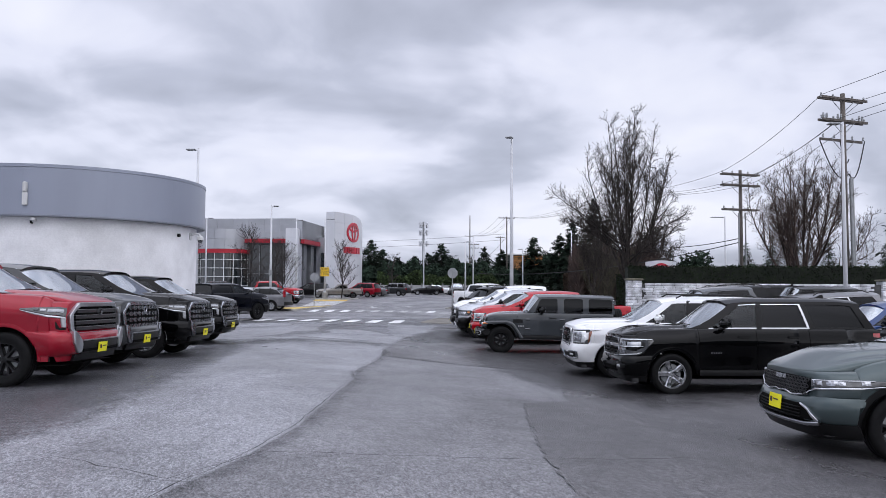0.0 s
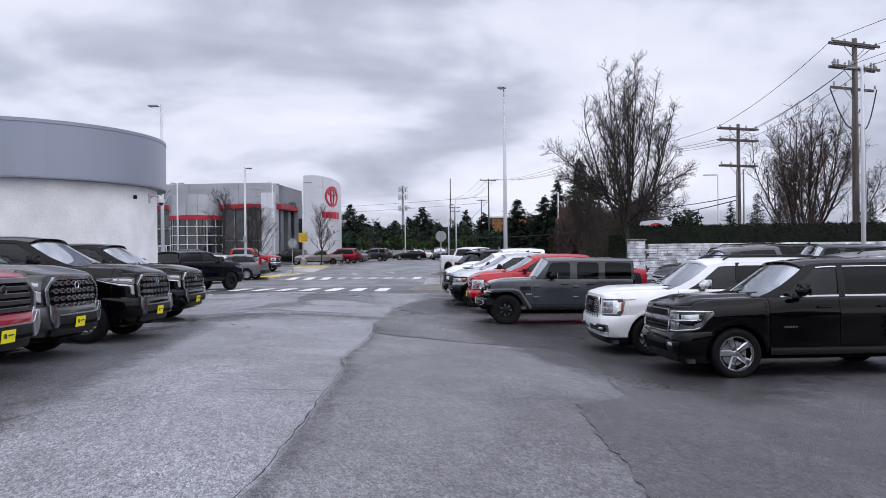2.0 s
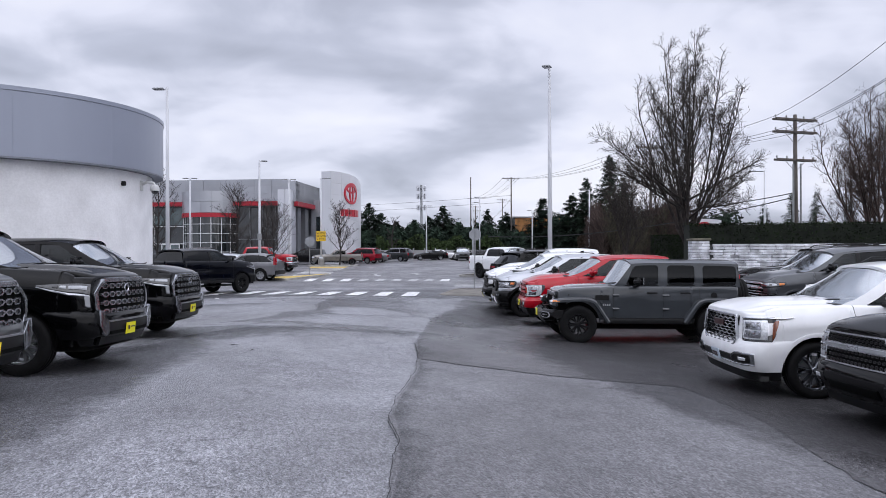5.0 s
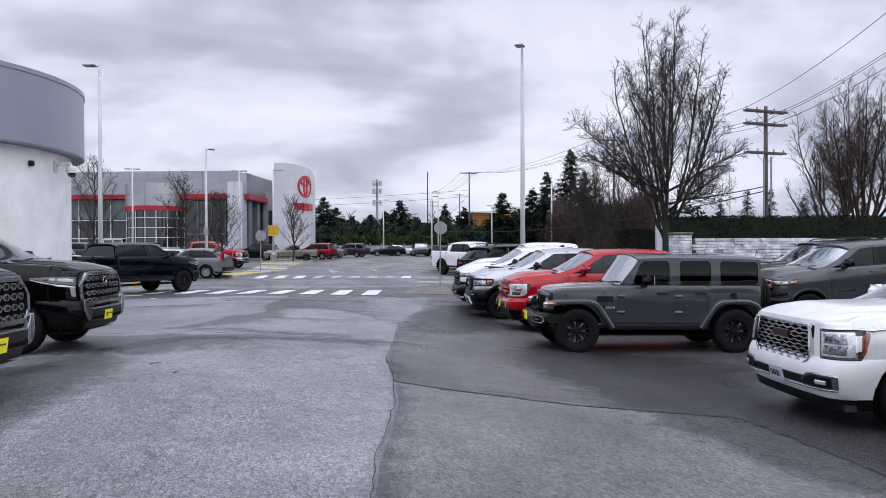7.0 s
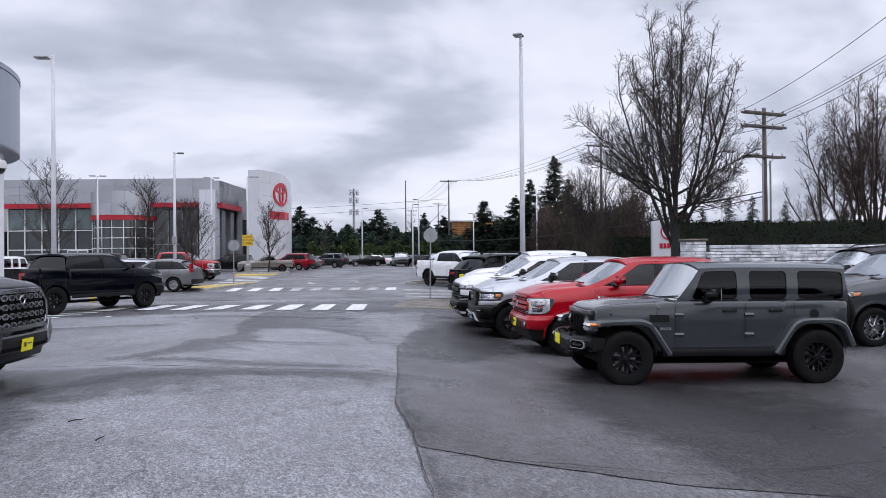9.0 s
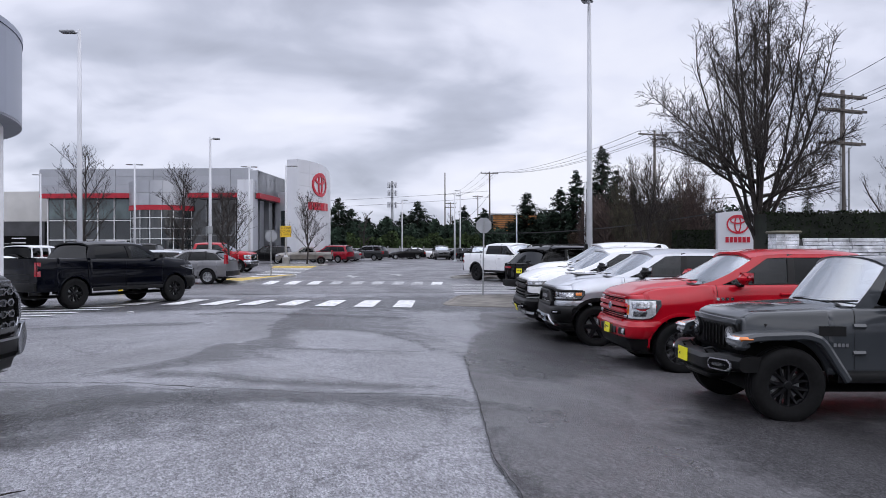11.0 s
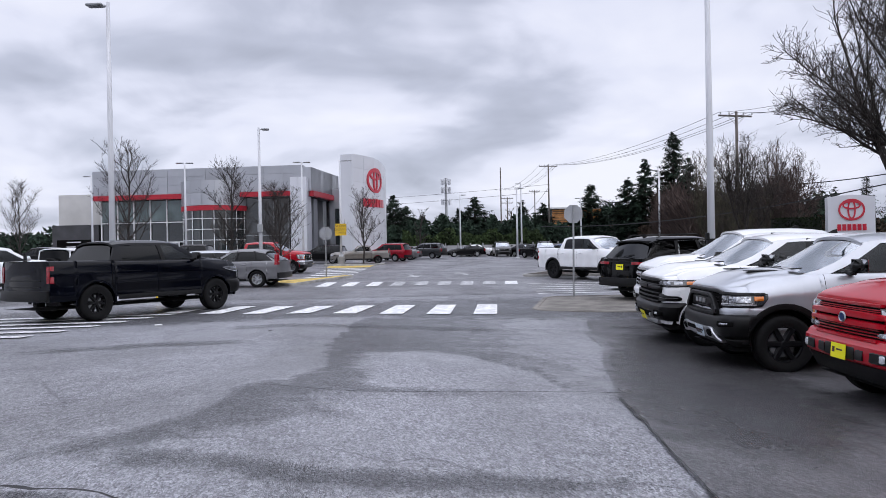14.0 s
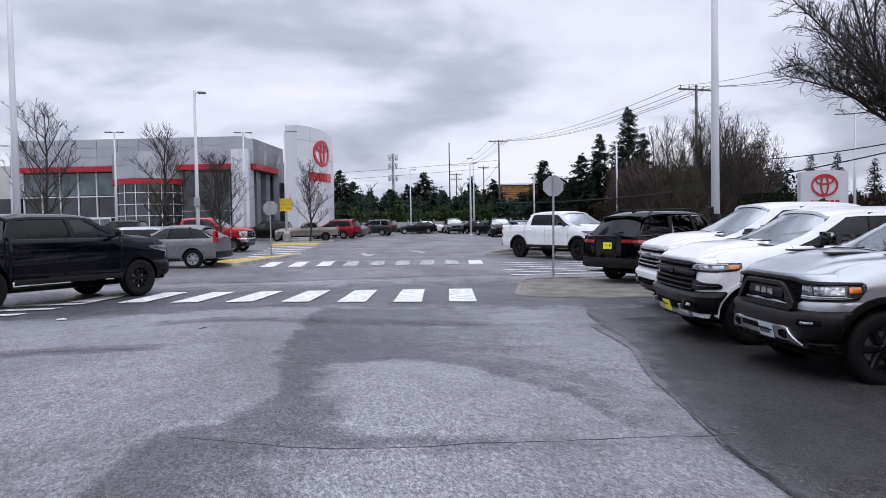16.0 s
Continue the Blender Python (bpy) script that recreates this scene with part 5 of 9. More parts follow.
def front_off_roader(A):
    S, b, zt, car, xf, paint = A["S"], A["band"], A["zt"], A["car"], A["xf"], A["paint"]
    xr = xf - S["wb"]
    b("grille_panel", A["ysr"](-0.60, 0.60), [0.72] * 9, [zt - 0.02] * 9, 0.0, 0.04, BLACK)
    b("grille_brow", A["ysr"](-0.60, 0.60), [zt - 0.045] * 9, [zt + 0.02] * 9, 0.0, 0.055, paint)
    for i in range(7):
        y = -0.285 + 0.095 * i
        b("grille_slot", [y - 0.030, y, y + 0.030], [0.77, 0.76, 0.77], [zt - 0.075, zt - 0.065, zt - 0.075], 0.03, 0.044, DARKGAP)
        b("slot_rim", [y + 0.030, y + 0.040], [0.77] * 2, [zt - 0.075] * 2, 0.03, 0.054, BLACK)
    for s in (1, -1):
        for rr, o0, o1, mt, nm in ((0.122, 0.03, 0.058, BLACK, "lamp_surround"), (0.098, 0.05, 0.066, LENSD, "headlight"), (0.060, 0.06, 0.072, LENS, "lamp_reflector"), (0.025, 0.07, 0.076, LAMPW, "lamp_strip")):
            V = []
            for k in range(24):
                a = 2 * math.pi * k / 24
                V += [A["FP"](s * 0.475 + rr * math.cos(a), zt - 0.165 + rr * math.sin(a), o0), A["FP"](s * 0.475 + rr * math.cos(a), zt - 0.165 + rr * math.sin(a), o1)]
            part(nm, (V, [(2 * k, 2 * ((k + 1) % 24), 2 * ((k + 1) % 24) + 1, 2 * k + 1) for k in range(24)] + [tuple(range(1, 48, 2))]), mt, car)
        part("bonnet_latch", shift(box(-0.05, 0.05, -0.025, 0.025, -0.05, 0.06, 0.02), xf + 0.16, s * 0.685, zt - 0.06), BLACK, car)
        # wide flares standing clear of the body: flat over the wheel, slanting down behind it
        sec = [(0.64, 0.0), (0.86, 0.004), (0.915, -0.010), (0.938, -0.040), (0.938, -0.085), (0.920, -0.098), (0.64, -0.060)]
        front = smooth_path([(xf - 0.70, 0.50), (xf - 0.40, 0.955), (xf - 0.20, 1.02), (xf + 0.36, 1.00), (xf + 0.56, 0.955), (xf + 0.60, 0.86)])
        rear = smooth_path([(xr - 0.60, 0.60), (xr - 0.46, 0.93), (xr - 0.26, 1.02), (xr + 0.24, 1.02), (xr + 0.42, 0.95), (xr + 0.72, 0.50)])
        for path in (front[::-1], rear[::-1]):
            part("wheel_arch", sweep(path, sec, s), paint, car, smooth=False)
        for xa, xb, yo in ((xf - 0.60, xf + 0.42, 0.70), (xr - 0.55, xr + 0.62, 0.72)):
            part("inner_fender", box(xa, xb, min(s * 0.60, s * yo), max(s * 0.60, s * yo), 0.55, 0.97), DARKGAP, car)
        part("turn_signal", box(xf + 0.40, xf + 0.595, min(s * 0.70, s * 0.944), max(s * 0.70, s * 0.944), 0.895, 0.950, 0.03), AMBER, car)
        part("running_light", box(xf + 0.50, xf + 0.615, min(s * 0.66, s * 0.935), max(s * 0.66, s * 0.935), 0.888, 0.945, 0.03), LAMPW, car)
        part("flare_end", box(xf + 0.44, xf + 0.60, min(s * 0.66, s * 0.93), max(s * 0.66, s * 0.93), 0.80, 0.89, 0.035), paint, car)
    # steel bumper with winged ends and framed fog lamps
    x0 = A["xF"]
    rows = []
    for y in np.linspace(-0.92, 0.92, 25):
        u = abs(y) / 0.92
        xb = x0 + 0.30 - 0.20 * max(0.0, (u - 0.45) / 0.55) ** 1.7
        lo, hi = 0.50 + 0.06 * ease(0.5, 0.9, u), 0.70 + 0.03 * ease(0.4, 0.6, u)
        rows.append([(xb - 0.20, y, lo), (xb - 0.05, y, lo), (xb, y, lo + 0.04), (xb + 0.005, y, hi - 0.05), (xb - 0.03, y, hi - 0.008), (xb - 0.06, y, hi), (xb - 0.24, y, hi)])
    g = grid([r + [r[0]] for r in rows])
    part("bumper", (g[0], g[1] + [tuple(range(7)), tuple(range(len(g[0]) - 8, len(g[0]) - 1))]), BLACK, car)
    part("skid_plate", shift(box(-0.05, 0.22, -0.40, 0.40, 0.40, 0.52, 0.05), x0), BLACK, car)
    for s in (1, -1):
        def BP(y, z, o):
            u = abs(y) / 0.92
            return (x0 + 0.305 - 0.20 * max(0.0, (u - 0.45) / 0.55) ** 1.7 + o, s * y, z)
        for nm, i, o, mt in (("fog_trim", 0.0, 0.012, CHROME), ("fog_recess", 0.016, 0.018, DARKGAP), ("fog_light", 0.050, 0.022, LENSD)):
            ys = np.linspace(0.54 + i, 0.84 - i, 9)
            ins = [max(0.0, 0.035 - min(y - 0.54 - i, 0.84 - i - y)) for y in ys]
            f = [[BP(y, z, o) for z in (0.555 + i * 0.9 + n, 0.685 - i * 0.9 - n)] for y, n in zip(ys, ins)]
            part(nm, slab(f, [[(p[0] - 0.03, p[1], p[2]) for p in r] for r in f]), mt, car)
        part("tow_hook", tube([(x0 + 0.22, s * 0.34, 0.70), (x0 + 0.26, s * 0.34, 0.745), (x0 + 0.16, s * 0.34, 0.76), (x0 + 0.10, s * 0.34, 0.70)], 0.016, 6), BLACK, car)


def front_bar_truck(A):
    S, h, b, zt, rb = A["S"], A["ye"], A["band"], A["zt"], A["ribbon"]
    bar = CHROME if S.get("grille") == "chrome" else A["paint"]
    z0, z1 = 0.83, zt - 0.005
    H = z1 - z0
    b("grille", A["ysr"](-0.66, 0.66), [z0] * 9, [z1] * 9, 0.0, 0.012, DARKGAP)
    for v, t in ((0.93, 0.030), (0.845, 0.012), (0.79, 0.010), (0.255, 0.010), (0.16, 0.012), (0.07, 0.012)):
        b("grille_bar", A["ysr"](-0.62, 0.62), [z0 + H * v] * 9, [z0 + H * v + t] * 9, 0.01, 0.030, bar)
    for v0, v1 in ((0.555, 0.765), (0.305, 0.500)):
        rb("grille_bar", [(0.0, z0 + H * v0, z0 + H * v1), (0.52, z0 + H * v0, z0 + H * v1), (0.74, z0 + H * (v0 + 0.02), z0 + H * (v1 - 0.02))], 0.0, 0.062, bar, soft=0.02)
    b("grille_surround", A["ysr"](-0.66, 0.66), [z1 - 0.015] * 9, [z1 + 0.015] * 9, 0.0, 0.045, bar)
    b("grille_surround", A["ysr"](-0.62, 0.62), [z0 - 0.03] * 9, [z0 + 0.005] * 9, 0.0, 0.055, bar)
    emblem(A, z0 + H * 0.535, 0.060, SATIN, o=0.066, fill=PAINTS["blue"])
    lamp(A, [(0.635, zt - 0.13, zt - 0.03), (0.70, zt - 0.135, zt - 0.028), (0.735, zt - 0.34, zt - 0.025), (h, zt - 0.335, zt - 0.02), (h + 0.13, zt - 0.32, zt - 0.02), (h + 0.24, zt - 0.12, zt - 0.03)], LENSD,
         cells=((0.28, 0.86, 0.06, 0.94, LAMPW), (0.46, 0.62, 0.16, 0.44, LENS), (0.42, 0.68, 0.56, 0.86, LENS), (0.04, 0.28, 0.2, 0.8, LAMPW)), amber=(0.20, 0.32, 0.22, 0.72))
    rb("lamp_foot", [(0.60, zt - 0.335, zt - 0.285), (0.74, zt - 0.34, zt - 0.27)], 0.0, 0.026, LENS)
    A["wrap"]("bumper", [(0.545, -0.02), (0.55, 0.03), (0.58, 0.062), (0.68, 0.075), (0.745, 0.078), (0.765, 0.055), (0.80, 0.045), (0.825, 0.02), (0.835, -0.012)], bar)
    b("plate_recess", A["ysr"](-0.30, 0.30), [0.585] * 9, [0.72] * 9, 0.05, 0.082, BLACK)
    rb("bumper_slot", [(0.32, 0.60, 0.70), (0.36, 0.595, 0.705), (0.46, 0.60, 0.705)], 0.05, 0.083, BLACK)
    rb("fog_recess", [(0.58, 0.605, 0.705), (0.62, 0.60, 0.71), (0.84, 0.605, 0.71)], 0.05, 0.083, BLACK)
    rb("fog_light", [(0.75, 0.620, 0.695), (0.79, 0.615, 0.70), (0.825, 0.63, 0.69)], 0.07, 0.092, LAMPW)
    A["wrap"]("bumper_lip", [(0.36, -0.03), (0.37, 0.0), (0.46, 0.03), (0.55, 0.045), (0.56, 0.0)], BLACK)


def front_hoop_truck(A):
    S, h, b, zt, rb, PT = A["S"], A["ye"], A["band"], A["zt"], A["ribbon"], A["PT"]
    # black field with a heavy hoop round the maker's bar
    ys = [-0.70, -0.62, -0.4, 0, 0.4, 0.62, 0.70]
    b("grille", ys, [0.92, 0.84, 0.82, 0.82, 0.82, 0.84, 0.92], [zt - 0.03, zt - 0.01] + [zt] * 3 + [zt - 0.01, zt - 0.03], 0.0, 0.02, DARKGAP)
    for i in range(5):
        z = 0.85 + 0.05 * i
        b("grille_bar", A["ysr"](-0.62, 0.62), [z] * 9, [z + 0.012] * 9, 0.012, 0.028, BLACK)
    rb("grille_hoop", [(0.0, zt - 0.105, zt - 0.045), (0.36, zt - 0.105, zt - 0.045), (0.44, zt - 0.13, zt - 0.055), (0.50, zt - 0.24, zt - 0.10), (0.58, 0.83, zt - 0.19), (0.65, 0.82, 0.90)], 0.0, 0.085, BLACK, soft=0.02)
    rb("grille_hoop", [(0.0, 0.80, 0.85), (0.60, 0.80, 0.85)], 0.0, 0.080, BLACK, soft=0.02)
    b("badge_plate", A["ysr"](-0.40, 0.40), [zt - 0.24] * 9, [zt - 0.12] * 9, 0.01, 0.050, BLACK)
    for i in range(3):
        y = -0.15 + 0.15 * i
        b("emblem", [y - 0.055, y, y + 0.055], [zt - 0.215] * 3, [zt - 0.145] * 3, 0.05, 0.062, SATIN)
    # black brow right across, lamps below it, painted cheek, black bumper
    rb("lamp_brow", [(0.0, zt - 0.035, zt + 0.012), (0.60, zt - 0.035, zt + 0.012), (0.72, zt - 0.06, zt - 0.01), (h, zt - 0.055, zt - 0.022), (h + 0.20, zt - 0.05, zt - 0.025)], 0.0, 0.040, BLACK)
    lamp(A, [(0.68, zt - 0.22, zt - 0.055), (h - 0.02, zt - 0.215, zt - 0.05), (h + 0.17, zt - 0.205, zt - 0.05), (h + 0.24, zt - 0.10, zt - 0.05)], LENSD,
         cells=((0.06, 0.30, 0.30, 0.85, LENS), (0.33, 0.58, 0.30, 0.85, LENS), (0.02, 0.72, 0.03, 0.14, DIMBAR)), strip=(0.02, 0.62, 0.18, 0.26), amber=(0.66, 0.88, 0.45, 0.85), rim=BLACK)
    A["wrap"]("cheek", [(0.80, -0.01), (0.81, 0.012), (0.86, 0.022), (0.90, 0.016), (0.925, -0.008)], A["paint"], fade=0.9)
    A["wrap"]("bumper", [(0.48, -0.02), (0.485, 0.03), (0.53, 0.070), (0.66, 0.085), (0.76, 0.080), (0.80, 0.060), (0.825, 0.02), (0.83, -0.012)], BLACK)
    rb("fog_recess", [(0.74, 0.66, 0.73), (0.80, 0.65, 0.735), (0.93, 0.67, 0.73)], 0.05, 0.090, DARKGAP)
    rb("fog_light", [(0.80, 0.68, 0.712), (0.89, 0.685, 0.712)], 0.06, 0.097, LENS)
    rb("skid_plate", [(0.0, 0.47, 0.62), (0.40, 0.47, 0.62), (0.50, 0.46, 0.63), (0.62, 0.47, 0.625), (0.72, 0.44, 0.54), (0.82, 0.42, 0.455)], 0.03, 0.115, SATIN, soft=0.02)
    rb("tow_recess", [(0.49, 0.505, 0.575), (0.53, 0.49, 0.59), (0.585, 0.49, 0.59), (0.625, 0.51, 0.57)], 0.08, 0.120, DARKGAP)
    b("skid_grid", A["ysr"](-0.36, 0.36), [0.54] * 9, [0.60] * 9, 0.08, 0.119, DARKGAP)
    A["wrap"]("bumper_lip", [(0.38, -0.04), (0.39, 0.0), (0.46, 0.03), (0.50, 0.0)], BLACK)


def front_wide_truck(A):
    S, h, b, zt, rb = A["S"], A["ye"], A["band"], A["zt"], A["ribbon"]
    gm = S.get("meshm", BLACK)
    z0 = 0.76
    b("grille", A["ysr"](-0.74, 0.74), [z0] * 9, [zt - 0.015] * 9, 0.0, 0.014, DARKGAP)
    for i in range(6):
        z = z0 + 0.02 + (zt - z0 - 0.07) * i / 5
        rb("grille_bar", [(0.0, z, z + 0.026), (0.50, z, z + 0.026), (0.72, z + 0.006, z + 0.026)], 0.01, 0.046, gm)
    rb("grille_crossbar", [(0.0, zt - 0.185, zt - 0.115), (0.60, zt - 0.175, zt - 0.120), (0.78, zt - 0.165, zt - 0.13)], 0.02, 0.062, gm)
    b("emblem", [-0.13, -0.06, 0.06, 0.13], [zt - 0.178, zt - 0.188, zt - 0.188, zt - 0.178], [zt - 0.122, zt - 0.112, zt - 0.112, zt - 0.122], 0.06, 0.078, BLACK if gm is BLACK else CHROME)
    rb("lamp_brow", [(0.0, zt - 0.03, zt + 0.010), (0.64, zt - 0.03, zt + 0.008), (0.76, zt - 0.03, zt - 0.008)], 0.0, 0.046, gm)
    lamp(A, [(0.66, zt - 0.115, zt - 0.03), (h, zt - 0.115, zt - 0.02), (h + 0.26, zt - 0.10, zt - 0.015), (h + 0.32, zt - 0.05, zt - 0.015)], LENSD,
         cells=((0.06, 0.24, 0.2, 0.85, LENS), (0.27, 0.45, 0.2, 0.85, LENS), (0.48, 0.60, 0.25, 0.8, DIMBAR)), strip=(0.03, 0.70, 0.88, 0.97), amber=(0.70, 0.92, 0.2, 0.8), rim=BLACK)
    rb("lamp_vent", [(0.70, 0.80, 0.95), (0.80, 0.80, 0.93), (h, 0.82, 0.90), (h + 0.06, 0.83, 0.87)], 0.0, 0.034, BLACK)
    rb("lamp_vent", [(0.74, 0.865, 0.872), (h, 0.862, 0.869)], 0.03, 0.040, SATIN)
    bm = S.get("bumper", BLACK)
    A["wrap"]("bumper", [(0.46, -0.02), (0.465, 0.03), (0.50, 0.062), (0.62, 0.078), (0.71, 0.076), (0.745, 0.05), (0.775, 0.02), (0.785, -0.012)], bm)
    b("bumper_slot", A["ysr"](-0.46, 0.46), [0.50] * 9, [0.60] * 9, 0.05, 0.086, DARKGAP)
    rb("fog_recess", [(0.62, 0.53, 0.64), (0.78, 0.53, 0.65), (0.90, 0.56, 0.63)], 0.05, 0.086, DARKGAP)
    rb("fog_light", [(0.70, 0.565, 0.61), (0.80, 0.57, 0.61)], 0.06, 0.094, LAMPW)
    rb("tow_hook", [(0.50, 0.50, 0.57), (0.54, 0.49, 0.58), (0.58, 0.50, 0.57)], 0.07, 0.12, SATIN)
    b("skid_plate", A["ysr"](-0.62, 0.62), [0.38] * 9, [0.47] * 9, -0.02, 0.05, SATIN if bm is BLACK else BLACK)


def front_crossover(A):
    S, h, b, zt, rb = A["S"], A["ye"], A["band"], A["zt"], A["ribbon"]
    # slim grille and lamps in one band, notched in the middle of its lower edge
    rb("grille", [(0.0, zt - 0.22, zt - 0.02), (0.12, zt - 0.20, zt - 0.02), (0.30, zt - 0.23, zt - 0.02), (0.52, zt - 0.20, zt - 0.025), (0.58, zt - 0.13, zt - 0.03)], 0.0, 0.014, DARKGAP)
    studs(A, 0.53, zt - 0.215, zt - 0.03, 5, 17, GUNBAR, 0.032, 0.020, 0.024, hollow=True)
    rb("grille_surround", [(0.0, zt - 0.235, zt - 0.215), (0.12, zt - 0.215, zt - 0.195), (0.30, zt - 0.25, zt - 0.23), (0.52, zt - 0.225, zt - 0.20), (0.60, zt - 0.155, zt - 0.13), (h, zt - 0.115, zt - 0.098), (h + 0.34, zt - 0.085, zt - 0.072)], 0.0, 0.030, CHROME)
    for i in range(3):
        b("emblem", [-0.10 + 0.085 * i, -0.065 + 0.085 * i, -0.03 + 0.085 * i], [zt - 0.08] * 3, [zt - 0.03] * 3, 0.02, 0.036, CHROME)
    lamp(A, [(0.60, zt - 0.125, zt - 0.035), (h, zt - 0.095, zt - 0.02), (h + 0.32, zt - 0.07, zt - 0.03)], LENSD,
         cells=((0.06, 0.22, 0.25, 0.85, LENS), (0.27, 0.43, 0.25, 0.85, LENS), (0.48, 0.62, 0.25, 0.85, LENS)), strip=(0.04, 0.7, 0.88, 0.97))
    A["wrap"]("bumper", [(0.40, -0.01), (0.42, 0.02), (0.50, 0.035), (0.60, 0.040), (0.66, 0.022), (0.69, -0.004), (0.70, -0.012)], A["paint"])
    rb("air_intake", [(0.0, 0.42, 0.60), (0.48, 0.42, 0.60), (0.62, 0.43, 0.54), (0.68, 0.43, 0.47)], 0.02, 0.046, DARKGAP)
    for i in range(4):
        b("intake_bar", A["ysr"](-0.50, 0.50), [0.44 + 0.035 * i] * 9, [0.452 + 0.035 * i] * 9, 0.03, 0.056, BLACK)
    rb("intake_trim", [(0.50, 0.585, 0.605), (0.62, 0.53, 0.565), (0.70, 0.44, 0.49), (0.74, 0.40, 0.44)], 0.02, 0.060, SATIN)
    rb("skid_plate", [(0.0, 0.355, 0.395), (0.60, 0.36, 0.40), (0.74, 0.385, 0.425)], 0.0, 0.070, SATIN)
    A["wrap"]("bumper_lip", [(0.24, -0.03), (0.25, 0.0), (0.32, 0.03), (0.40, 0.035), (0.41, 0.0)], BLACK)


def front_plain(A):
    S, h, b, zt, rb = A["S"], A["ye"], A["band"], A["zt"], A["ribbon"]
    bars(A, 0.50, zt - 0.24, zt - 0.02, 4, S.get("meshm", BLACK), 0.018, 0.03)
    b("grille_surround", A["ysr"](-0.52, 0.52), [zt - 0.03] * 9, [zt] * 9, 0.0, 0.035, S.get("meshm", CHROME))
    emblem(A, zt - 0.12, 0.05, CHROME)
    lamp(A, [(0.56, zt - 0.17, zt - 0.03), (h, zt - 0.13, zt - 0.02), (h + 0.26, zt - 0.08, zt - 0.03)], LENSD, cells=((0.08, 0.35, 0.2, 0.85, LENS), (0.4, 0.62, 0.25, 0.85, LENS)))
    b("air_intake", A["ysr"](-0.56, 0.56), [S["fb"] + 0.10] * 9, [S["fb"] + 0.24] * 9, 0.0, 0.025, DARKGAP)
    b("bumper_lip", A["ysr"](-h * 0.93, h * 0.93), [S["fb"] + 0.01] * 9, [S["fb"] + 0.075] * 9, 0.0, 0.04, BLACK)


FRONTS = {"studded": front_studded, "chrome_suv": front_chrome_suv, "mesh_suv": front_mesh_suv, "off_roader": front_off_roader, "bar": front_bar_truck, "hoop": front_hoop_truck, "wide": front_wide_truck, "crossover": front_crossover, "plain": front_plain}

STUDDED_TRUCK = dict(tlw=0.92, tls=0.09, L=5.93, wb=3.70, fo=0.97, W=2.03, R=0.415, tw=0.27, rim=0.255, sill=0.56, fb=0.38, rb=0.52, nose=1.35, belt=1.39, beltr=1.40, rail=1.42, roof=2.03, hdrop=0.07, hroll=0.30,
              xcowl=1.62, xhead=0.74, xroof=-1.26, xglass=-1.42, rh=0.73, front="studded", bed=True, arch=0.50, bow=0.07, taper=0.04, lean=0.04, crown=0.035, bulge=0.035, corner=0.20, cfrac=0.15,
              wins=[(1.26, 0.20, 0.50, 0.13, GLASS), (0.08, -1.12, 0.02, -1.06, GLASSD)], plate_z=0.56, plate_o=0.105, plate_y=-0.12, step=0.06, tl=(0.95, 1.34), handle_z=0.16)
BIGSUV = dict(L=5.18, wb=2.95, fo=0.98, W=2.04, R=0.40, tw=0.28, rim=0.275, spokes=5, wstyle="five", rimmat=CHROME, sill=0.45, fb=0.385, rb=0.42, nose=1.24, belt=1.25, beltr=1.25, roof=1.90, hdrop=0.09, hroll=0.45,
              xcowl=1.02, xhead=0.28, xroof=-2.35, xglass=-2.55, rh=0.70, arch=0.475, bow=0.07, taper=0.035, rtaper=0.05, corner=0.2, cfrac=0.2, bulge=0.02,
              wins=[(0.70, -0.22, 0.06, -0.28, GLASS), (-0.34, -1.22, -0.38, -1.12, GLASSD), (-1.36, -2.34, -1.26, -2.16, GLASSD)], step=0.06, tl=(0.85, 1.20), handle_z=0.13, rack=False, fin=True)
CHROME_SUV = {**BIGSUV, "front": "chrome_suv", "trim": CHROME, "plate": None, "handlem": PAINTS["black"], "badges": [(0.62, 0.80, 5, 0.03, 0.028)], "bow": 0.07, "nose": 1.24}
MESH_SUV = {**BIGSUV, "front": "mesh_suv", "plate": "w", "plate_z": 0.53, "plate_o": 0.078, "plate_y": 0.0, "spokes": 6, "wstyle": "split", "rimmat": DIMBAR, "mirror": "paint", "rack": True, "nose": 1.27, "hdrop": 0.08, "hroll": 0.40, "belt": 1.27}
OFF_ROADER = dict(round_glass=0.07, tzone=1.25, L=4.10, tl_side=False, spare=True, wb=3.008, fo=0.47, W=1.62, R=0.415, tw=0.27, rim=0.235, spokes=7, sill=0.52, fb=0.66, rb=0.55, nose=1.18, belt=1.23, beltr=1.24, roof=1.86, xcowl=0.64, xhead=0.30, xroof=-2.06,
            xglass=-2.10, rh=0.69, front="off_roader", arch=0.50, bow=0.03, taper=0.17, rtaper=0.02, tumble=0.35, lean=0.03, crown=0.035, bulge=0.015, hdrop=0.06, hroll=0.20, no_arch=True, corner=0.03, cfrac=0.04, wtop=0.90, hinges=True,
            rdropf=0.02, rdropr=0.02, wins=[(0.44, -0.28, 0.26, -0.28, GLASSD), (-0.48, -1.08, -0.48, -1.08, GLASSD), (-1.26, -2.00, -1.26, -2.00, GLASSD)],
            dark_pillars=False, plate_z=0.62, plate_o=0.365, plate_y=-0.20, step=0.10, tl=(0.95, 1.18), poke=0.11, handle_z=0.12, door_x=[0.72, -0.38, -1.17], mirror="black", handlem=BLACK)
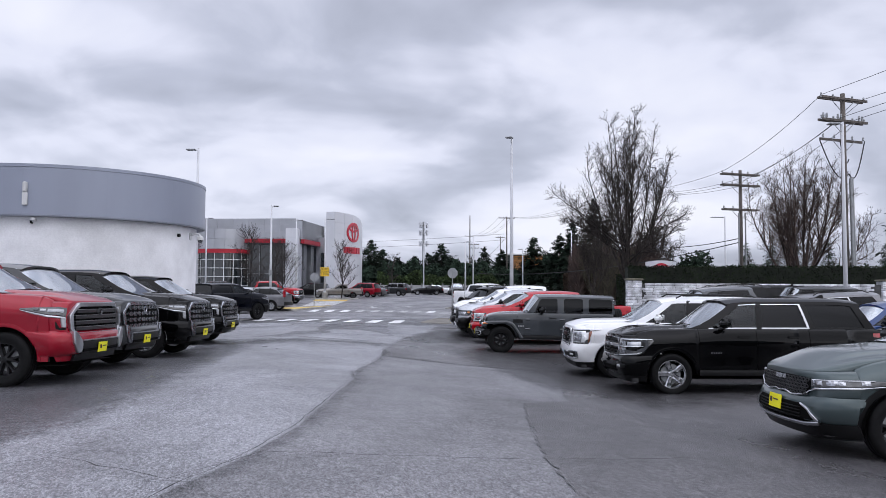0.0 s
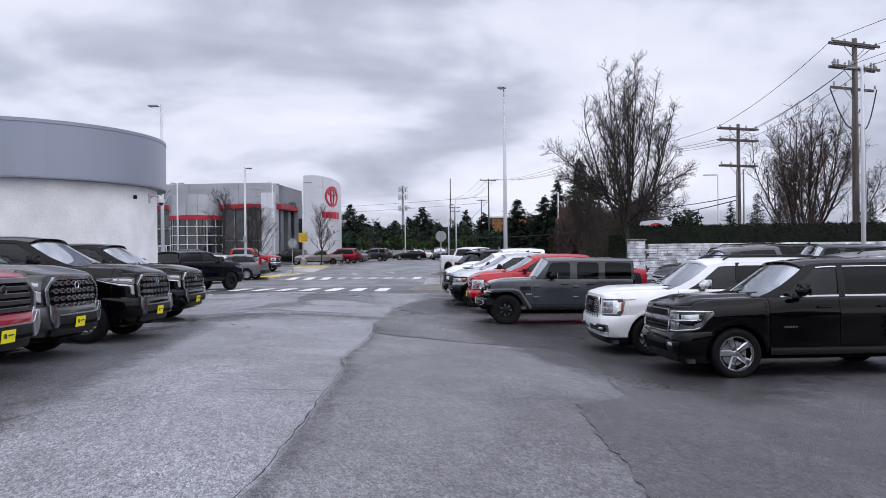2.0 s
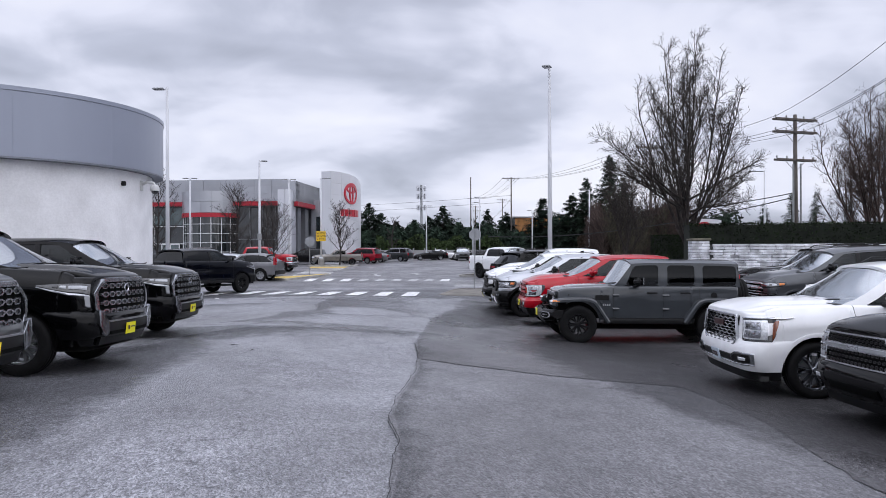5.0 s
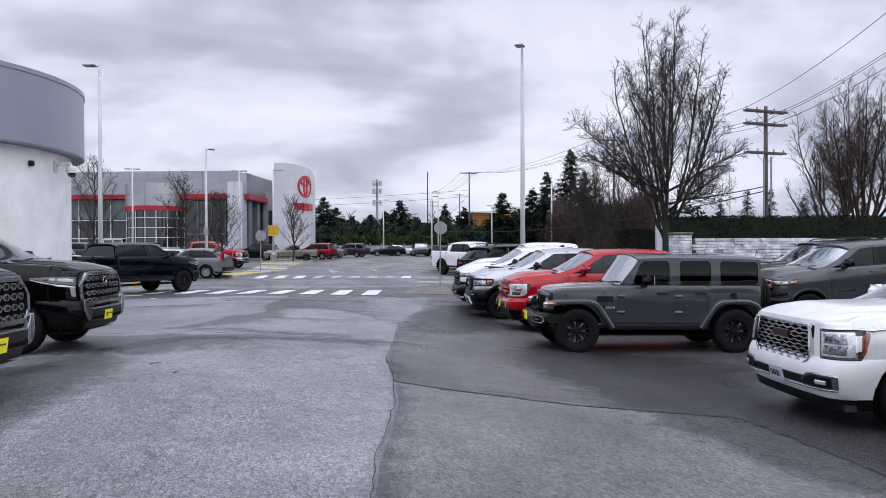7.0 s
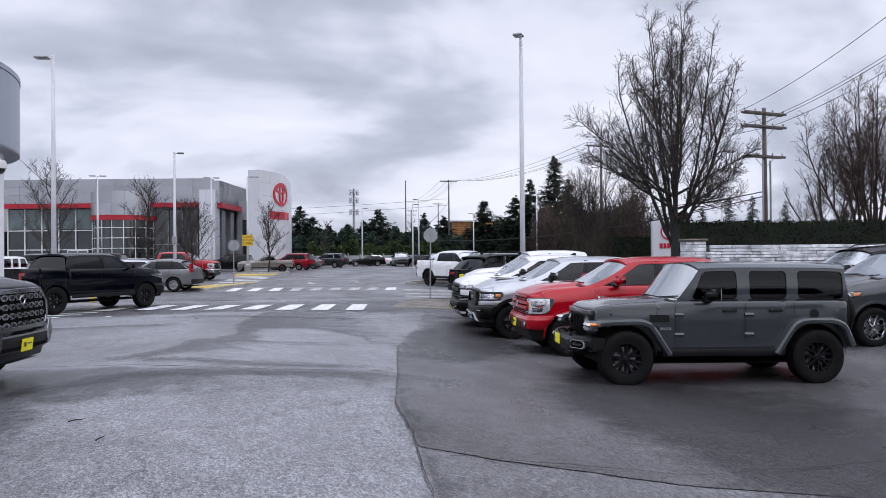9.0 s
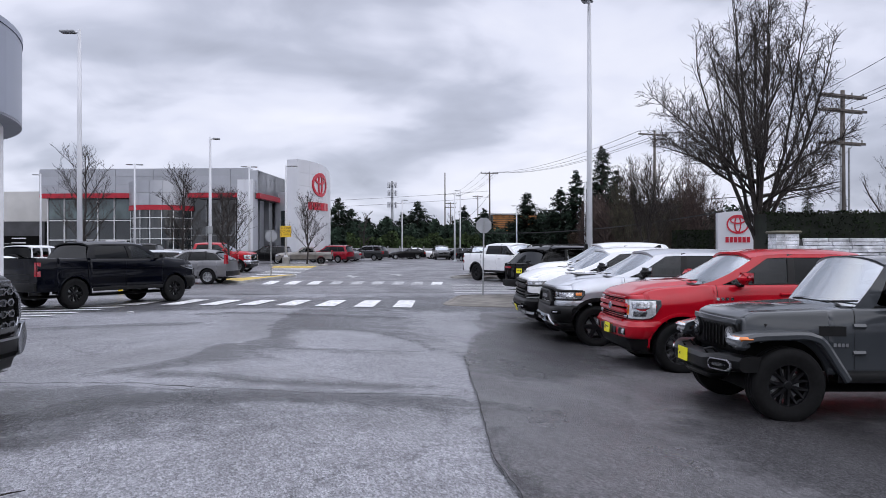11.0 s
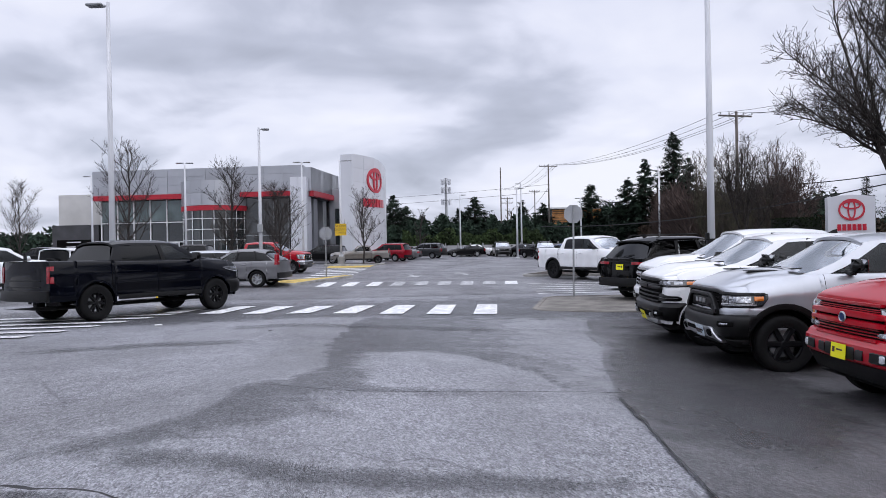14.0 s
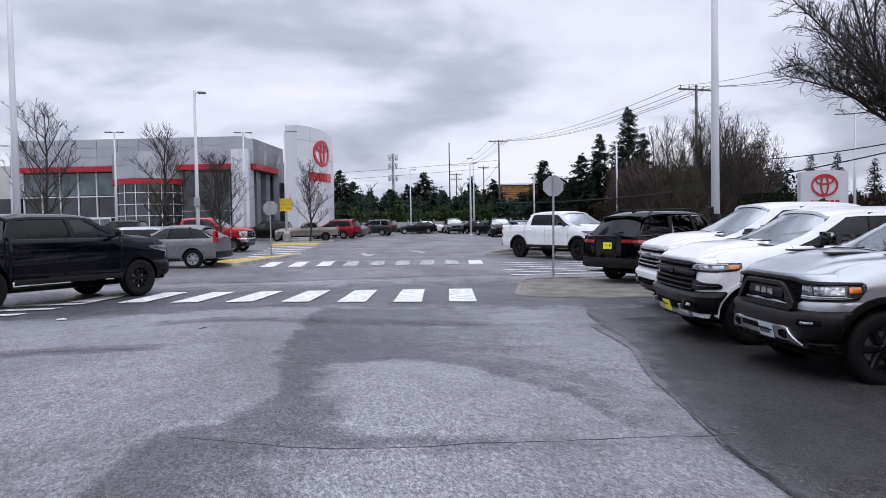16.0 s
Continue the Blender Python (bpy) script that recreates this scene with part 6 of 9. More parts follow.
BAR_TRUCK = dict(L=5.77, wb=3.68, fo=0.83, W=2.03, R=0.41, tw=0.275, rim=0.26, spokes=6, wstyle="split", rimmat=ALLOYM, sill=0.58, fb=0.40, rb=0.50, nose=1.29, belt=1.35, beltr=1.36, rail=1.38, roof=1.95, hdrop=0.075, hroll=0.40,
            xcowl=1.48, xhead=0.62, xroof=-1.22, xglass=-1.36, rh=0.71, front="bar", bed=True, arch=0.50, bow=0.05, taper=0.03, crown=0.045, bulge=0.03, corner=0.16, cfrac=0.14,
            wins=[(1.13, 0.12, 0.38, 0.05, GLASS), (0.0, -1.10, -0.06, -1.03, GLASSD)], mirror="paint", plate_z=0.65, plate_o=0.09, plate_y=0.02, step=0.06, tl=(0.95, 1.27), badges=[(1.18, 1.15, 4, 0.05, 0.045)])
HOOP_TRUCK = {**BAR_TRUCK, "front": "hoop", "W": 2.06, "mirror": "black", "rimmat": ALLOYB, "spokes": 6, "wstyle": "block", "plate": "w", "plate_z": 0.545, "plate_y": 0.22, "plate_o": 0.125, "vents": True, "archm": BLACK, "lip": 0.075, "flare": 0.03, "badges": [], "nose": 1.30, "hdrop": 0.11, "hroll": 0.60, "corner": 0.22, "cfrac": 0.2, "bow": 0.08}
WIDE_TRUCK = {**BAR_TRUCK, "front": "wide", "W": 2.06, "mirror": "black", "rimmat": ALLOYB, "wstyle": "block", "plate_z": 0.50, "plate_y": 0.0, "plate_o": 0.10, "badges": [], "nose": 1.32, "belt": 1.38, "roof": 1.96, "fin": True, "hdrop": 0.10, "hroll": 0.50, "corner": 0.18, "bow": 0.08}
CROSSOVER = dict(corner=0.28, cfrac=0.26, L=4.81, wb=2.815, fo=0.92, W=1.90, R=0.37, tw=0.25, rim=0.25, spokes=5, sill=0.42, fb=0.27, rb=0.40, nose=1.06, belt=1.14, beltr=1.18, roof=1.73, xcowl=0.86, xhead=0.05, xroof=-2.0, xglass=-2.35,
           rh=0.62, front="crossover", arch=0.43, bow=0.16, taper=0.06, lean=0.05, hdrop=0.12, hroll=0.75, bulge=0.03, archm=BLACK, lip=0.07, wins=[(0.56, -0.36, -0.16, -0.42, GLASS), (-0.46, -1.26, -0.52, -1.16, GLASSD), (-1.36, -2.06, -1.26, -1.80, GLASSD)],
           plate_z=0.56, plate_o=0.06, plate_y=0.0, rack=True)
SUV = dict(L=4.85, wb=2.85, fo=0.93, W=1.92, R=0.365, tw=0.24, rim=0.23, rimmat=ALLOY, arch=0.43, wins=[(0.60, -0.34, -0.06, -0.40, GLASS), (-0.46, -1.28, -0.50, -1.18, GLASSD), (-1.40, -2.16, -1.28, -1.95, GLASSD)], rack=True, plate=None, bow=0.12, corner=0.24, cfrac=0.24, taper=0.07, roof=1.72, nose=1.03, belt=1.09, beltr=1.12, hroll=0.6)
SEDAN = dict(L=4.75, wb=2.75, fo=0.93, W=1.83, R=0.325, tw=0.22, rim=0.21, rimmat=ALLOY, arch=0.37, sill=0.28, fb=0.20, rb=0.30, nose=0.82, belt=0.95, beltr=0.98, roof=1.44, xcowl=0.70, xhead=-0.10, xroof=-1.30, xglass=-2.05, rh=0.56, hroll=0.7,
             wins=[(0.34, -0.45, -0.28, -0.50, GLASS), (-0.52, -1.45, -0.56, -1.12, GLASSD)], plate=None, bow=0.14, corner=0.26, cfrac=0.26, taper=0.07, tl=(0.70, 0.90), lean=0.02)


def on_ground(x, y, heading, wb=3.0):
    """The pose of a car whose middle stands at x, y, nose towards heading (degrees from +x), tilted with the ground."""
    a = radians(heading)
    f, s = Vector((math.cos(a), math.sin(a), 0)), Vector((-math.sin(a), math.cos(a), 0))
    h = lambda p: gz(p[0], p[1])
    c = Vector((x, y, 0))
    zf, zb = h(c + f * wb / 2), h(c - f * wb / 2)
    zl, zr_ = h(c + s * 0.8), h(c - s * 0.8)
    X = Vector((f.x, f.y, (zf - zb) / wb)).normalized()
    Y = Vector((s.x, s.y, (zl - zr_) / 1.6))
    Y = (Y - X * Y.dot(X)).normalized()
    Z = X.cross(Y)
    m = Matrix((X, Y, Z)).transposed().to_4x4()
    m.translation = (x, y, (zf + zb) / 2 + 0.003)
    return m


def park(name, color, label, category, hub, side, heading, spec, group="parked cars"):
    """Parks a car by its front wheel hub on one side (1 left, -1 right)."""
    S = {**BASE, **spec}
    a = radians(heading)
    f, s = (math.cos(a), math.sin(a)), (-math.sin(a), math.cos(a))
    t = S["W"] / 2 - 0.05
    x = hub[0] - f[0] * S["wb"] / 2 - s[0] * side * t
    y = hub[1] - f[1] * S["wb"] / 2 - s[1] * side * t
    return make_car(name, color, label, category, on_ground(x, y, heading, S["wb"]), spec, group)


# ---- asphalt layers and markings ----
def seam(y):
    """The joint between the worn aisle and the darker resurfaced strip."""
    return lerp(y, [(-3, -2.3), (3, -1.3), (4.5, -0.84), (5.85, -0.35), (7, -0.08), (8.6, 0.18), (9.84, 0.33), (12.3, 0.70), (13.2, 0.68), (14.2, 0.82), (16.3, 1.3), (18.5, 1.6), (20.1, 1.73), (21.9, 2.1), (23.3, 2.36), (26.2, 2.9), (27.2, 3.2), (29, 3.7), (30.6, 4.3), (32.6, 4.6), (35, 5.1)]) + wob(y, 3, 0.04) + 0.012 * noise.noise((y * 9, 3, 1))


def second(y):
    """Where the strip turns darker towards the parked row."""
    return max(seam(y) + 0.012, lerp(y, [(-3, 1.5), (5, 2.23), (6.8, 2.5), (8, 2.74), (9, 2.97), (9.9, 3.22), (10.3, 3.8), (10.7, 4.1), (12.5, 4.6), (14, 5.1), (16.2, 5.2), (16.7, 3.4), (17.5, 2.1), (18.0, 1.5), (20.6, 1.6), (22.4, 2.1), (25.8, 2.8), (27.2, 3.25), (29, 3.8), (30.6, 4.45), (32.6, 4.8), (35, 5.4)]) + wob(y, 17, 0.07) + 0.05 * noise.noise((y * 5, 8, 1)) + 0.03 * noise.noise((y * 14, 8, 1)))


sheet("resurfaced_asphalt", seam, lambda y: 24.0, -3.5, 33, 0.08, MIDASPH, "grey resurfaced asphalt strip beside the aisle", lift=0.012, nx=48)
sheet("sealed_asphalt", second, lambda y: 24.0, -3.5, 35, 0.08, SEALED, "dark sealed asphalt under the parked row", lift=0.020, nx=48)
# damp along the cracks and seams of the aisle
stain([(-3.8, 20.6), (-1.6, 22.4), (0.3, 22.6), (2.4, 22.2), (3.0, 21.0)], 0.5, 0.9, 1.0, lift=0.0237)
stain([(-2.6, 24.6), (-0.2, 23.4), (2.5, 23.1)], 0.35, 0.5, 0.9, lift=0.0249)
stain([(seam(y) + 0.05, y) for y in np.arange(-2.6, 26.4, 0.8)], 0.05, 0.6, 0.6, label="damp dark margin along the asphalt joint", lift=0.0285)
stain([(-4.4, 33.6), (-1.4, 34.2), (2.0, 33.2), (5.2, 33.0)], 0.6, 0.6, 0.8, lift=0.0297)
stain([(-6.0, 30.8), (-3.2, 31.6), (-0.8, 31.0)], 0.5, 0.4, 0.9, lift=0.0309)
stain([(-4.2, 17.6), (-3.2, 19.0), (-2.7, 20.6)], 1.0, 0.9, 0.75, lift=0.0321)
# damp before the trucks; also paints contact shade under their noses
stain([(-3.3, 3.0), (-3.2, 8.0), (-3.1, 12.0), (-2.9, 16.0), (-2.6, 20.0), (-2.6, 24.0)], 3.2, 1.6, 1.05, label="damp asphalt with painted shade under parked trucks", lift=0.0333)
# same for the right row: damp plus painted shade reaching under the cars
stain([(5.4, 8.5), (5.6, 12.0), (5.0, 16.0), (4.8, 20.0), (5.0, 24.5)], 2.0, 5.0, 1.05, label="damp asphalt with painted shade under parked cars", lift=0.0345)
stain([(2.6, 22.4), (3.6, 25.4), (4.6, 28.5), (5.8, 31.5), (7.0, 34.5)], 1.5, 2.6, 1.15, label="broad damp area beside the parked row", lift=0.0357)
stain([(5.0, 33.6), (6.8, 33.2), (8.6, 32.6)], 0.8, 0.5, 1.1, lift=0.0369)


def damp_area(x0, x1, y0, y1, wetness, lift, label, step=0.12):
    """A damp area whose wetness is a function of the place; its edge breaks up along the grain."""
    xs, ys = np.arange(x0, x1 + 1e-6, step), np.arange(y0, y1 + 1e-6, step)
    ob = part("damp_shade_film", grid([[(x, y, gz(x, y) + lift) for x in xs] for y in ys]), STAIN, smooth=True)
    ob.data.attributes.new("wet", "FLOAT", "POINT").data.foreach_set("value", [wetness(x, y) for y in ys for x in xs])
    return tagged(ob, label, "stain", "damp stains", kind="structure")


def tongue(x, y):
    """Damp tongue up the aisle: a sharp left edge, a drier patch inside and a soft right side."""
    x += 0.16 * noise.noise((x * 1.6, y * 1.6, 2)) + 0.07 * noise.noise((x * 5, y * 5, 7))
    y += 0.16 * noise.noise((x * 1.6, y * 1.6, 12))
    left = lerp(y, [(23.0, -3.4), (24.3, -2.6), (24.9, -1.95), (25.3, -1.5), (26.0, -1.35), (26.8, -1.2), (27.0, -0.75), (28.1, -0.4), (29.3, -0.55), (31, -0.45), (32.6, -0.16), (34.9, 0.0), (36.2, 0.5)])
    w = ease(0.0, 0.22, x - left) * ease(23.6, 24.6, y) * ease(36.6, 35.0, y) * (1 - 0.55 * ease(1.6, 4.6, x - left))
    crest = lerp(x, [(-0.3, 29.2), (0.2, 29.7), (1.1, 29.95), (1.85, 29.4), (2.3, 28.3), (2.42, 27.0), (2.46, 26.6)])
    patch = ease(0.0, 0.14, crest - y) * ease(26.5, 26.75, y) * ease(-0.1, 0.7, x - 0.25 * noise.noise((y * 1.3, 3, 5)))
    w *= 1 - 0.85 * patch
    w *= 1 - 0.55 * ease(0.6, 1.8, x - left) * ease(26.5, 26.2, y)
    rim = ease(0.75, 0.0, y - crest) * ease(-0.05, 0.1, y - crest) * ease(-0.2, 0.6, x)
    return 0.70 * w + 0.22 * w * rim


damp_area(-3.8, 6.0, 23.4, 36.8, tongue, 0.0225, "damp dark tongue along the aisle round a drier patch")


def left_damp(x, y):
    """Dark damp corner before the crack across the aisle."""
    x += 0.2 * noise.noise((x * 1.3, y * 1.3, 4))
    y += 0.15 * noise.noise((x * 2.0, y * 2.0, 9))
    edge = lerp(x, [(-5, 24.6), (-2.7, 23.7), (-1.6, 23.2), (-1.05, 22.7), (0, 22.5), (2.2, 22.5)])
    return 0.75 * ease(0.0, 0.18, edge - y) * ease(19.4, 21.4, y + 0.5 * min(0.0, x + 2)) * (1 - 0.45 * ease(-1.4, 0.6, x))


damp_area(-5.5, 2.2, 19.0, 24.8, left_damp, 0.0231, "damp dark corner before a crack across the aisle")
sheet("far_asphalt", lambda y: -16.0, lambda y: 30.0, 44.0, 126, 0.5, MIDASPH, "grey asphalt of the far lot beyond the crossing", lift=0.008, nx=40)
stain([(-16, 36.5), (-8, 37.2), (0, 37.6), (8, 36.6), (14, 35.0)], 9.0, 3.2, 1.05, lift=0.0125, label="broad damp asphalt round the crossing")
stain([(-14, 31.0), (-9, 31.5), (-5, 33.0)], 2.5, 2.5, 1.0, lift=0.0150, label="damp asphalt beside the hatching")
CRACKM = surface("crack_dark", (0.030, 0.029, 0.031), 0.8, vary=0.3, scale=8)


def crack(pts, seed, w=0.007):
    """A dark joint or crack that wanders between points."""
    rows, n = [], 0
    for (x0, y0), (x1, y1) in zip(pts, pts[1:]):
        m = max(2, int(math.hypot(x1 - x0, y1 - y0) / 0.12))
        for i in range(m):
            t = i / m
            x, y = x0 + (x1 - x0) * t, y0 + (y1 - y0) * t
            o = 0.05 * noise.noise((x * 3, y * 3, seed)) + 0.02 * noise.noise((x * 11, y * 11, seed))
            ww = w * (0.5 + abs(noise.noise((x * 2.3, y * 2.3, seed + 5))) * 1.6)
            nx_, ny_ = -(y1 - y0), x1 - x0
            l = math.hypot(nx_, ny_)
            nx_, ny_ = nx_ / l, ny_ / l
            rows.append([(x + nx_ * (o + d * ww), y + ny_ * (o + d * ww), gz(x, y) + 0.042) for d in (-1, 1)])
    tagged(part("pavement_crack", grid(rows), CRACKM), "dark wandering crack in the asphalt", "crack", "pavement cracks", kind="structure")


crack([(-4.5, 24.6), (-2.73, 23.75), (-1.62, 23.22), (-0.8, 22.65), (0.3, 22.5), (2.1, 22.55)], 1, 0.016)
crack([(-4.0, 9.5), (-2.2, 10.1), (0.5, 10.2)], 3)
crack([(-3.5, 5.2), (-2.0, 5.7), (-0.9, 4.7), (-0.3, 5.7), (2.1, 5.7), (4.0, 6.0)], 4)
tagged(part("pavement_crack", grid([[(seam(y) + d * (0.003 + 0.009 * abs(noise.noise((y * 2.1, 5, 0)))), y, gz(seam(y), y) + 0.042) for d in (-1, 1)] for y in np.arange(-3, 26, 0.08)]), CRACKM),
       "thin dark open joint along the resurfaced strip", "crack", "pavement cracks", kind="structure")
crack([(3.1, 26.4), (1.6, 26.3), (0.1, 26.2), (-1.0, 26.6)], 7, 0.012)
crack([(6.2, 17.4), (3.6, 16.9), (1.6, 17.6)], 8)
for x, y, a in ((-1.55, 19.27, 0.3), (-1.12, 18.3, 1.0), (-1.5, 33.0, 0.6)):
    z = gz(x, y) + 0.012
    tagged(part("fallen_twig", tube([(x, y, z), (x + 0.06 * math.cos(a), y + 0.06 * math.sin(a), z + 0.01), (x + 0.16 * math.cos(a + 0.3), y + 0.16 * math.sin(a + 0.3), z)], [0.007, 0.006, 0.003], 5), BARK), "small dark twig lying on the asphalt", "twig", "fallen twigs")
tagged(part("litter", shift(box(-0.08, 0.08, -0.05, 0.05, 0, 0.025, 0.01), -4.1, 35.4, gz(-4.1, 35.4) + 0.01, 0.4), WHITEPAINT), "small white scrap lying on the asphalt", "litter")


def quad(name, pts, material, label, lift=0.022, kind="structure", n=8):
    """A painted four-cornered mark laid on the ground."""
    a, b, c, d = [Vector(p) for p in pts]
    rows = []
    for i in range(n + 1):
        p, q = a.lerp(d, i / n), b.lerp(c, i / n)
        rows.append([(v.x, v.y, gz(v.x, v.y) + lift) for v in (p.lerp(q, k / 3) for k in range(4))])
    return tagged(part(name, grid(rows), material), label, "road marking", "crossing stripes", kind=kind)


# near crossing: slanted bars
for i in range(-1, 7):
    x0 = -3.84 + 1.15 * i
    near, far_ = 38.39 - 0.52 * i + 0.035 * i * i, 40.83 - 0.30 * i + 0.011 * i * i
    quad("crossing_stripe", [(x0, near), (x0 + 0.58, near - 0.1), (x0 + 1.17, far_ - 0.08), (x0 + 0.62, far_)], WHITEPAINT, "worn white crossing bar on asphalt")
# far crossing
for i in range(9):
    x0 = -1.44 + 1.1 * i - 0.012 * i * i
    near, far_ = 51.05 - 0.20 * i, 54.5 - 0.32 * i
    quad("crossing_stripe", [(x0, near), (x0 + 0.55, near - 0.1), (x0 + 0.92 + 0.02 * i, far_ - 0.1), (x0 + 0.40 + 0.02 * i, far_)], WORNPAINT if 2 < i < 8 else WHITEPAINT, "worn white crossing bar on asphalt")
# hatched bays beside the crossings
for i in range(6):
    x1, y1 = -6.19 + 0.33 * i, 33.6 + 0.95 * i
    quad("hatch_stripe", [(-15.0, y1), (x1, y1), (x1 + 0.12, y1 + 0.34), (-15.0, y1 + 0.34)], WHITEPAINT, "worn white hatching on asphalt")
for i in range(6):
    quad("hatch_stripe", [(6.5 + 0.22 * i, 43.4 + 1.2 * i), (13.5, 42.4 + 1.2 * i), (13.5, 42.6 + 1.2 * i), (6.5 + 0.22 * i, 43.65 + 1.2 * i)], WHITEPAINT, "worn white hatching on asphalt")
for i in range(6):
    quad("hatch_stripe", [(-2.38 + 0.16 * i, 58.9 + 2.7 * i), (-0.06 + 0.3 * i, 59.4 + 2.75 * i), (0.04 + 0.3 * i, 60.3 + 2.75 * i), (-2.30 + 0.16 * i, 59.8 + 2.7 * i)], WHITEPAINT, "white hatching of a walkway on asphalt")
for x, y, s in ((6.5, 60.0, 1), (3.5, 59.6, -1)):
    quad("lane_arrow", [(x - 0.12, y - 1.2 * s), (x + 0.12, y - 1.2 * s), (x + 0.12, y + 0.6 * s), (x - 0.12, y + 0.6 * s)], WORNPAINT, "worn white lane arrow on asphalt")
    quad("lane_arrow", [(x - 0.5, y + 0.5 * s), (x + 0.5, y + 0.5 * s), (x + 0.04, y + 2.2 * s), (x - 0.04, y + 2.2 * s)], WORNPAINT, "worn white lane arrow head on asphalt")


def island(name, pts, kerb, top, label, h=0.13, rim=0.18, kerb_mat=None):
    """A kerbed traffic island: concrete kerb round a raised top."""
    c = Vector((sum(p[0] for p in pts) / len(pts), sum(p[1] for p in pts) / len(pts), 0))
    n = len(pts)
    out = [Vector((*p, 0)) for p in pts]
    inn = [p + (c - p).normalized() * rim for p in out]
    g = lambda p, dz: (p.x, p.y, gz(p.x, p.y) + dz)
    V = [g(p, -0.05) for p in out] + [g(p, h - 0.03) for p in out] + [g(p + (c - p).normalized() * 0.03, h) for p in out] + [g(p, h) for p in inn] + [g(p, h - 0.02) for p in inn]
    F = [(k * n + i, k * n + (i + 1) % n, (k + 1) * n + (i + 1) % n, (k + 1) * n + i) for k in range(4) for i in range(n)]
    isl = thing(name, label, "traffic island", kind="structure")
    part("kerb", (V, F), kerb_mat or kerb, isl)
    rows = [[g(p + (c - p) * (k / 6), h - 0.015) for p in inn + [inn[0]]] for k in range(7)]
    part("island_top", grid(rows), top, isl)
    return isl


def rounded(corners, r=0.5, n=5):
    out = []
    for i, p in enumerate(corners):
        a, b, c = Vector(corners[i - 1]), Vector(p), Vector(corners[(i + 1) % len(corners)])
        u, w = (a - b).normalized() * r, (c - b).normalized() * r
        for k in range(n + 1):
            t = k / n
            q = (b + u) * (1 - t) ** 2 + b * 2 * t * (1 - t) + (b + w) * t * t
            out.append((q.x, q.y))
    return out


MULCH = surface("bark_mulch", (0.055, 0.042, 0.034), 0.95, vary=0.4, scale=9, bump=0.6, bump_scale=30, fine=0.3, fine_scale=40)
GRIT = surface("gritty_concrete", (0.20, 0.185, 0.165), 0.85, vary=0.25, scale=1.5, bump=0.3, bump_scale=50, fine=0.2)
island("stop_island", rounded([(4.7, 37.4), (7.4, 36.4), (9.6, 36.6), (9.8, 41.6), (6.3, 41.9)], 0.7), GRIT, GRIT, "low gritty concrete island round a stop sign", 0.035)
island("yellow_island", rounded([(-3.7, 53.0), (-2.45, 51.9), (-1.25, 55.6), (0.35, 59.7), (-0.1, 60.3), (-1.5, 57.5), (-3.3, 54.8)], 0.35), CONCRETE, YELLOWPAINT, "kerbed island with worn yellow top", 0.13)
island("tree_island", rounded([(-2.2, 80.7), (2.5, 80.0), (3.3, 82.6), (-1.2, 83.6)], 0.7), CONCRETE, MULCH, "kerbed planting island with bark mulch", 0.14)
quad("ramp_paint", [(-1.7, 75.6), (1.6, 75.2), (2.05, 79.6), (-1.56, 80.3)], YELLOWPAINT, "worn yellow ramp strip beside a kerb")
island("right_island", rounded([(8.6, 55.6), (16, 53.5), (24, 58), (12, 60.5)], 0.9), CONCRETE, MULCH, "kerbed planting island with bark mulch", 0.13)

# ---- round building ----
RB = (-9.36, 28.40)
STUCCO = surface("white_stucco", (0.83, 0.83, 0.85), 0.8, vary=0.06, scale=1.2, bump=0.45, bump_scale=9, fine=0.04, fine_scale=20)
FASCIA = surface("grey_blue_panel", (0.29, 0.315, 0.385), 0.38, 0.25, vary=0.03, scale=0.8, streak=0.2)
FASCIAD = surface("panel_edge", (0.20, 0.215, 0.25), 0.4, 0.3, vary=0.05)


def brick_relief(m):
    """Faint courses of painted brick under the coat of paint, wound round the wall."""
    nt = m.node_tree
    N, L = nt.nodes.new, nt.links.new
    geo, sub, sep, at = N("ShaderNodeNewGeometry"), N("ShaderNodeVectorMath"), N("ShaderNodeSeparateXYZ"), N("ShaderNodeMath")
    sub.operation, sub.inputs[1].default_value = "SUBTRACT", (RB[0], RB[1], 0)
    L(geo.outputs["Position"], sub.inputs[0])
    L(sub.outputs[0], sep.inputs[0])
    at.operation = "ARCTAN2"
    L(sep.outputs[1], at.inputs[0])
    L(sep.outputs[0], at.inputs[1])
    arc, comb, br, bp = N("ShaderNodeMath"), N("ShaderNodeCombineXYZ"), N("ShaderNodeTexBrick"), N("ShaderNodeBump")
    arc.operation, arc.inputs[1].default_value = "MULTIPLY", 4.38
    L(at.outputs[0], arc.inputs[0])
    L(arc.outputs[0], comb.inputs[0])
    L(sep.outputs[2], comb.inputs[1])
    L(comb.outputs[0], br.inputs["Vector"])
    for k, v in (("Scale", 1.0), ("Brick Width", 0.22), ("Row Height", 0.075), ("Mortar Size", 0.008), ("Mortar Smooth", 0.6)):
        br.inputs[k].default_value = v
    br.inputs["Color1"].default_value, br.inputs["Color2"].default_value, br.inputs["Mortar"].default_value = (1, 1, 1, 1), (0.55, 0.55, 0.55, 1), (0.1, 0.1, 0.1, 1)
    bsdf = nt.nodes["Principled BSDF"]
    old = bsdf.inputs["Normal"].links[0].from_socket
    bp.inputs["Strength"].default_value, bp.inputs["Distance"].default_value = 0.22, 0.012
    L(br.outputs["Color"], bp.inputs["Height"])
    L(old, bp.inputs["Normal"])
    L(bp.outputs[0], bsdf.inputs["Normal"])


brick_relief(STUCCO)


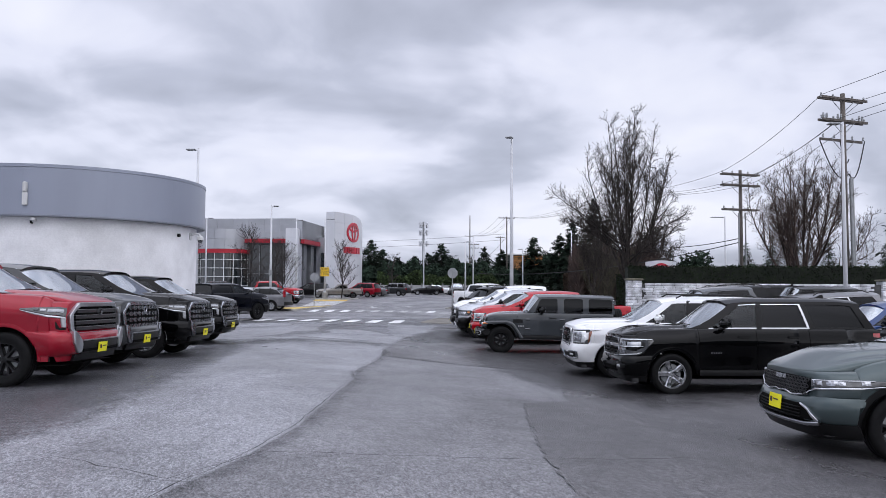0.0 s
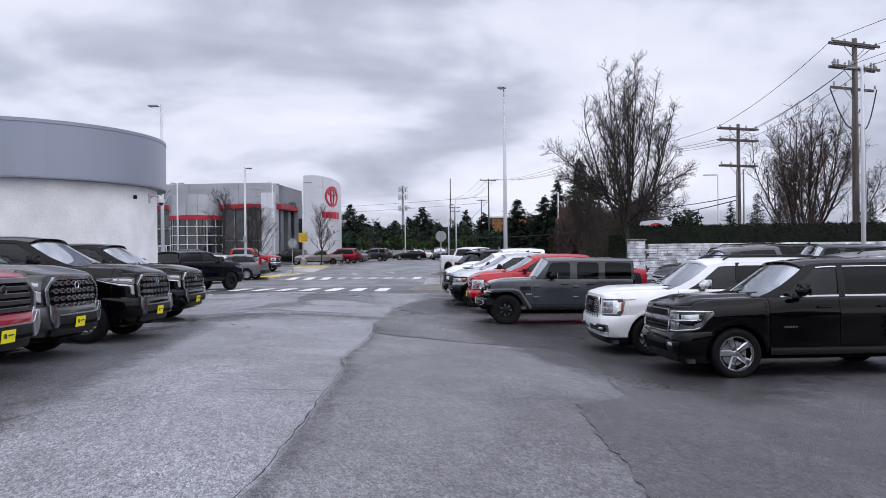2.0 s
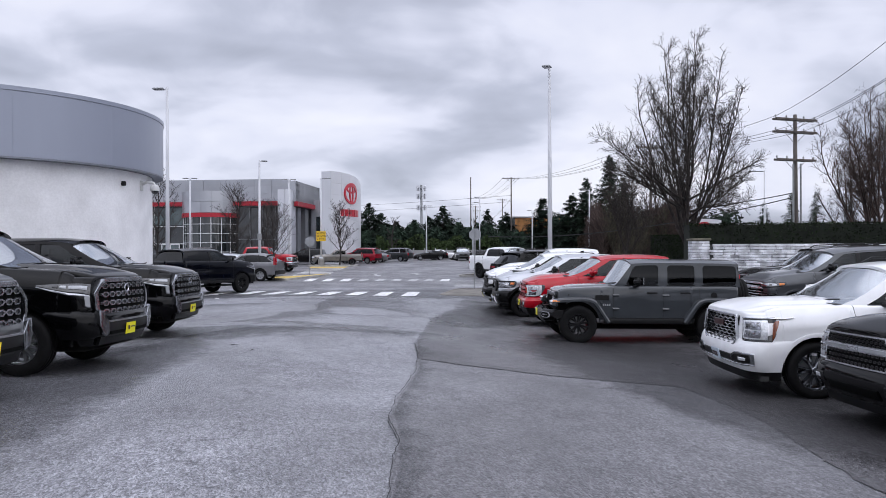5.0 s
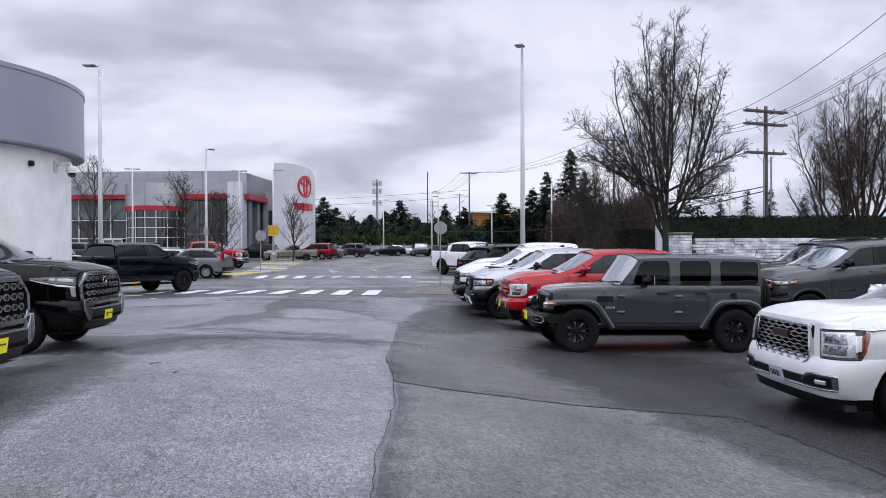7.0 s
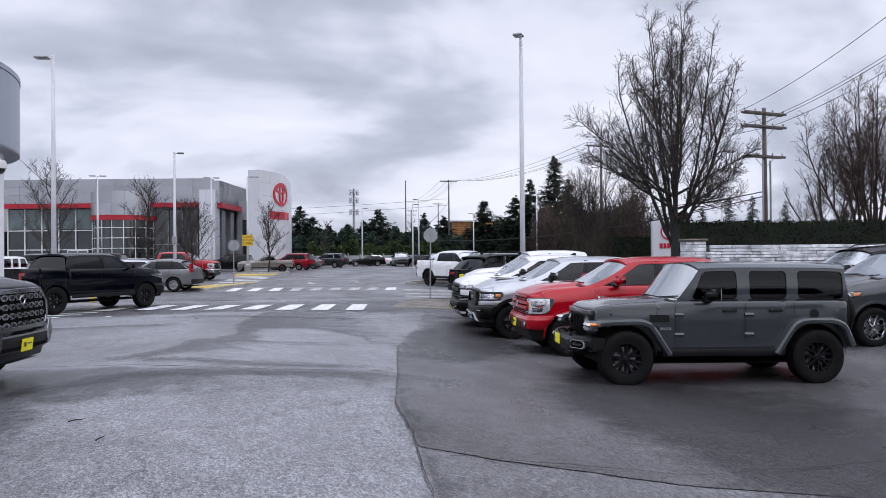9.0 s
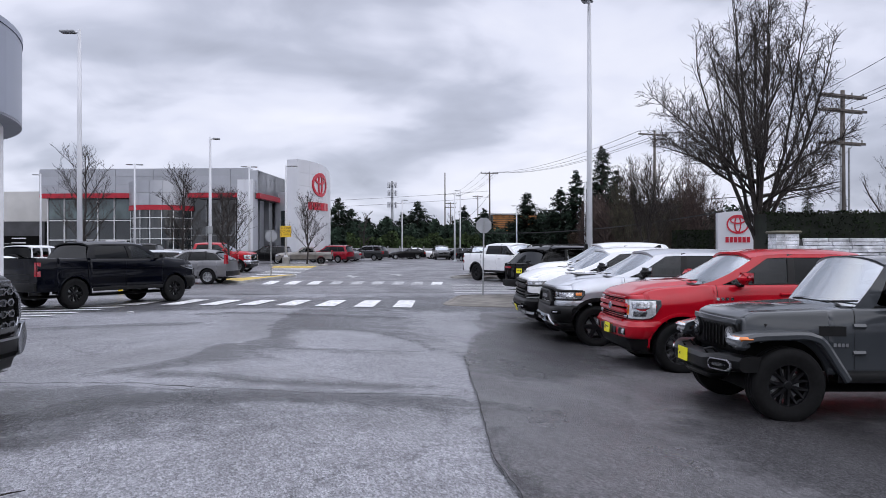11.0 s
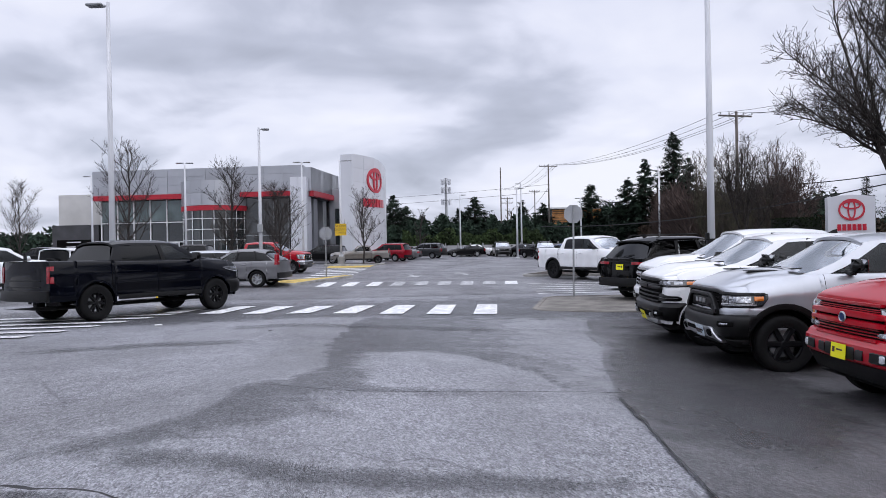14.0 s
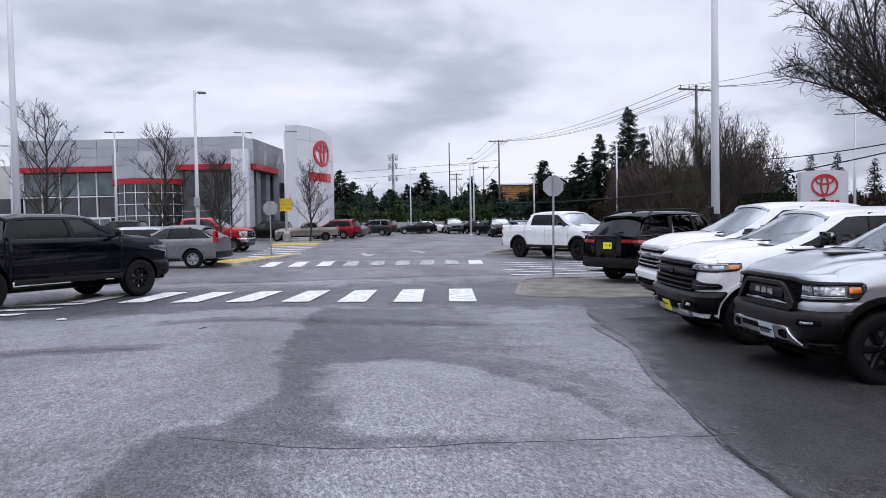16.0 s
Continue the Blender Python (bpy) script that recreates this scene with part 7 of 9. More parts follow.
def ring_wall(r0, r1, z0, z1, n=96, a0=0.0, a1=2 * math.pi):
    rows = []
    for i in range(n + 1):
        a = a0 + (a1 - a0) * i / n
        c, s = math.cos(a), math.sin(a)
        rows.append([(RB[0] + r * c, RB[1] + r * s, z) for r, z in ((r0, z0), (r1, z0), (r1, z1), (r0, z1), (r0, z0))])
    return grid(rows)


rb = thing("round_building", "round white stucco building with grey metal fascia band", "building", kind="structure")
part("wall", ring_wall(4.08, 4.38, 0.0, 4.62), STUCCO, rb, "white rough stucco wall", smooth=False)
NPAN = 12
for i in range(NPAN):
    a0, a1 = 2 * math.pi * i / NPAN, 2 * math.pi * (i + 1) / NPAN - 0.0006
    part("fascia_panel", ring_wall(4.59, 4.69, 4.29, 5.80, 8, a0, a1), FASCIA, rb, smooth=False)
part("fascia_cap", ring_wall(4.42, 4.705, 5.808, 5.91), FASCIA, rb, smooth=False)
part("soffit", ring_wall(4.36, 4.685, 4.25, 4.286), FASCIAD, rb)
part("fascia_backing", ring_wall(4.42, 4.585, 4.29, 5.806), FASCIAD, rb)
part("roof", ([(RB[0] + 4.5 * math.cos(2 * math.pi * i / 48), RB[1] + 4.5 * math.sin(2 * math.pi * i / 48), 5.73) for i in range(48)], [tuple(range(48))]), CONCRETE, rb)


def on_ring(deg, r, z):
    a = radians(deg)
    return Matrix.Translation((RB[0] + r * math.cos(a), RB[1] + r * math.sin(a), z)) @ Matrix.Rotation(a, 4, "Z")


FIXW = surface("fixture_white", (0.62, 0.62, 0.62), 0.4, vary=0.05)
sc = thing("wall_light", "pale grey two-tier wall light on the fascia", "wall light", on_ring(-89, 4.69, 4.96))
part("lamp_body", box(0, 0.10, -0.075, 0.075, -0.38, 0.05, 0.02), FIXW, sc)
part("lamp_head", box(0, 0.13, -0.06, 0.06, 0.05, 0.36, 0.02), FIXW, sc)
wc = thing("wall_camera", "small black and white security camera below the soffit", "security camera", on_ring(-87.5, 4.38, 4.06))
part("mount", tube([(0, 0, 0), (0.14, 0, 0.0), (0.16, 0, 0.06)], 0.03, 8), BLACK, wc)
part("camera_body", shift(box(-0.06, 0.16, -0.06, 0.06, -0.05, 0.05, 0.02), 0.14, 0.10, 0.10), FIXW, wc)
dc = thing("dome_camera", "white dome security camera on a wall arm", "security camera", on_ring(-8.5, 4.38, 3.90))
part("arm", tube([(0, 0, 0.05), (0.16, 0, 0.12), (0.34, 0, 0.10), (0.38, 0, 0.0)], [0.045, 0.04, 0.04, 0.05], 10), FIXW, dc)
part("wall_plate", box(0, 0.03, -0.09, 0.09, -0.12, 0.16, 0.012), FIXW, dc)
part("housing", shift(lathe([(0.02, 0.12), (0.09, 0.10), (0.125, 0.02), (0.12, -0.06)], 20, "z"), 0.38, 0, -0.06), FIXW, dc, smooth=True)
part("dome", shift(lathe([(0.10, -0.06), (0.085, -0.12), (0.05, -0.155), (0.0, -0.165)], 20, "z"), 0.38, 0, -0.06), LENSD, dc, smooth=True)
fx = thing("wall_box", "small dark fixture on the stucco wall", "fixture", on_ring(-21.5, 4.38, 3.90))
part("box", box(0, 0.10, -0.05, 0.05, -0.06, 0.06, 0.015), BLACK, fx)

# ---- dealership ----
PANEL = surface("aluminium_panel", (0.42, 0.43, 0.46), 0.35, 0.5, vary=0.04, scale=0.6, island=0.05)
PANELW = surface("white_panel", (0.66, 0.67, 0.71), 0.4, 0.1, vary=0.03, scale=0.4, island=0.03)
REDBAND = surface("red_band", (0.42, 0.012, 0.028), 0.4, vary=0.05)
STOREGLASS = surface("store_glass", (0.018, 0.024, 0.026), 0.06, 0.0, vary=0.3, scale=0.4, spec=1.0)
STOREGLASS2 = surface("store_glass_pale", (0.10, 0.14, 0.14), 0.07, 0.0, vary=0.3, scale=0.4, spec=1.0)
MULLION = surface("mullion_white", (0.72, 0.72, 0.73), 0.4, vary=0.04)
DARKWALL = surface("dark_wall", (0.05, 0.05, 0.054), 0.6, vary=0.2, scale=0.7)
BGZ = 0.5
FD, RD = Vector((-0.969, 0.247, 0)), Vector((0.247, 0.969, 0))
CORNER = Vector((-4.2, 95.2, 0))
dealer = thing("dealership", "grey metal-panelled car dealership with red bands and glass", "building", kind="structure")


def local(u, d, z):
    """A point u metres along the front, d metres behind it."""
    p = CORNER + FD * u + RD * d
    return (p.x, p.y, z)


def wbox(nm, u0, u1, d0, d1, z0, z1, mat, parent=None, lab=""):
    v, f = box(u0, u1, d0, d1, z0, z1)
    return part(nm, ([local(*p) for p in v], f), mat, parent or dealer, lab)


def panels(u0, u1, z0, z1, d, nu, nz, mat=None, axis="u", thick=0.06):
    """Cladding panels with open joints."""
    for i in range(nu):
        for k in range(nz):
            a, b = u0 + (u1 - u0) * i / nu, u0 + (u1 - u0) * (i + 1) / nu
            c, e = z0 + (z1 - z0) * k / nz, z0 + (z1 - z0) * (k + 1) / nz
            if axis == "u":
                wbox("cladding_panel", a + 0.02, b - 0.02, d - thick, d, c + 0.02, e - 0.02, mat or PANEL)
            else:
                wbox("cladding_panel", d - thick, d, a + 0.02, b - 0.02, c + 0.02, e - 0.02, mat or PANEL)


ZT = 10.6
wbox("core", 1.0, 23.2, 1.4, 16, 0.3, ZT - 0.2, DARKWALL)
# upper cladding, two stretches either side of the glass drum
wbox("parapet", 0.4, 23.5, 0.4, 1.3, 7.95, ZT - 0.05, PANEL)
panels(0.4, 23.4, 8.0, ZT, 0.4, 11, 3)
wbox("red_band", 0.6, 7.2, 0.25, 0.9, 7.45, 7.95, REDBAND)
wbox("red_band", 13.4, 23.4, 0.25, 0.9, 7.45, 7.95, REDBAND)
wbox("store_glazing", 0.9, 23.1, 1.25, 1.32, BGZ, 7.45, STOREGLASS)
wbox("store_glazing", 13.7, 23.0, 1.20, 1.245, 5.2, 7.35, STOREGLASS2)
for u in np.linspace(13.7, 23.0, 6):
    wbox("mullion", u - 0.05, u + 0.05, 1.05, 1.22, BGZ, 7.45, MULLION)
for z in (2.9, 5.0):
    wbox("mullion", 13.7, 23.0, 1.06, 1.2, z, z + 0.1, MULLION)
for u in (2.2, 3.8, 5.4):
    wbox("mullion", u - 0.04, u + 0.04, 1.05, 1.22, BGZ, 7.45, GALV)
wbox("mullion", 1.5, 6.9, 1.08, 1.2, 3.4, 3.5, GALV)
# corner pier and canopy
wbox("pier", -0.2, 1.5, -0.4, 1.2, 0.3, ZT - 1.4, PANELW)
panels(-0.2, 1.5, 0.5, ZT - 1.3, -0.4, 2, 7, PANELW)
# the return along the lane
wbox("canopy_wall", -0.5, 1.2, 0.2, 11.0, 7.9, ZT - 0.3, PANEL)
panels(0.2, 11.0, 7.9, ZT - 0.25, -0.44, 6, 3, axis="d")
wbox("red_band", -0.75, -0.3, 0.3, 11.0, 7.35, 7.9, REDBAND)
wbox("canopy_soffit", -0.3, 6, 0.3, 11.0, 7.3, 7.4, DARKWALL)
wbox("recess_wall", 3.6, 3.9, 1.3, 11, 0.3, 7.4, STOREGLASS)
for d in (4.0, 7.4, 10.6):
    wbox("pier", 0.2, 1.4, d - 0.7, d + 0.7, 0.3, 7.4, PANEL)
# glass drum
DR = CORNER + FD * 10.3 + RD * 1.6
drum = []


def arc(r, z0, z1, a0, a1, n, thick=0.05):
    base = math.atan2(-RD.y, -RD.x)
    rows = []
    for i in range(n + 1):
        a = base + radians(a0 + (a1 - a0) * i / n)
        c, s = math.cos(a), math.sin(a)
        rows.append([(DR.x + q * c, DR.y + q * s, z) for q, z in ((r - thick, z0), (r, z0), (r, z1), (r - thick, z1), (r - thick, z0))])
    return grid(rows)


part("drum_glazing", arc(3.30, BGZ, 6.1, -88, 88, 32), STOREGLASS, dealer, smooth=False)
for i in range(9):
    a = -80 + 20 * i
    part("mullion", arc(3.38, BGZ, 6.1, a - 0.8, a + 0.8, 1, 0.12), MULLION, dealer)
for z in (1.9, 3.0, 4.1, 5.2):
    part("mullion", arc(3.37, z, z + 0.07, -88, 88, 24, 0.1), MULLION, dealer)
part("red_band", arc(3.52, 6.05, 6.55, -90, 90, 30, 0.3), REDBAND, dealer)
for i in range(8):
    for k in range(2):
        part("cladding_panel", arc(3.46, 6.58 + 1.28 * k, 7.84 + 1.28 * k, -88 + 22 * i, -88.5 + 22 * (i + 1), 4, 0.2), PANEL, dealer)
# entrance door
wbox("entrance_door", 14.2, 16.4, 1.0, 1.15, BGZ, 2.9, STOREGLASS2)
for u in (14.2, 15.3, 16.4):
    wbox("door_frame", u - 0.06, u + 0.06, 0.95, 1.04, BGZ, 2.9, MULLION)
wbox("door_frame", 14.2, 16.4, 0.95, 1.04, 2.8, 2.95, MULLION)
# portal wall: tall curved white slab with emblem
portal = thing("sign_portal", "tall curved white panelled portal wall with red emblem", "sign wall", kind="structure")
P0, P1 = Vector((0.45, 91.0, 0)), Vector((4.1, 97.9, 0))
pu = (P1 - P0).normalized()
pn = Vector((pu.y, -pu.x, 0))
plen = (P1 - P0).length


def PW(u, z, off=0.0):
    """A point on the bowed face of the portal."""
    t = u / plen
    p = P0 + pu * u + pn * (0.9 * math.sin(t * math.pi) + off)
    return (p.x, p.y, z)


def ptop(u):
    return 11.1 - 1.0 * (u / plen) ** 2


for i in range(5):
    for k in range(8):
        u0, u1 = plen * i / 5 + 0.012, plen * (i + 1) / 5 - 0.012
        zz = [0.4 + (ptop(u) - 0.4) * q / 8 for u in (u0, u1) for q in (k, k + 1)]
        f = [[PW(u, 0.4 + (ptop(u) - 0.4) * (k + t) / 8 + (0.012 if t == 0 else -0.012)) for t in (0, 1)] for u in np.linspace(u0, u1, 4)]
        b = [[PW(u, 0.4 + (ptop(u) - 0.4) * (k + t) / 8, -0.3) for t in (0, 1)] for u in np.linspace(u0, u1, 4)]
        part("cladding_panel", slab(f, b), PANELW, portal)
part("portal_core", slab([[PW(u, z, -0.05) for z in (0.2, ptop(u) - 0.03)] for u in np.linspace(0, plen, 12)], [[PW(u, z, -1.2) for z in (0.2, ptop(u) - 0.03)] for u in np.linspace(0, plen, 12)]), PANELW, portal)
SIGNRED = surface("sign_red", (0.50, 0.008, 0.030), 0.35, vary=0.04, coat=0.5)


def ellipse_ring(P, cu, cz, a, b, w, o0, o1, n=40):
    rows_f = []
    for k in range(n + 1):
        t = 2 * math.pi * k / n
        c, s = math.cos(t), math.sin(t)
        rows_f.append([P(cu + (a - w) * c, cz + (b - w) * s, o0), P(cu + (a - w) * c, cz + (b - w) * s, o1), P(cu + a * c, cz + b * s, o1), P(cu + a * c, cz + b * s, o0)])
    return grid(rows_f)


def maker_emblem(P, cu, cz, k, parent, o=0.12, wide=1.45):
    """Plain red ovals in the place of the maker's emblem."""
    part("emblem_oval", ellipse_ring(P, cu, cz, wide * k, 1.0 * k, 0.20 * k, 0.02, o), SIGNRED, parent)
    part("emblem_oval", ellipse_ring(P, cu, cz + 0.02 * k, 0.32 * wide * k, 0.92 * k, 0.18 * k, 0.02, o * 0.9), SIGNRED, parent)
    part("emblem_oval", ellipse_ring(P, cu, cz + 0.42 * k, 0.69 * wide * k, 0.40 * k, 0.16 * k, 0.02, o * 0.95), SIGNRED, parent)


def letter_bars(P, cu, cz, n, w, h, gap, parent, o=0.1):
    """Plain red blocks in the place of the maker's lettering."""
    for i in range(n):
        u = cu + (i - (n - 1) / 2) * (w + gap)
        g = join(slab([[P(u - w / 2, cz - h / 2, o), P(u - w / 2, cz + h / 2, o)], [P(u + w / 2, cz - h / 2, o), P(u + w / 2, cz + h / 2, o)]],
                      [[P(u - w / 2, cz - h / 2, 0.02), P(u - w / 2, cz + h / 2, 0.02)], [P(u + w / 2, cz - h / 2, 0.02), P(u + w / 2, cz + h / 2, 0.02)]]))
        part("letter_block", g, SIGNRED, parent)


maker_emblem(PW, plen * 0.43, 8.70, 1.25, portal, wide=1.15)
letter_bars(PW, plen * 0.43, 6.42, 6, 0.52, 0.80, 0.16, portal)
wbox("link_wall", -3.9, -0.2, 8, 9.5, 0.3, ZT - 2.0, PANEL)
wbox("link_glazing", -3.9, -0.9, 7.8, 7.9, 0.3, 6.4, STOREGLASS)
# service wing to the west
wing = thing("service_wing", "low grey service building with white upper wall", "building", kind="structure")
wbox("upper_wall", 23.6, 29.2, 3, 16, 4.9, 8.4, surface("wing_white", (0.55, 0.54, 0.52), 0.7, vary=0.06, scale=0.5), wing)
wbox("lower_wall", 23.6, 29.0, 1.5, 2.9, 0.3, 5.0, DARKWALL, wing)
# flat panel before the wall; the bay's inner shade is its near-black colour
wbox("garage_shade_panel", 24.2, 28.4, 1.40, 1.46, 0.3, 3.4, DARKGAP, wing)
for z in (2.6, 3.1):
    wbox("light_strip", 25.6, 27.2, 1.3, 1.36, z, z + 0.1, MULLION, wing)

# hydrant behind the crossing
hy = thing("fire_hydrant", "small yellow fire hydrant beside the crossing", "hydrant", Matrix.Translation((-6.35, 44.6, gz(-6.35, 44.6))))
part("barrel", lathe([(0.13, 0.0), (0.13, 0.04), (0.085, 0.05), (0.085, 0.42), (0.12, 0.44), (0.12, 0.48), (0.09, 0.52), (0.04, 0.58), (0.0, 0.59)], 16, "z"), surface("hydrant_yellow", (0.80, 0.55, 0.02), 0.5, vary=0.12), hy)
for a in (0, 90, 180):
    part("outlet", shift(lathe([(0.0, 0.15), (0.05, 0.15), (0.05, 0.07), (0.06, 0.07)], 10), 0, 0, 0.34, radians(a)), MATS["hydrant_yellow"], hy)

# ---- lamp posts ----
def lamp_post(x, y, h, label="tall white lamp post with flat area head", arm=0.55, heading=180.0, r0=0.11, r1=0.06, base=0.0, heads=1):
    z = gz(x, y)
    lp = thing("lamp_post", label, "lamp post", Matrix.Translation((x, y, z)), "lot lamp posts")
    if base:
        part("footing", lathe([(0.32, 0.0), (0.32, base - 0.03), (0.29, base), (0.0, base)], 20, "z"), CONCRETE, lp)
    part("base_cover", shift(box(-0.19, 0.19, -0.19, 0.19, 0, 0.16, 0.03), 0, 0, base), POLEW, lp)
    part("post", tube([(0, 0, base), (0, 0, h * 0.5), (0, 0, h)], [r0, (r0 + r1) / 2, r1], 12), POLEW, lp, smooth=True)
    for k in range(heads):
        a = radians(heading + 180 * k)
        hd = part("arm", tube([(0, 0, h - 0.12), (math.cos(a) * 0.2, math.sin(a) * 0.2, h - 0.08)], 0.035, 8), POLEW, lp)
        g = box(0.15, 0.15 + arm, -0.17, 0.17, h - 0.13, h - 0.05, 0.025)
        part("lamp_head", shift(g, rz=a), GALV, hd)
        part("lamp_lens", shift(box(0.22, 0.10 + arm, -0.13, 0.13, h - 0.14, h - 0.128), rz=a), LENS, hd)
    return lp


lp = lamp_post(9.68, 37.3, 9.95, heading=235, arm=0.4)
part("clamp_band", shift(lathe([(0.115, 1.55), (0.125, 1.57), (0.125, 1.80), (0.115, 1.82)], 12, "z")), BLACK, lp)
part("clamp_box", box(-0.16, -0.07, -0.07, 0.07, 1.78, 1.98, 0.02), BLACK, lp)
lamp_post(-7.74, 44.41, 10.0, heading=170)
lp = lamp_post(-4.6, 59.0, 8.1, heading=5, arm=0.4)
part("junction_box", box(-0.14, 0.14, -0.24, -0.08, 2.5, 2.95, 0.02), GALV, lp)
lamp_post(-3.7, 80.9, 8.7, heads=2)
lamp_post(-0.6, 82.4, 9.0, heading=-15, arm=0.9, base=0.75)
lamp_post(-13.5, 83.0, 8.9, heads=2)
lamp_post(-22.6, 88.0, 8.3, heading=170)
lamp_post(24.9, 31.6, 9.9, heading=170)
lamp_post(13.6, 108.0, 7.6, heading=0, arm=0.6)
lamp_post(20.3, 104.0, 8.6, heading=180)
lamp_post(17.0, 92.0, 7.2, heading=0)
lamp_post(27.8, 82.1, 8.0, heading=180)
lamp_post(28.1, 105.7, 6.9, heading=180)
lamp_post(38.0, 66.0, 8.6, heading=170, arm=1.2)
lamp_post(3.4, 118.0, 7.0, heading=180)

# ---- signs ----
def text_mesh(body, size, depth):
    cu = bpy.data.curves.new("words", "FONT")
    cu.body, cu.size, cu.extrude, cu.align_x, cu.align_y = body, size, depth, "CENTER", "CENTER"
    cu.space_line = 0.92
    ob = bpy.data.objects.new("words", cu)
    scene.collection.objects.link(ob)
    me = bpy.data.meshes.new_from_object(ob.evaluated_get(bpy.context.evaluated_depsgraph_get()))
    bpy.data.objects.remove(ob)
    return me


def stop_sign(x, y, face, h, rr=0.38, lean=0.0):
    sg = thing("stop_sign", "octagonal traffic sign seen from its bare grey back", "traffic sign", Matrix.Translation((x, y, gz(x, y))) @ Matrix.Rotation(radians(face), 4, "Z") @ Matrix.Rotation(radians(lean), 4, "X"), "stop signs")
    V = [(0.012 * s, rr * math.cos(radians(22.5 + 45 * k)), h + rr * math.sin(radians(22.5 + 45 * k))) for s in (-0.5, 0.5) for k in range(8)]
    part("sign_plate", (V, [tuple(range(8)), tuple(range(15, 7, -1))] + [(k, (k + 1) % 8, (k + 1) % 8 + 8, k + 8) for k in range(8)]), surface("sign_back", (0.36, 0.37, 0.39), 0.4, 0.6, vary=0.06), sg)
    V = [(0.009, rr * 0.97 * math.cos(radians(22.5 + 45 * k)), h + rr * 0.97 * math.sin(radians(22.5 + 45 * k))) for k in range(8)]
    part("sign_face", (V, [tuple(range(8))]), SIGNRED, sg)
    part("post", box(-0.055, -0.010, -0.028, 0.028, -0.05, h + rr * 0.9, 0.006), GALV, sg)
    return sg


stop_sign(7.15, 41.5, 78, 2.66, 0.31, 0.8)
stop_sign(-1.14, 58.1, 75, 2.42, 0.37)
sl = thing("speed_sign", "yellow sign asking to slow down on a lamp post", "traffic sign", Matrix.Translation((-0.62, 82.2, gz(-0.6, 82) + 3.05)) @ Matrix.Rotation(radians(8), 4, "Z"))
part("sign_plate", box(-0.48, 0.48, -0.13, -0.115, -0.50, 0.50), surface("sign_yellow", (0.80, 0.52, 0.02), 0.45, vary=0.04), sl)
tx = new("sign_words", text_mesh("SLOW\nDOWN\n5 MPH", 0.33, 0.004))
tx.data.materials.append(INK)
tx.parent = sl
tx.matrix_basis = pose(0, -0.138, 0.0, 90, 0, 0)
# monument sign
ms = thing("monument_sign", "white monument sign with red emblem and blocks", "sign", Matrix.Translation((25.65, 53.7, 0.36)) @ Matrix.Rotation(radians(-16), 4, "Z") @ Matrix.Diagonal((0.71, 1, 0.90, 1)))
part("sign_slab", slab([[(x, -0.2, z) for z in (0.2, 4.08 + 0.12 * math.sin((x + 1.6) / 3.2 * math.pi))] for x in np.linspace(-1.6, 1.6, 13)], [[(x, 0.2, z) for z in (0.2, 4.08 + 0.12 * math.sin((x + 1.6) / 3.2 * math.pi))] for x in np.linspace(-1.6, 1.6, 13)]), PANELW, ms)
MP = lambda u, z, o=0.0: (u, -0.2 - o, z)
maker_emblem(MP, 0.0, 3.35, 0.62, ms, 0.05)
letter_bars(MP, 0.0, 2.35, 6, 0.26, 0.36, 0.08, ms, 0.04)

# ---- stone wall and hedge ----
WA, WD = Vector((15.7, 36.3, 0)), Vector((0.975, -0.222, 0))
WN = Vector((WD.y, -WD.x, 0))
STONE = surface("pale_ledge_stone", (0.74, 0.75, 0.79), 0.85, vary=0.22, scale=3, bump=0.5, bump_scale=14, island=0.32)
STONECAP = surface("mossy_cap", (0.17, 0.16, 0.12), 0.9, vary=0.3, scale=3, bump=0.4)
WTOP = 2.32


def WP(u, d, z):
    p = WA + WD * u + WN * d
    return (p.x, p.y, z)


wall = thing("stone_wall", "pale stacked ledge-stone wall with taller posts", "wall", kind="structure")
rw = random.Random(4)
cv, cf = box(0.0, 62.0, -0.16, 0.16, -0.3, WTOP - 0.05)
part("wall_core", ([WP(u, -d, z) for u, d, z in cv], cf), surface("wall_mortar", (0.10, 0.10, 0.10), 0.9, vary=0.2), wall)
PILLARS = [0.35, 13.2, 26.0, 39.0, 52.0]
for u in PILLARS:
    v, f = box(u - 0.33, u + 0.33, -0.30, 0.30, -0.3, WTOP + 0.12)
    part("post", ([WP(a, -d, z) for a, d, z in v], f), MATS["wall_mortar"], wall)
    z, geo = 0.2, ([], [])
    while z < WTOP + 0.05:
        hh = rw.uniform(0.10, 0.17)
        cut = rw.uniform(-0.15, 0.15)
        for a0, a1 in ((-0.37, cut - 0.006), (cut + 0.006, 0.37)):
            o = rw.uniform(0.0, 0.025)
            v, f = box(u + a0, u + a1, -0.34 - o, 0.34, z, min(z + hh - 0.012, WTOP + 0.12), 0.012)
            geo = join(geo, ([WP(a, -d, q) for a, d, q in v], f))
        z += hh
    tagged(part("post_stones", geo, STONE, wall), kind="stuff")
    v, f = box(u - 0.44, u + 0.44, -0.42, 0.42, WTOP + 0.12, WTOP + 0.22, 0.04)
    part("post_cap", ([WP(a, -d, z) for a, d, z in v], f), STONECAP, wall)

# ---- the row facing west ----
ROW = 171.4
fr = (math.cos(radians(ROW)), math.sin(radians(ROW)))


def by_nose(name, color, label, category, nose, heading, spec, group="parked cars"):
    """Parks a car by the middle of its nose."""
    S = {**BASE, **spec}
    a = radians(heading)
    d = S["wb"] / 2 + S["fo"]
    x, y = nose[0] - math.cos(a) * d, nose[1] - math.sin(a) * d
    return make_car(name, color, label, category, on_ground(x, y, heading, S["wb"]), spec, group)


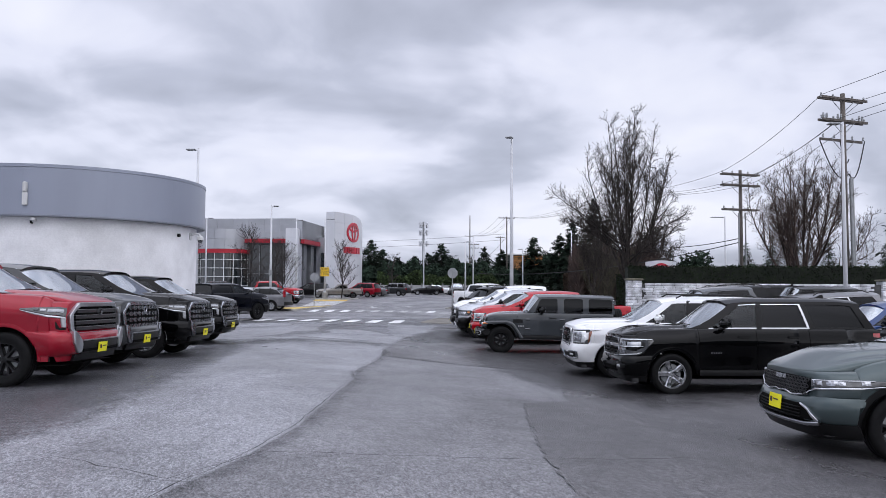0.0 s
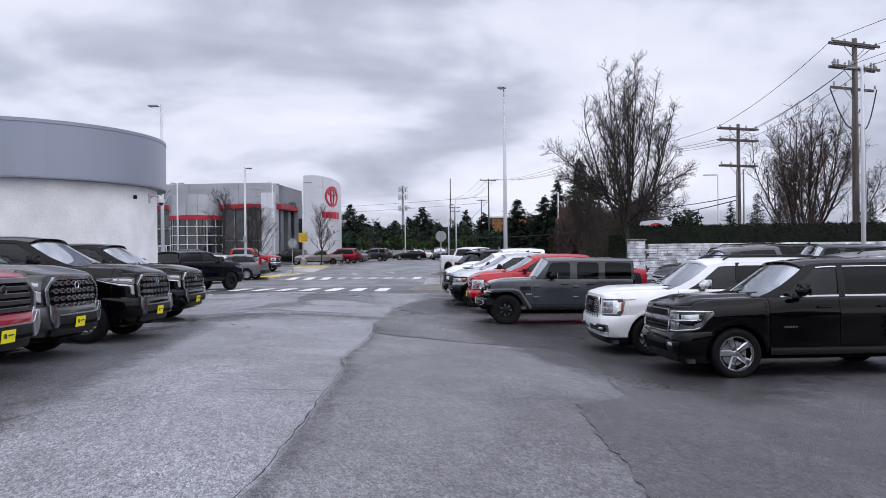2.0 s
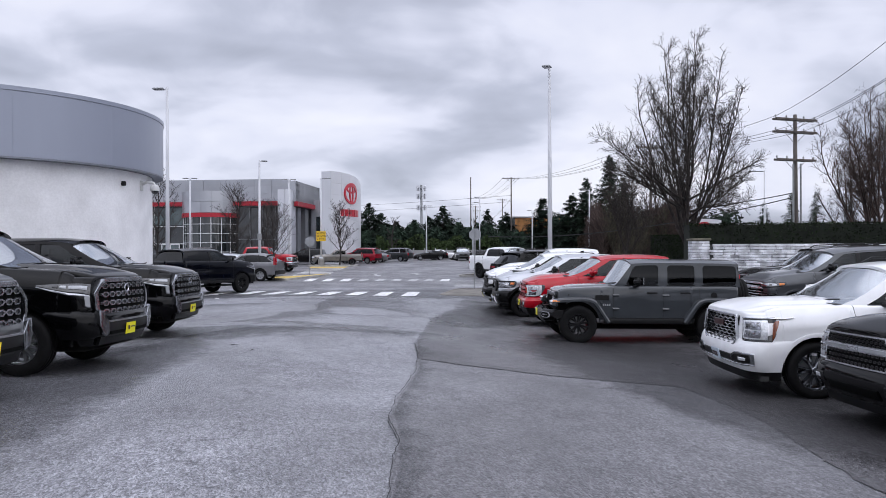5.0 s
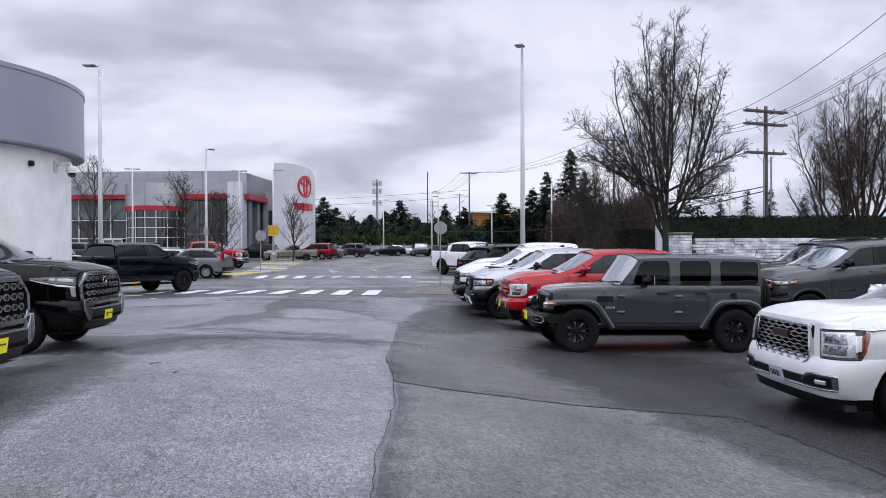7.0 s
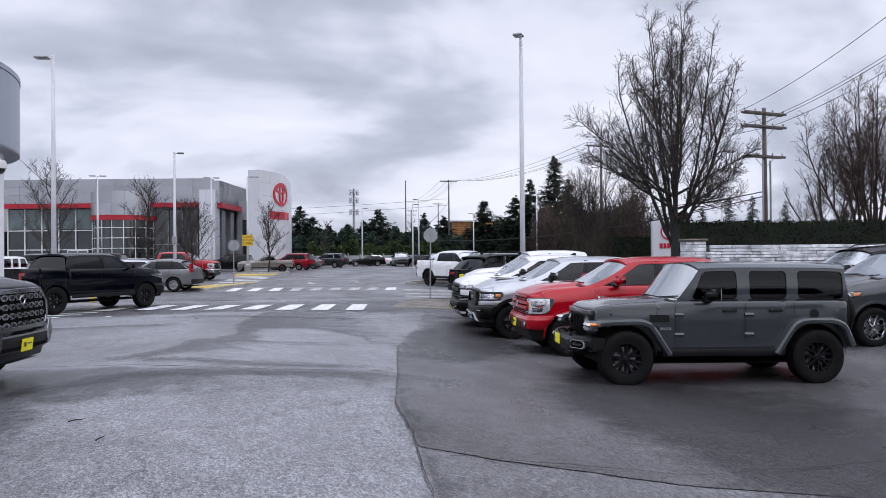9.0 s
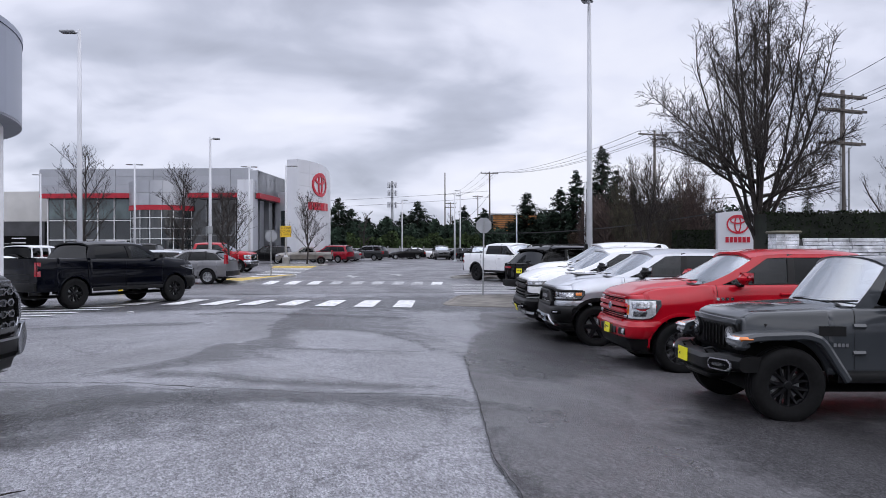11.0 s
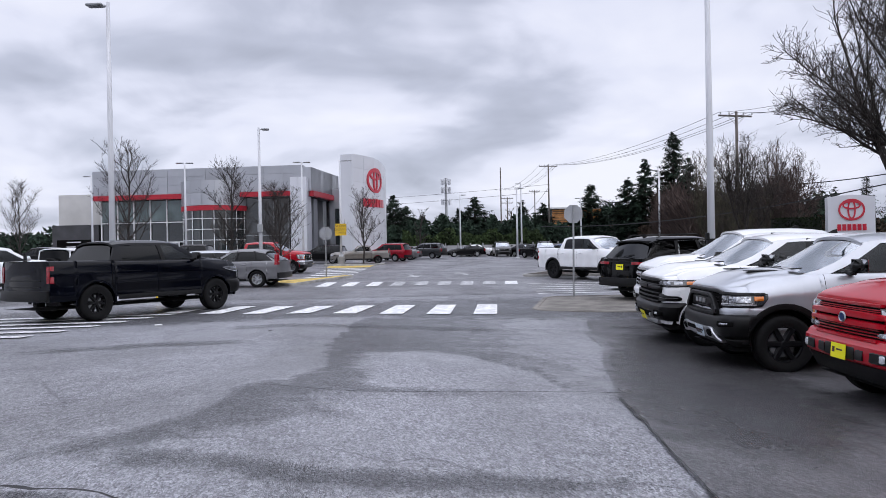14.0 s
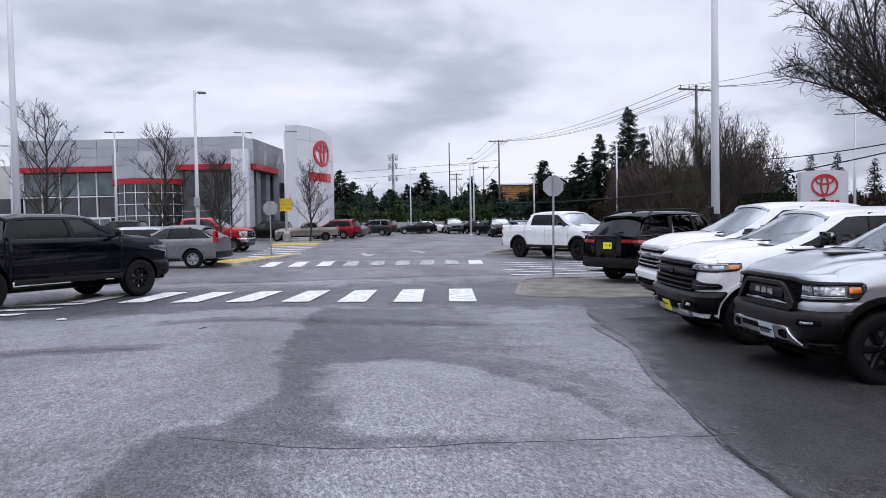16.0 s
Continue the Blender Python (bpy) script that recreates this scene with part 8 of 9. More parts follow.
by_nose("suv", "green", "grey-green metallic crossover with yellow dealer tag", "car", (5.60, 7.15), ROW, CROSSOVER)
park("suv", "black", "large black SUV with chrome window trim and wheels", "car", (6.85, 12.6), 1, ROW, CHROME_SUV)
park("suv", "white", "large white SUV with chrome mesh grille", "car", (6.80, 15.45), 1, ROW, MESH_SUV)
park("off_roader", "sting", "flat grey four-door off-roader with black wheels", "car", (5.52, 21.75), 1, ROW, OFF_ROADER)
park("pickup_truck", "bright_red", "bright red crew-cab pickup truck with yellow tag", "pickup truck", (6.08, 24.95), 1, ROW, BAR_TRUCK)
park("pickup_truck", "silver", "pale silver pickup truck with black grille and bumper", "pickup truck", (6.06, 28.2), 1, ROW, HOOP_TRUCK)
by_nose("pickup_truck", "white", "white crew-cab pickup truck with black grille", "pickup truck", (5.60, 31.9), ROW, WIDE_TRUCK)
by_nose("pickup_truck", "white", "white heavy-duty pickup truck with chrome grille", "pickup truck", (6.75, 34.9), ROW, {**WIDE_TRUCK, "meshm": CHROME, "bumper": PAINTS["white"], "plate": None, "nose": 1.34, "belt": 1.40, "beltr": 1.42, "rail": 1.45, "roof": 2.06, "bulge": 0.04})

# ---- the row of trucks facing east ----
LROW = -8.6
TSPEC = {**STUDDED_TRUCK, "plate_y": -0.02}
by_nose("pickup_truck", "red", "deep red pickup truck with silver grille frame", "pickup truck", (-3.52, 11.85), LROW, {**TSPEC, "surround": SATIN, "grille": "bars", "rimmat": ALLOYB, "bump_ends": True, "bumper": PAINTS["red"]})
by_nose("pickup_truck", "gunmetal", "dark grey pickup truck with studded black grille", "pickup truck", (-3.42, 14.4), LROW, {**TSPEC, "surround": DIMBAR, "bumper": PAINTS["gunmetal"]})
by_nose("pickup_truck", "black", "black pickup truck with chrome-edged grille", "pickup truck", (-2.78, 17.3), LROW, {**TSPEC, "surround": DIMBAR, "bumper": PAINTS["black"], "rimmat": ALLOY})
by_nose("pickup_truck", "black", "black pickup truck with black wheels and chrome-edged grille", "pickup truck", (-2.77, 22.2), LROW, {**TSPEC, "surround": DIMBAR, "bumper": PAINTS["black"]})

# ---- the crossing and beyond ----
park("pickup_truck", "navy", "blue-black pickup truck on chunky black tyres by the crossing", "pickup truck", (-3.7, 40.2), -1, 52, {**STUDDED_TRUCK, "R": 0.44, "roof": 1.97, "plate": None, "surround": BLACK, "rplate": 0, "tailbars": (0.85, 1.0)})
make_car("suv", "mid_grey", "grey compact SUV with tall tail lights", "car", on_ground(-4.93, 52.3, 166), {**SUV, "L": 4.55, "wb": 2.62, "roof": 1.68, "xhead": 0.0, "xroof": -1.62, "xglass": -2.22, "rdropr": 0.10, "rack": False, "tl": (0.98, 1.42), "tlw": 0.78, "tls": 0.10, "rimmat": ALLOY,
         "wins": [(0.56, -0.32, -0.12, -0.36, GLASS), (-0.40, -1.20, -0.44, -1.10, GLASSD), (-1.30, -2.00, -1.20, -1.62, GLASSD)]})
park("pickup_truck", "bright_red", "bright red heavy pickup truck with chrome grille", "pickup truck", (-3.5, 65.4), -1, -14, {**BAR_TRUCK, "grille": "chrome", "nose": 1.32, "belt": 1.36, "roof": 2.02, "plate": None})
_h = 22.0
make_car("suv", "black", "black full-size SUV with yellow tag on its tailgate", "car", on_ground(8.15 + 2.6 * math.cos(radians(_h)), 39.75 + 2.6 * math.sin(radians(_h)), _h, 3.1),
         {**BIGSUV, "L": 5.28, "wb": 3.1, "W": 2.02, "rplate": 1.00, "plate": None, "rimmat": ALLOYB, "rack": True, "tl": (1.075, 1.155), "tlw": 0.50, "tls": 0.28, "tailbar": BLACK, "trim": CHROME, "spoiler": 0.10, "xroof": -2.15, "xglass": -2.50, "rdropr": 0.09,
          "wins": [(0.70, -0.22, 0.06, -0.28, GLASS), (-0.34, -1.22, -0.38, -1.12, GLASSD), (-1.36, -2.20, -1.26, -1.95, GLASSD)]})
make_car("pickup_truck", "white", "white lifted pickup truck on black wheels", "pickup truck", on_ground(11.4, 51.9, -67, 3.7), {**STUDDED_TRUCK, "R": 0.45, "plate": None, "surround": BLACK, "archm": BLACK, "lip": 0.08, "flare": 0.03, "tailbars": ()})
make_car("suv", "black", "dark mid-size SUV facing the aisle", "car", on_ground(18.5, 87.0, -100), {**SUV})
make_car("suv", "gunmetal", "dark green-grey SUV with chrome window edge", "car", on_ground(8.3, 101.0, 152), {**SUV, "trim": CHROME, "L": 4.95})
make_car("pickup_truck", "taupe", "silver older pickup truck beside a planting island", "pickup truck", on_ground(1.0, 85.6, 176, 3.3), {**STUDDED_TRUCK, "L": 5.4, "wb": 3.3, "W": 1.85, "nose": 1.0, "belt": 1.1, "beltr": 1.12, "rail": 1.12, "roof": 1.68, "R": 0.36, "arch": 0.43, "front": "plain", "plate": None, "cover": False, "sill": 0.45,
         "xcowl": 0.75, "xhead": 0.1, "xroof": -0.95, "xglass": -1.10, "wins": [(0.46, -0.36, -0.04, -0.42, GLASS), (-0.48, -0.95, -0.52, -0.90, GLASS)], "rh": 0.62})
make_car("suv", "red", "red SUV parked behind a silver truck", "car", on_ground(3.7, 92.0, 150), {**SUV, "roof": 1.80})
make_car("sedan", "mid_grey", "grey hatchback in a far row", "car", on_ground(5.2, 96.5, 165), {**SEDAN})
make_car("sedan", "black", "low black coupe in front of a fence", "car", on_ground(13.8, 106.0, 178), {**SEDAN, "roof": 1.32, "nose": 0.7})
make_car("suv", "gunmetal", "dark SUV in a far row", "car", on_ground(17.8, 103.5, -95), {**SUV})
make_car("sedan", "white", "white sedan in a far row", "car", on_ground(15.9, 107.5, 5), {**SEDAN})
make_car("sedan", "black", "black sedan in a far row", "car", on_ground(20.2, 100.5, -60), {**SEDAN})
for i, (c, x, y) in enumerate((("blue", 21.0, 88.0), ("silver", 22.5, 84.0), ("black", 19.5, 93.0))):
    make_car("sedan", c, "sedan parked in a far row", "car", on_ground(x, y, -66), {**SEDAN})

# second row in front of the stone wall
make_car("suv", "black", "black SUV in front of the stone wall", "car", on_ground(15.9, 28.0, ROW), {**BIGSUV, "plate": None, "rack": True})
park("pickup_truck", "grey", "dark grey pickup truck with chrome wheels", "pickup truck", (12.5, 24.2), 1, ROW, {**BAR_TRUCK, "front": "wide", "rimmat": CHROME, "meshm": CHROME, "plate": None, "badges": [(0.9, 0.82, 6, 0.05, 0.04)], "mirror": "black"})
make_car("off_roader", "gunmetal", "dark grey off-roader in the second row", "car", on_ground(19.6, 27.4, ROW), {**OFF_ROADER, "plate": None})
make_car("suv", "mid_grey", "grey SUV in the second row", "car", on_ground(14.9, 20.4, ROW), {**SUV, "trim": CHROME})
make_car("sedan", "blue", "blue hatchback in the second row", "car", on_ground(14.8, 17.2, ROW), {**SEDAN, "roof": 1.55})
make_car("suv", "black", "black SUV with roof rails in the second row", "car", on_ground(14.9, 14.0, ROW), {**SUV, "roof": 1.68})
make_car("sedan", "white", "white hatchback behind a black SUV", "car", on_ground(14.6, 10.4, ROW), {**SEDAN, "roof": 1.52})
make_car("pickup_truck", "black", "black covered pickup beside the stone wall", "pickup truck", on_ground(19.4, 30.8, ROW), {**BIGSUV, "plate": None})

# cars in front of the dealership
make_car("pickup_truck", "white", "white pickup truck parked beyond the crossing", "pickup truck", on_ground(-13.2, 47.5, 60, 3.6), {**BAR_TRUCK, "plate": None, "badges": []})
make_car("off_roader", "white", "white off-roader in the dealer lot", "car", on_ground(-12.6, 55.5, 80), {**OFF_ROADER, "plate": None})
make_car("suv", "silver", "silver crossover in the dealer lot", "car", on_ground(-7.8, 57.6, 172), {**SUV, "roof": 1.6, "rack": False})
for i, (x, y, c) in enumerate(((-22.0, 76.0, "black"), (-16.2, 74.6, "gunmetal"), (-11.0, 73.2, "black"))):
    make_car("pickup_truck", c, "dark pickup truck lined up before the dealership", "pickup truck", on_ground(x, y, 158 + 6 * i, 3.6), {**BAR_TRUCK, "plate": None, "badges": [], "front": "plain"}, "dealer display trucks")
make_car("suv", "black", "black SUV under the dealership canopy", "car", on_ground(-2.6, 88.5, 165), {**SUV})
make_car("suv", "black", "black SUV with roof box in the dealer lot", "car", on_ground(-20.0, 60.0, 75), {**BIGSUV, "plate": None, "rack": True})


# ---- trees ----
def bare_tree(x, y, top, spread, seed, bark, style="vase", label="leafless deciduous tree with fine twigs", z0=None, dense=1.0, group="bare trees", trunk_h=0.2, r=None, fine=1.0, reach=()):
    """A leafless tree: trunk, limbs and twigs that fork and turn upwards."""
    rnd = random.Random(seed)
    z0 = gz(x, y) - 0.05 if z0 is None else z0
    h = top - z0
    r = r or 0.020 * h
    geos = {0: [[], []], 1: [[], []], 2: [[], []]}

    def put(path, radii, level):
        sides = (8, 5, 3)[level]
        v, f = tube(path, radii, sides, cap=False)
        V, F = geos[level]
        o = len(V)
        V.extend(v)
        F.extend([tuple(i + o for i in q) for q in f])

    def grow(p, d, length, rad, level, up, gen):
        n = 5 if gen < 2 else (4 if gen == 2 else 3)
        pts, p, d = [p], p.copy(), d.normalized()
        for i in range(n):
            d = (d + Vector((rnd.gauss(0, 0.13), rnd.gauss(0, 0.13), rnd.gauss(0, 0.06) + up * 0.22))).normalized()
            p = p + d * (length / n)
            pts.append(p.copy())
        tip = rad * (0.45 if gen < 3 else 0.35)
        put(pts, [rad + (tip - rad) * i / n for i in range(n + 1)], min(2, level))
        return pts, d

    def fork(pts, d, length, rad, gen):
        if gen > 3:
            return
        count = {0: 18, 1: 24 * fine, 2: 8 * fine, 3: 4 * fine}[gen] * dense
        count = int(count) + (rnd.random() < count % 1)
        for k in range(count):
            t = rnd.uniform(0.18 if gen else 0.05, 1.0)
            i = min(len(pts) - 2, int(t * (len(pts) - 1)))
            q = pts[i].lerp(pts[i + 1], t * (len(pts) - 1) - i)
            a = rnd.uniform(0, 2 * math.pi)
            side = Vector((math.cos(a), math.sin(a), rnd.uniform(0.0, 0.5)))
            nd = (d * (0.62 if gen else 0.5) + side * (0.45 + 0.55 * spread) * (0.85 if gen else 0.75)).normalized()
            ln = length * rnd.uniform(0.20, 0.40) * (1.3 - 0.6 * t) * (1.25 if gen > 1 else 1.0)
            rr = max(0.0055, rad * 0.36 * (1.1 - 0.5 * t))
            cp, cd = grow(q, nd, ln, rr, gen + 1 if gen else 1, 0.5, gen + 1)
            fork(cp, cd, ln, rr, gen + 1)

    base = Vector((x, y, z0))
    if style == "vase":
        tp, td = grow(base, Vector((0, 0, 1)), h * trunk_h, r, 0, 0.6, 0)
        stems = 9
        for dx, dy, dz, ln in reach:
            sp, sd = grow(tp[-1], Vector((dx, dy, dz)).normalized(), ln, r * 0.42, 0, 0.12, 1)
            fork(sp, sd, ln * 0.6, r * 0.34, 1)
        for k in range(stems):
            a = 2 * math.pi * k / stems + rnd.uniform(-0.3, 0.3)
            lean = rnd.uniform(0.08, 0.60) * spread * 1.3
            d = Vector((math.cos(a) * lean, math.sin(a) * lean, 1)).normalized()
            ln = (h * (1 - trunk_h)) * rnd.uniform(0.80, 1.0) * (1.0 - 0.30 * lean)
            sp, sd = grow(tp[-1] - Vector((0, 0, rnd.uniform(0, h * trunk_h * 0.5))), d, ln, r * 0.40, 0, 0.25, 1)
            fork(sp, sd, ln * 0.70, r * 0.34, 1)
    else:
        tp, td = grow(base, Vector((rnd.gauss(0, 0.03), rnd.gauss(0, 0.03), 1)), h * 0.92, r, 0, 0.5, 0)
        fork(tp, td, h * 0.66, r * 0.75, 0)
    tr = thing("bare_tree", label, "tree", None, group)
    for lv, nm in ((0, "trunk"), (1, "branching"), (2, "crown")):
        if geos[lv][0]:
            o = tagged(part(nm, geos[lv], bark, tr, smooth=lv == 0), kind="stuff" if lv else "")
    return tr


def oval_tree(x, y, top, width, seed, bark, label, crown0=0.22, widest=0.45, n1=34, n2=13, n3=7, r=0.22, rise=0.9, low=(), group="bare trees"):
    """A leafless tree with a leader, ascending limbs that fill an oval outline, and very fine twigs."""
    rnd = random.Random(seed)
    z0 = gz(x, y) - 0.05
    h = top - z0
    geos = {0: [[], []], 1: [[], []], 2: [[], []]}

    def put(path, radii, level):
        v, f = tube(path, radii, (8, 5, 3)[level], cap=False)
        V, F = geos[level]
        o = len(V)
        V.extend(v)
        F.extend([tuple(i + o for i in q) for q in f])

    def grow(p, d, length, rad, tip, level, n, up, bend=0.10):
        pts, p, d = [p.copy()], p.copy(), d.normalized()
        for i in range(n):
            d = (d + Vector((rnd.gauss(0, bend), rnd.gauss(0, bend), rnd.gauss(0, bend * 0.5) + up))).normalized()
            p = p + d * (length / n)
            pts.append(p.copy())
        put(pts, [rad + (tip - rad) * i / n for i in range(n + 1)], level)
        return pts

    def at(pts, t):
        i = min(len(pts) - 2, int(t * (len(pts) - 1)))
        return pts[i].lerp(pts[i + 1], t * (len(pts) - 1) - i), (pts[i + 1] - pts[i]).normalized()

    def twigs(pts, length, count, rad, up):
        for _ in range(count):
            t = rnd.uniform(0.12, 1.0)
            q, d = at(pts, t)
            a = rnd.uniform(0, 2 * math.pi)
            sd = Vector((math.cos(a), math.sin(a), rnd.uniform(-0.2, 0.6)))
            ln = length * rnd.uniform(0.5, 1.2)
            tw = grow(q, d * 0.7 + sd * 0.8, ln, rad, 0.003, 2, 3, up, 0.16)
            for _ in range(2):
                q2, d2 = at(tw, rnd.uniform(0.25, 0.9))
                a = rnd.uniform(0, 2 * math.pi)
                grow(q2, d2 * 0.8 + Vector((math.cos(a), math.sin(a), 0.3)) * 0.7, ln * rnd.uniform(0.3, 0.6), rad * 0.8, 0.003, 2, 2, up, 0.16)

    def limb(q, d, ln, rad, up):
        pts = grow(q, d, ln, rad, max(0.008, rad * 0.22), 0 if rad > 0.05 else 1, 7, up)
        for k in range(n2):
            t = 0.15 + 0.85 * (k + rnd.random()) / n2
            q2, d2 = at(pts, min(0.99, t))
            a = rnd.uniform(0, 2 * math.pi)
            l2 = ln * rnd.uniform(0.16, 0.34) * (1.25 - 0.7 * t) + 0.25
            p2 = grow(q2, d2 * 0.8 + Vector((math.cos(a), math.sin(a), rnd.uniform(0.0, 0.5))) * 0.75, l2, max(0.009, rad * 0.30 * (1.2 - 0.7 * t)), 0.006, 1, 5, up * 0.8 + 0.02, 0.13)
            twigs(p2, min(0.75, 0.20 + l2 * 0.38), n3, 0.0078, 0.10)
        twigs(pts[3:], 0.55, n3, 0.0078, 0.10)

    zc, sh, sw = z0 + h * widest, h * (0.985 - widest), width / 2

    def inside(p):
        dz = (p.z - zc) / (sh if p.z > zc else h * (widest - crown0 * 0.6))
        return ((p.x - x) ** 2 + (p.y - y) ** 2) / (sw * sw) + dz * dz < 1.0

    leader = grow(Vector((x, y, z0)), Vector((0, 0, 1)), h * 0.90, r, 0.012, 0, 14, 0.10, 0.035)
    for k in range(n1):
        t = crown0 + (0.93 - crown0) * ((k + rnd.random()) / n1) ** 1.5
        q, _ = at(leader, t)
        a = k * 2.39996 + rnd.uniform(-0.4, 0.4)
        slope = rise * rnd.uniform(0.30, 1.7) * (0.7 + 0.6 * t)
        d = Vector((math.cos(a), math.sin(a), slope)).normalized()
        ln = 0.6
        while ln < h and inside(q + d * ln):
            ln += 0.15
        limb(q, d, ln * rnd.uniform(0.72, 0.98), max(0.020, min(r * 0.42, 0.011 * ln + 0.012)), 0.085)
    for dx, dy, dz, ln, t in low:
        q, _ = at(leader, t)
        limb(q, Vector((dx, dy, dz)), ln, r * 0.30, 0.015)
    tr = thing("bare_tree", label, "tree", None, group)
    for lv, nm in ((0, "trunk"), (1, "branching"), (2, "crown")):
        if geos[lv][0]:
            tagged(part(nm, geos[lv], bark, tr, smooth=lv == 0), kind="stuff" if lv else "")
    return tr


def stem_tree(x, y, top, half, seed, bark, label, stems=12, split=1.8, r=0.22, low=(), arch=0.6, twig=1.0, rise=(0.0, 0.8), bushy=0.24, group="bare trees"):
    """A leafless tree whose short trunk splits into many upright stems, with rising side branches and open twigs."""
    rnd = random.Random(seed)
    z0 = gz(x, y) - 0.05
    geos = {0: [[], []], 1: [[], []], 2: [[], []]}

    def put(pts, radii, level):
        v, f = tube(pts, radii, (8, 5, 3)[level], cap=False)
        V, F = geos[level]
        o = len(V)
        V.extend(v)
        F.extend([tuple(i + o for i in q) for q in f])

    def shoot(p, d, length, rad, tip, level, n, up, bend):
        pts, p, d = [p.copy()], p.copy(), d.normalized()
        for i in range(n):
            d = (d + Vector((rnd.gauss(0, bend), rnd.gauss(0, bend), rnd.gauss(0, bend * 0.6) + up))).normalized()
            p = p + d * (length / n)
            pts.append(p.copy())
        put(pts, [rad + (tip - rad) * i / n for i in range(n + 1)], level)
        return pts

    def at(pts, t):
        i = min(len(pts) - 2, int(t * (len(pts) - 1)))
        return pts[i].lerp(pts[i + 1], t * (len(pts) - 1) - i), (pts[i + 1] - pts[i]).normalized()

    def side(d, spread):
        a = rnd.uniform(0, 2 * math.pi)
        u = d.orthogonal().normalized()
        return (d * (1 - spread * 0.35) + (u * math.cos(a) + d.cross(u) * math.sin(a)) * spread + Vector((0, 0, 0.12))).normalized()

    def dress(pts, length, rad, count):
        """Side branches with twigs and short spurs along a stem."""
        for k in range(count):
            t = 0.26 + 0.74 * (k + rnd.random()) / count
            q, d = at(pts, min(0.995, t))
            ln = (0.35 + bushy * length * (1.05 - t) * rnd.uniform(0.5, 1.2)) * twig
            b = shoot(q, side(d, 0.75), ln, max(0.009, rad * 0.34 * (1.15 - 0.8 * t)), 0.006, 1, 5, 0.07, 0.11)
            for j in range(int(4 + ln * 5)):
                q2, d2 = at(b, rnd.uniform(0.15, 1.0))
                l2 = rnd.uniform(0.18, 0.55) * twig
                c = shoot(q2, side(d2, 0.8), l2, 0.0072, 0.0045, 2, 2, 0.06, 0.17)
                for _ in range(2):
                    q3, d3 = at(c, rnd.uniform(0.3, 1.0))
                    shoot(q3, side(d3, 0.9), rnd.uniform(0.08, 0.26) * twig, 0.0062, 0.004, 2, 1, 0.04, 0.2)

    trunk = shoot(Vector((x, y, z0)), Vector((0, 0, 1)), split, r, r * 0.8, 0, 5, 0.1, 0.02)
    for k in range(stems):
        a = k * 2.39996 + rnd.uniform(-0.35, 0.35)
        out = half * (0.10 + 0.90 * ((k + 0.5) / stems)) * rnd.uniform(0.85, 1.08)
        tip = top - (top - z0) * 0.34 * (out / half) ** 1.6 * rnd.uniform(0.8, 1.15) - rnd.uniform(0, 0.35)
        q, _ = at(trunk, rnd.uniform(0.55, 0.99))
        rad = r * rnd.uniform(0.34, 0.50)
        pts, wob_ = [q.copy()], Vector((0, 0, 0))
        for i in range(1, 12):
            t = i / 11
            wob_ += Vector((rnd.gauss(0, 0.045), rnd.gauss(0, 0.045), 0))
            g = 1 - (1 - t) ** (1 + arch)
            pts.append(Vector((q.x + math.cos(a) * out * g, q.y + math.sin(a) * out * g, q.z + (tip - q.z) * t)) + wob_)
        put(pts, [rad + (0.010 - rad) * (i / 11) ** 0.8 for i in range(12)], 0)
        dress(pts, tip - q.z, rad, 19)
        for _ in range(2):  # forks of the stem
            q2, d2 = at(pts, rnd.uniform(0.25, 0.6))
            ln = (tip - q2.z) * rnd.uniform(0.55, 0.85)
            f = shoot(q2, side(d2, 0.42), ln, rad * 0.45, 0.009, 0, 8, 0.06, 0.06)
            dress(f, ln, rad * 0.5, 10)
    for dx, dy, dz, ln in low:
        q, _ = at(trunk, rnd.uniform(0.7, 0.99))
        q = q + Vector((0, 0, rnd.uniform(*rise)))
        f = shoot(q, Vector((dx, dy, dz)), ln, r * 0.30, 0.012, 0, 10, 0.02, 0.07)
        dress(f, ln, r * 0.36, 30)
    tr = thing("bare_tree", label, "tree", None, group)
    for lv, nm in ((0, "trunk"), (1, "branching"), (2, "crown")):
        tagged(part(nm, geos[lv], bark, tr, smooth=lv == 0), kind="stuff" if lv else "")
    return tr


def needles(rnd, V, F, p, out, size):
    """One flat drooping spray of needles."""
    up = Vector((0, 0, 1))
    s = out.cross(up).normalized()
    tip = p + out * size + Vector((0, 0, size * rnd.uniform(-0.9, 0.35)))
    w = size * rnd.uniform(0.16, 0.30)
    o = len(V)
    V += [tuple(p), tuple(p.lerp(tip, 0.55) + s * w + Vector((0, 0, rnd.uniform(-0.1, 0.1) * size))), tuple(tip), tuple(p.lerp(tip, 0.55) - s * w + Vector((0, 0, rnd.uniform(-0.1, 0.1) * size)))]
    F.append((o, o + 1, o + 2, o + 3))


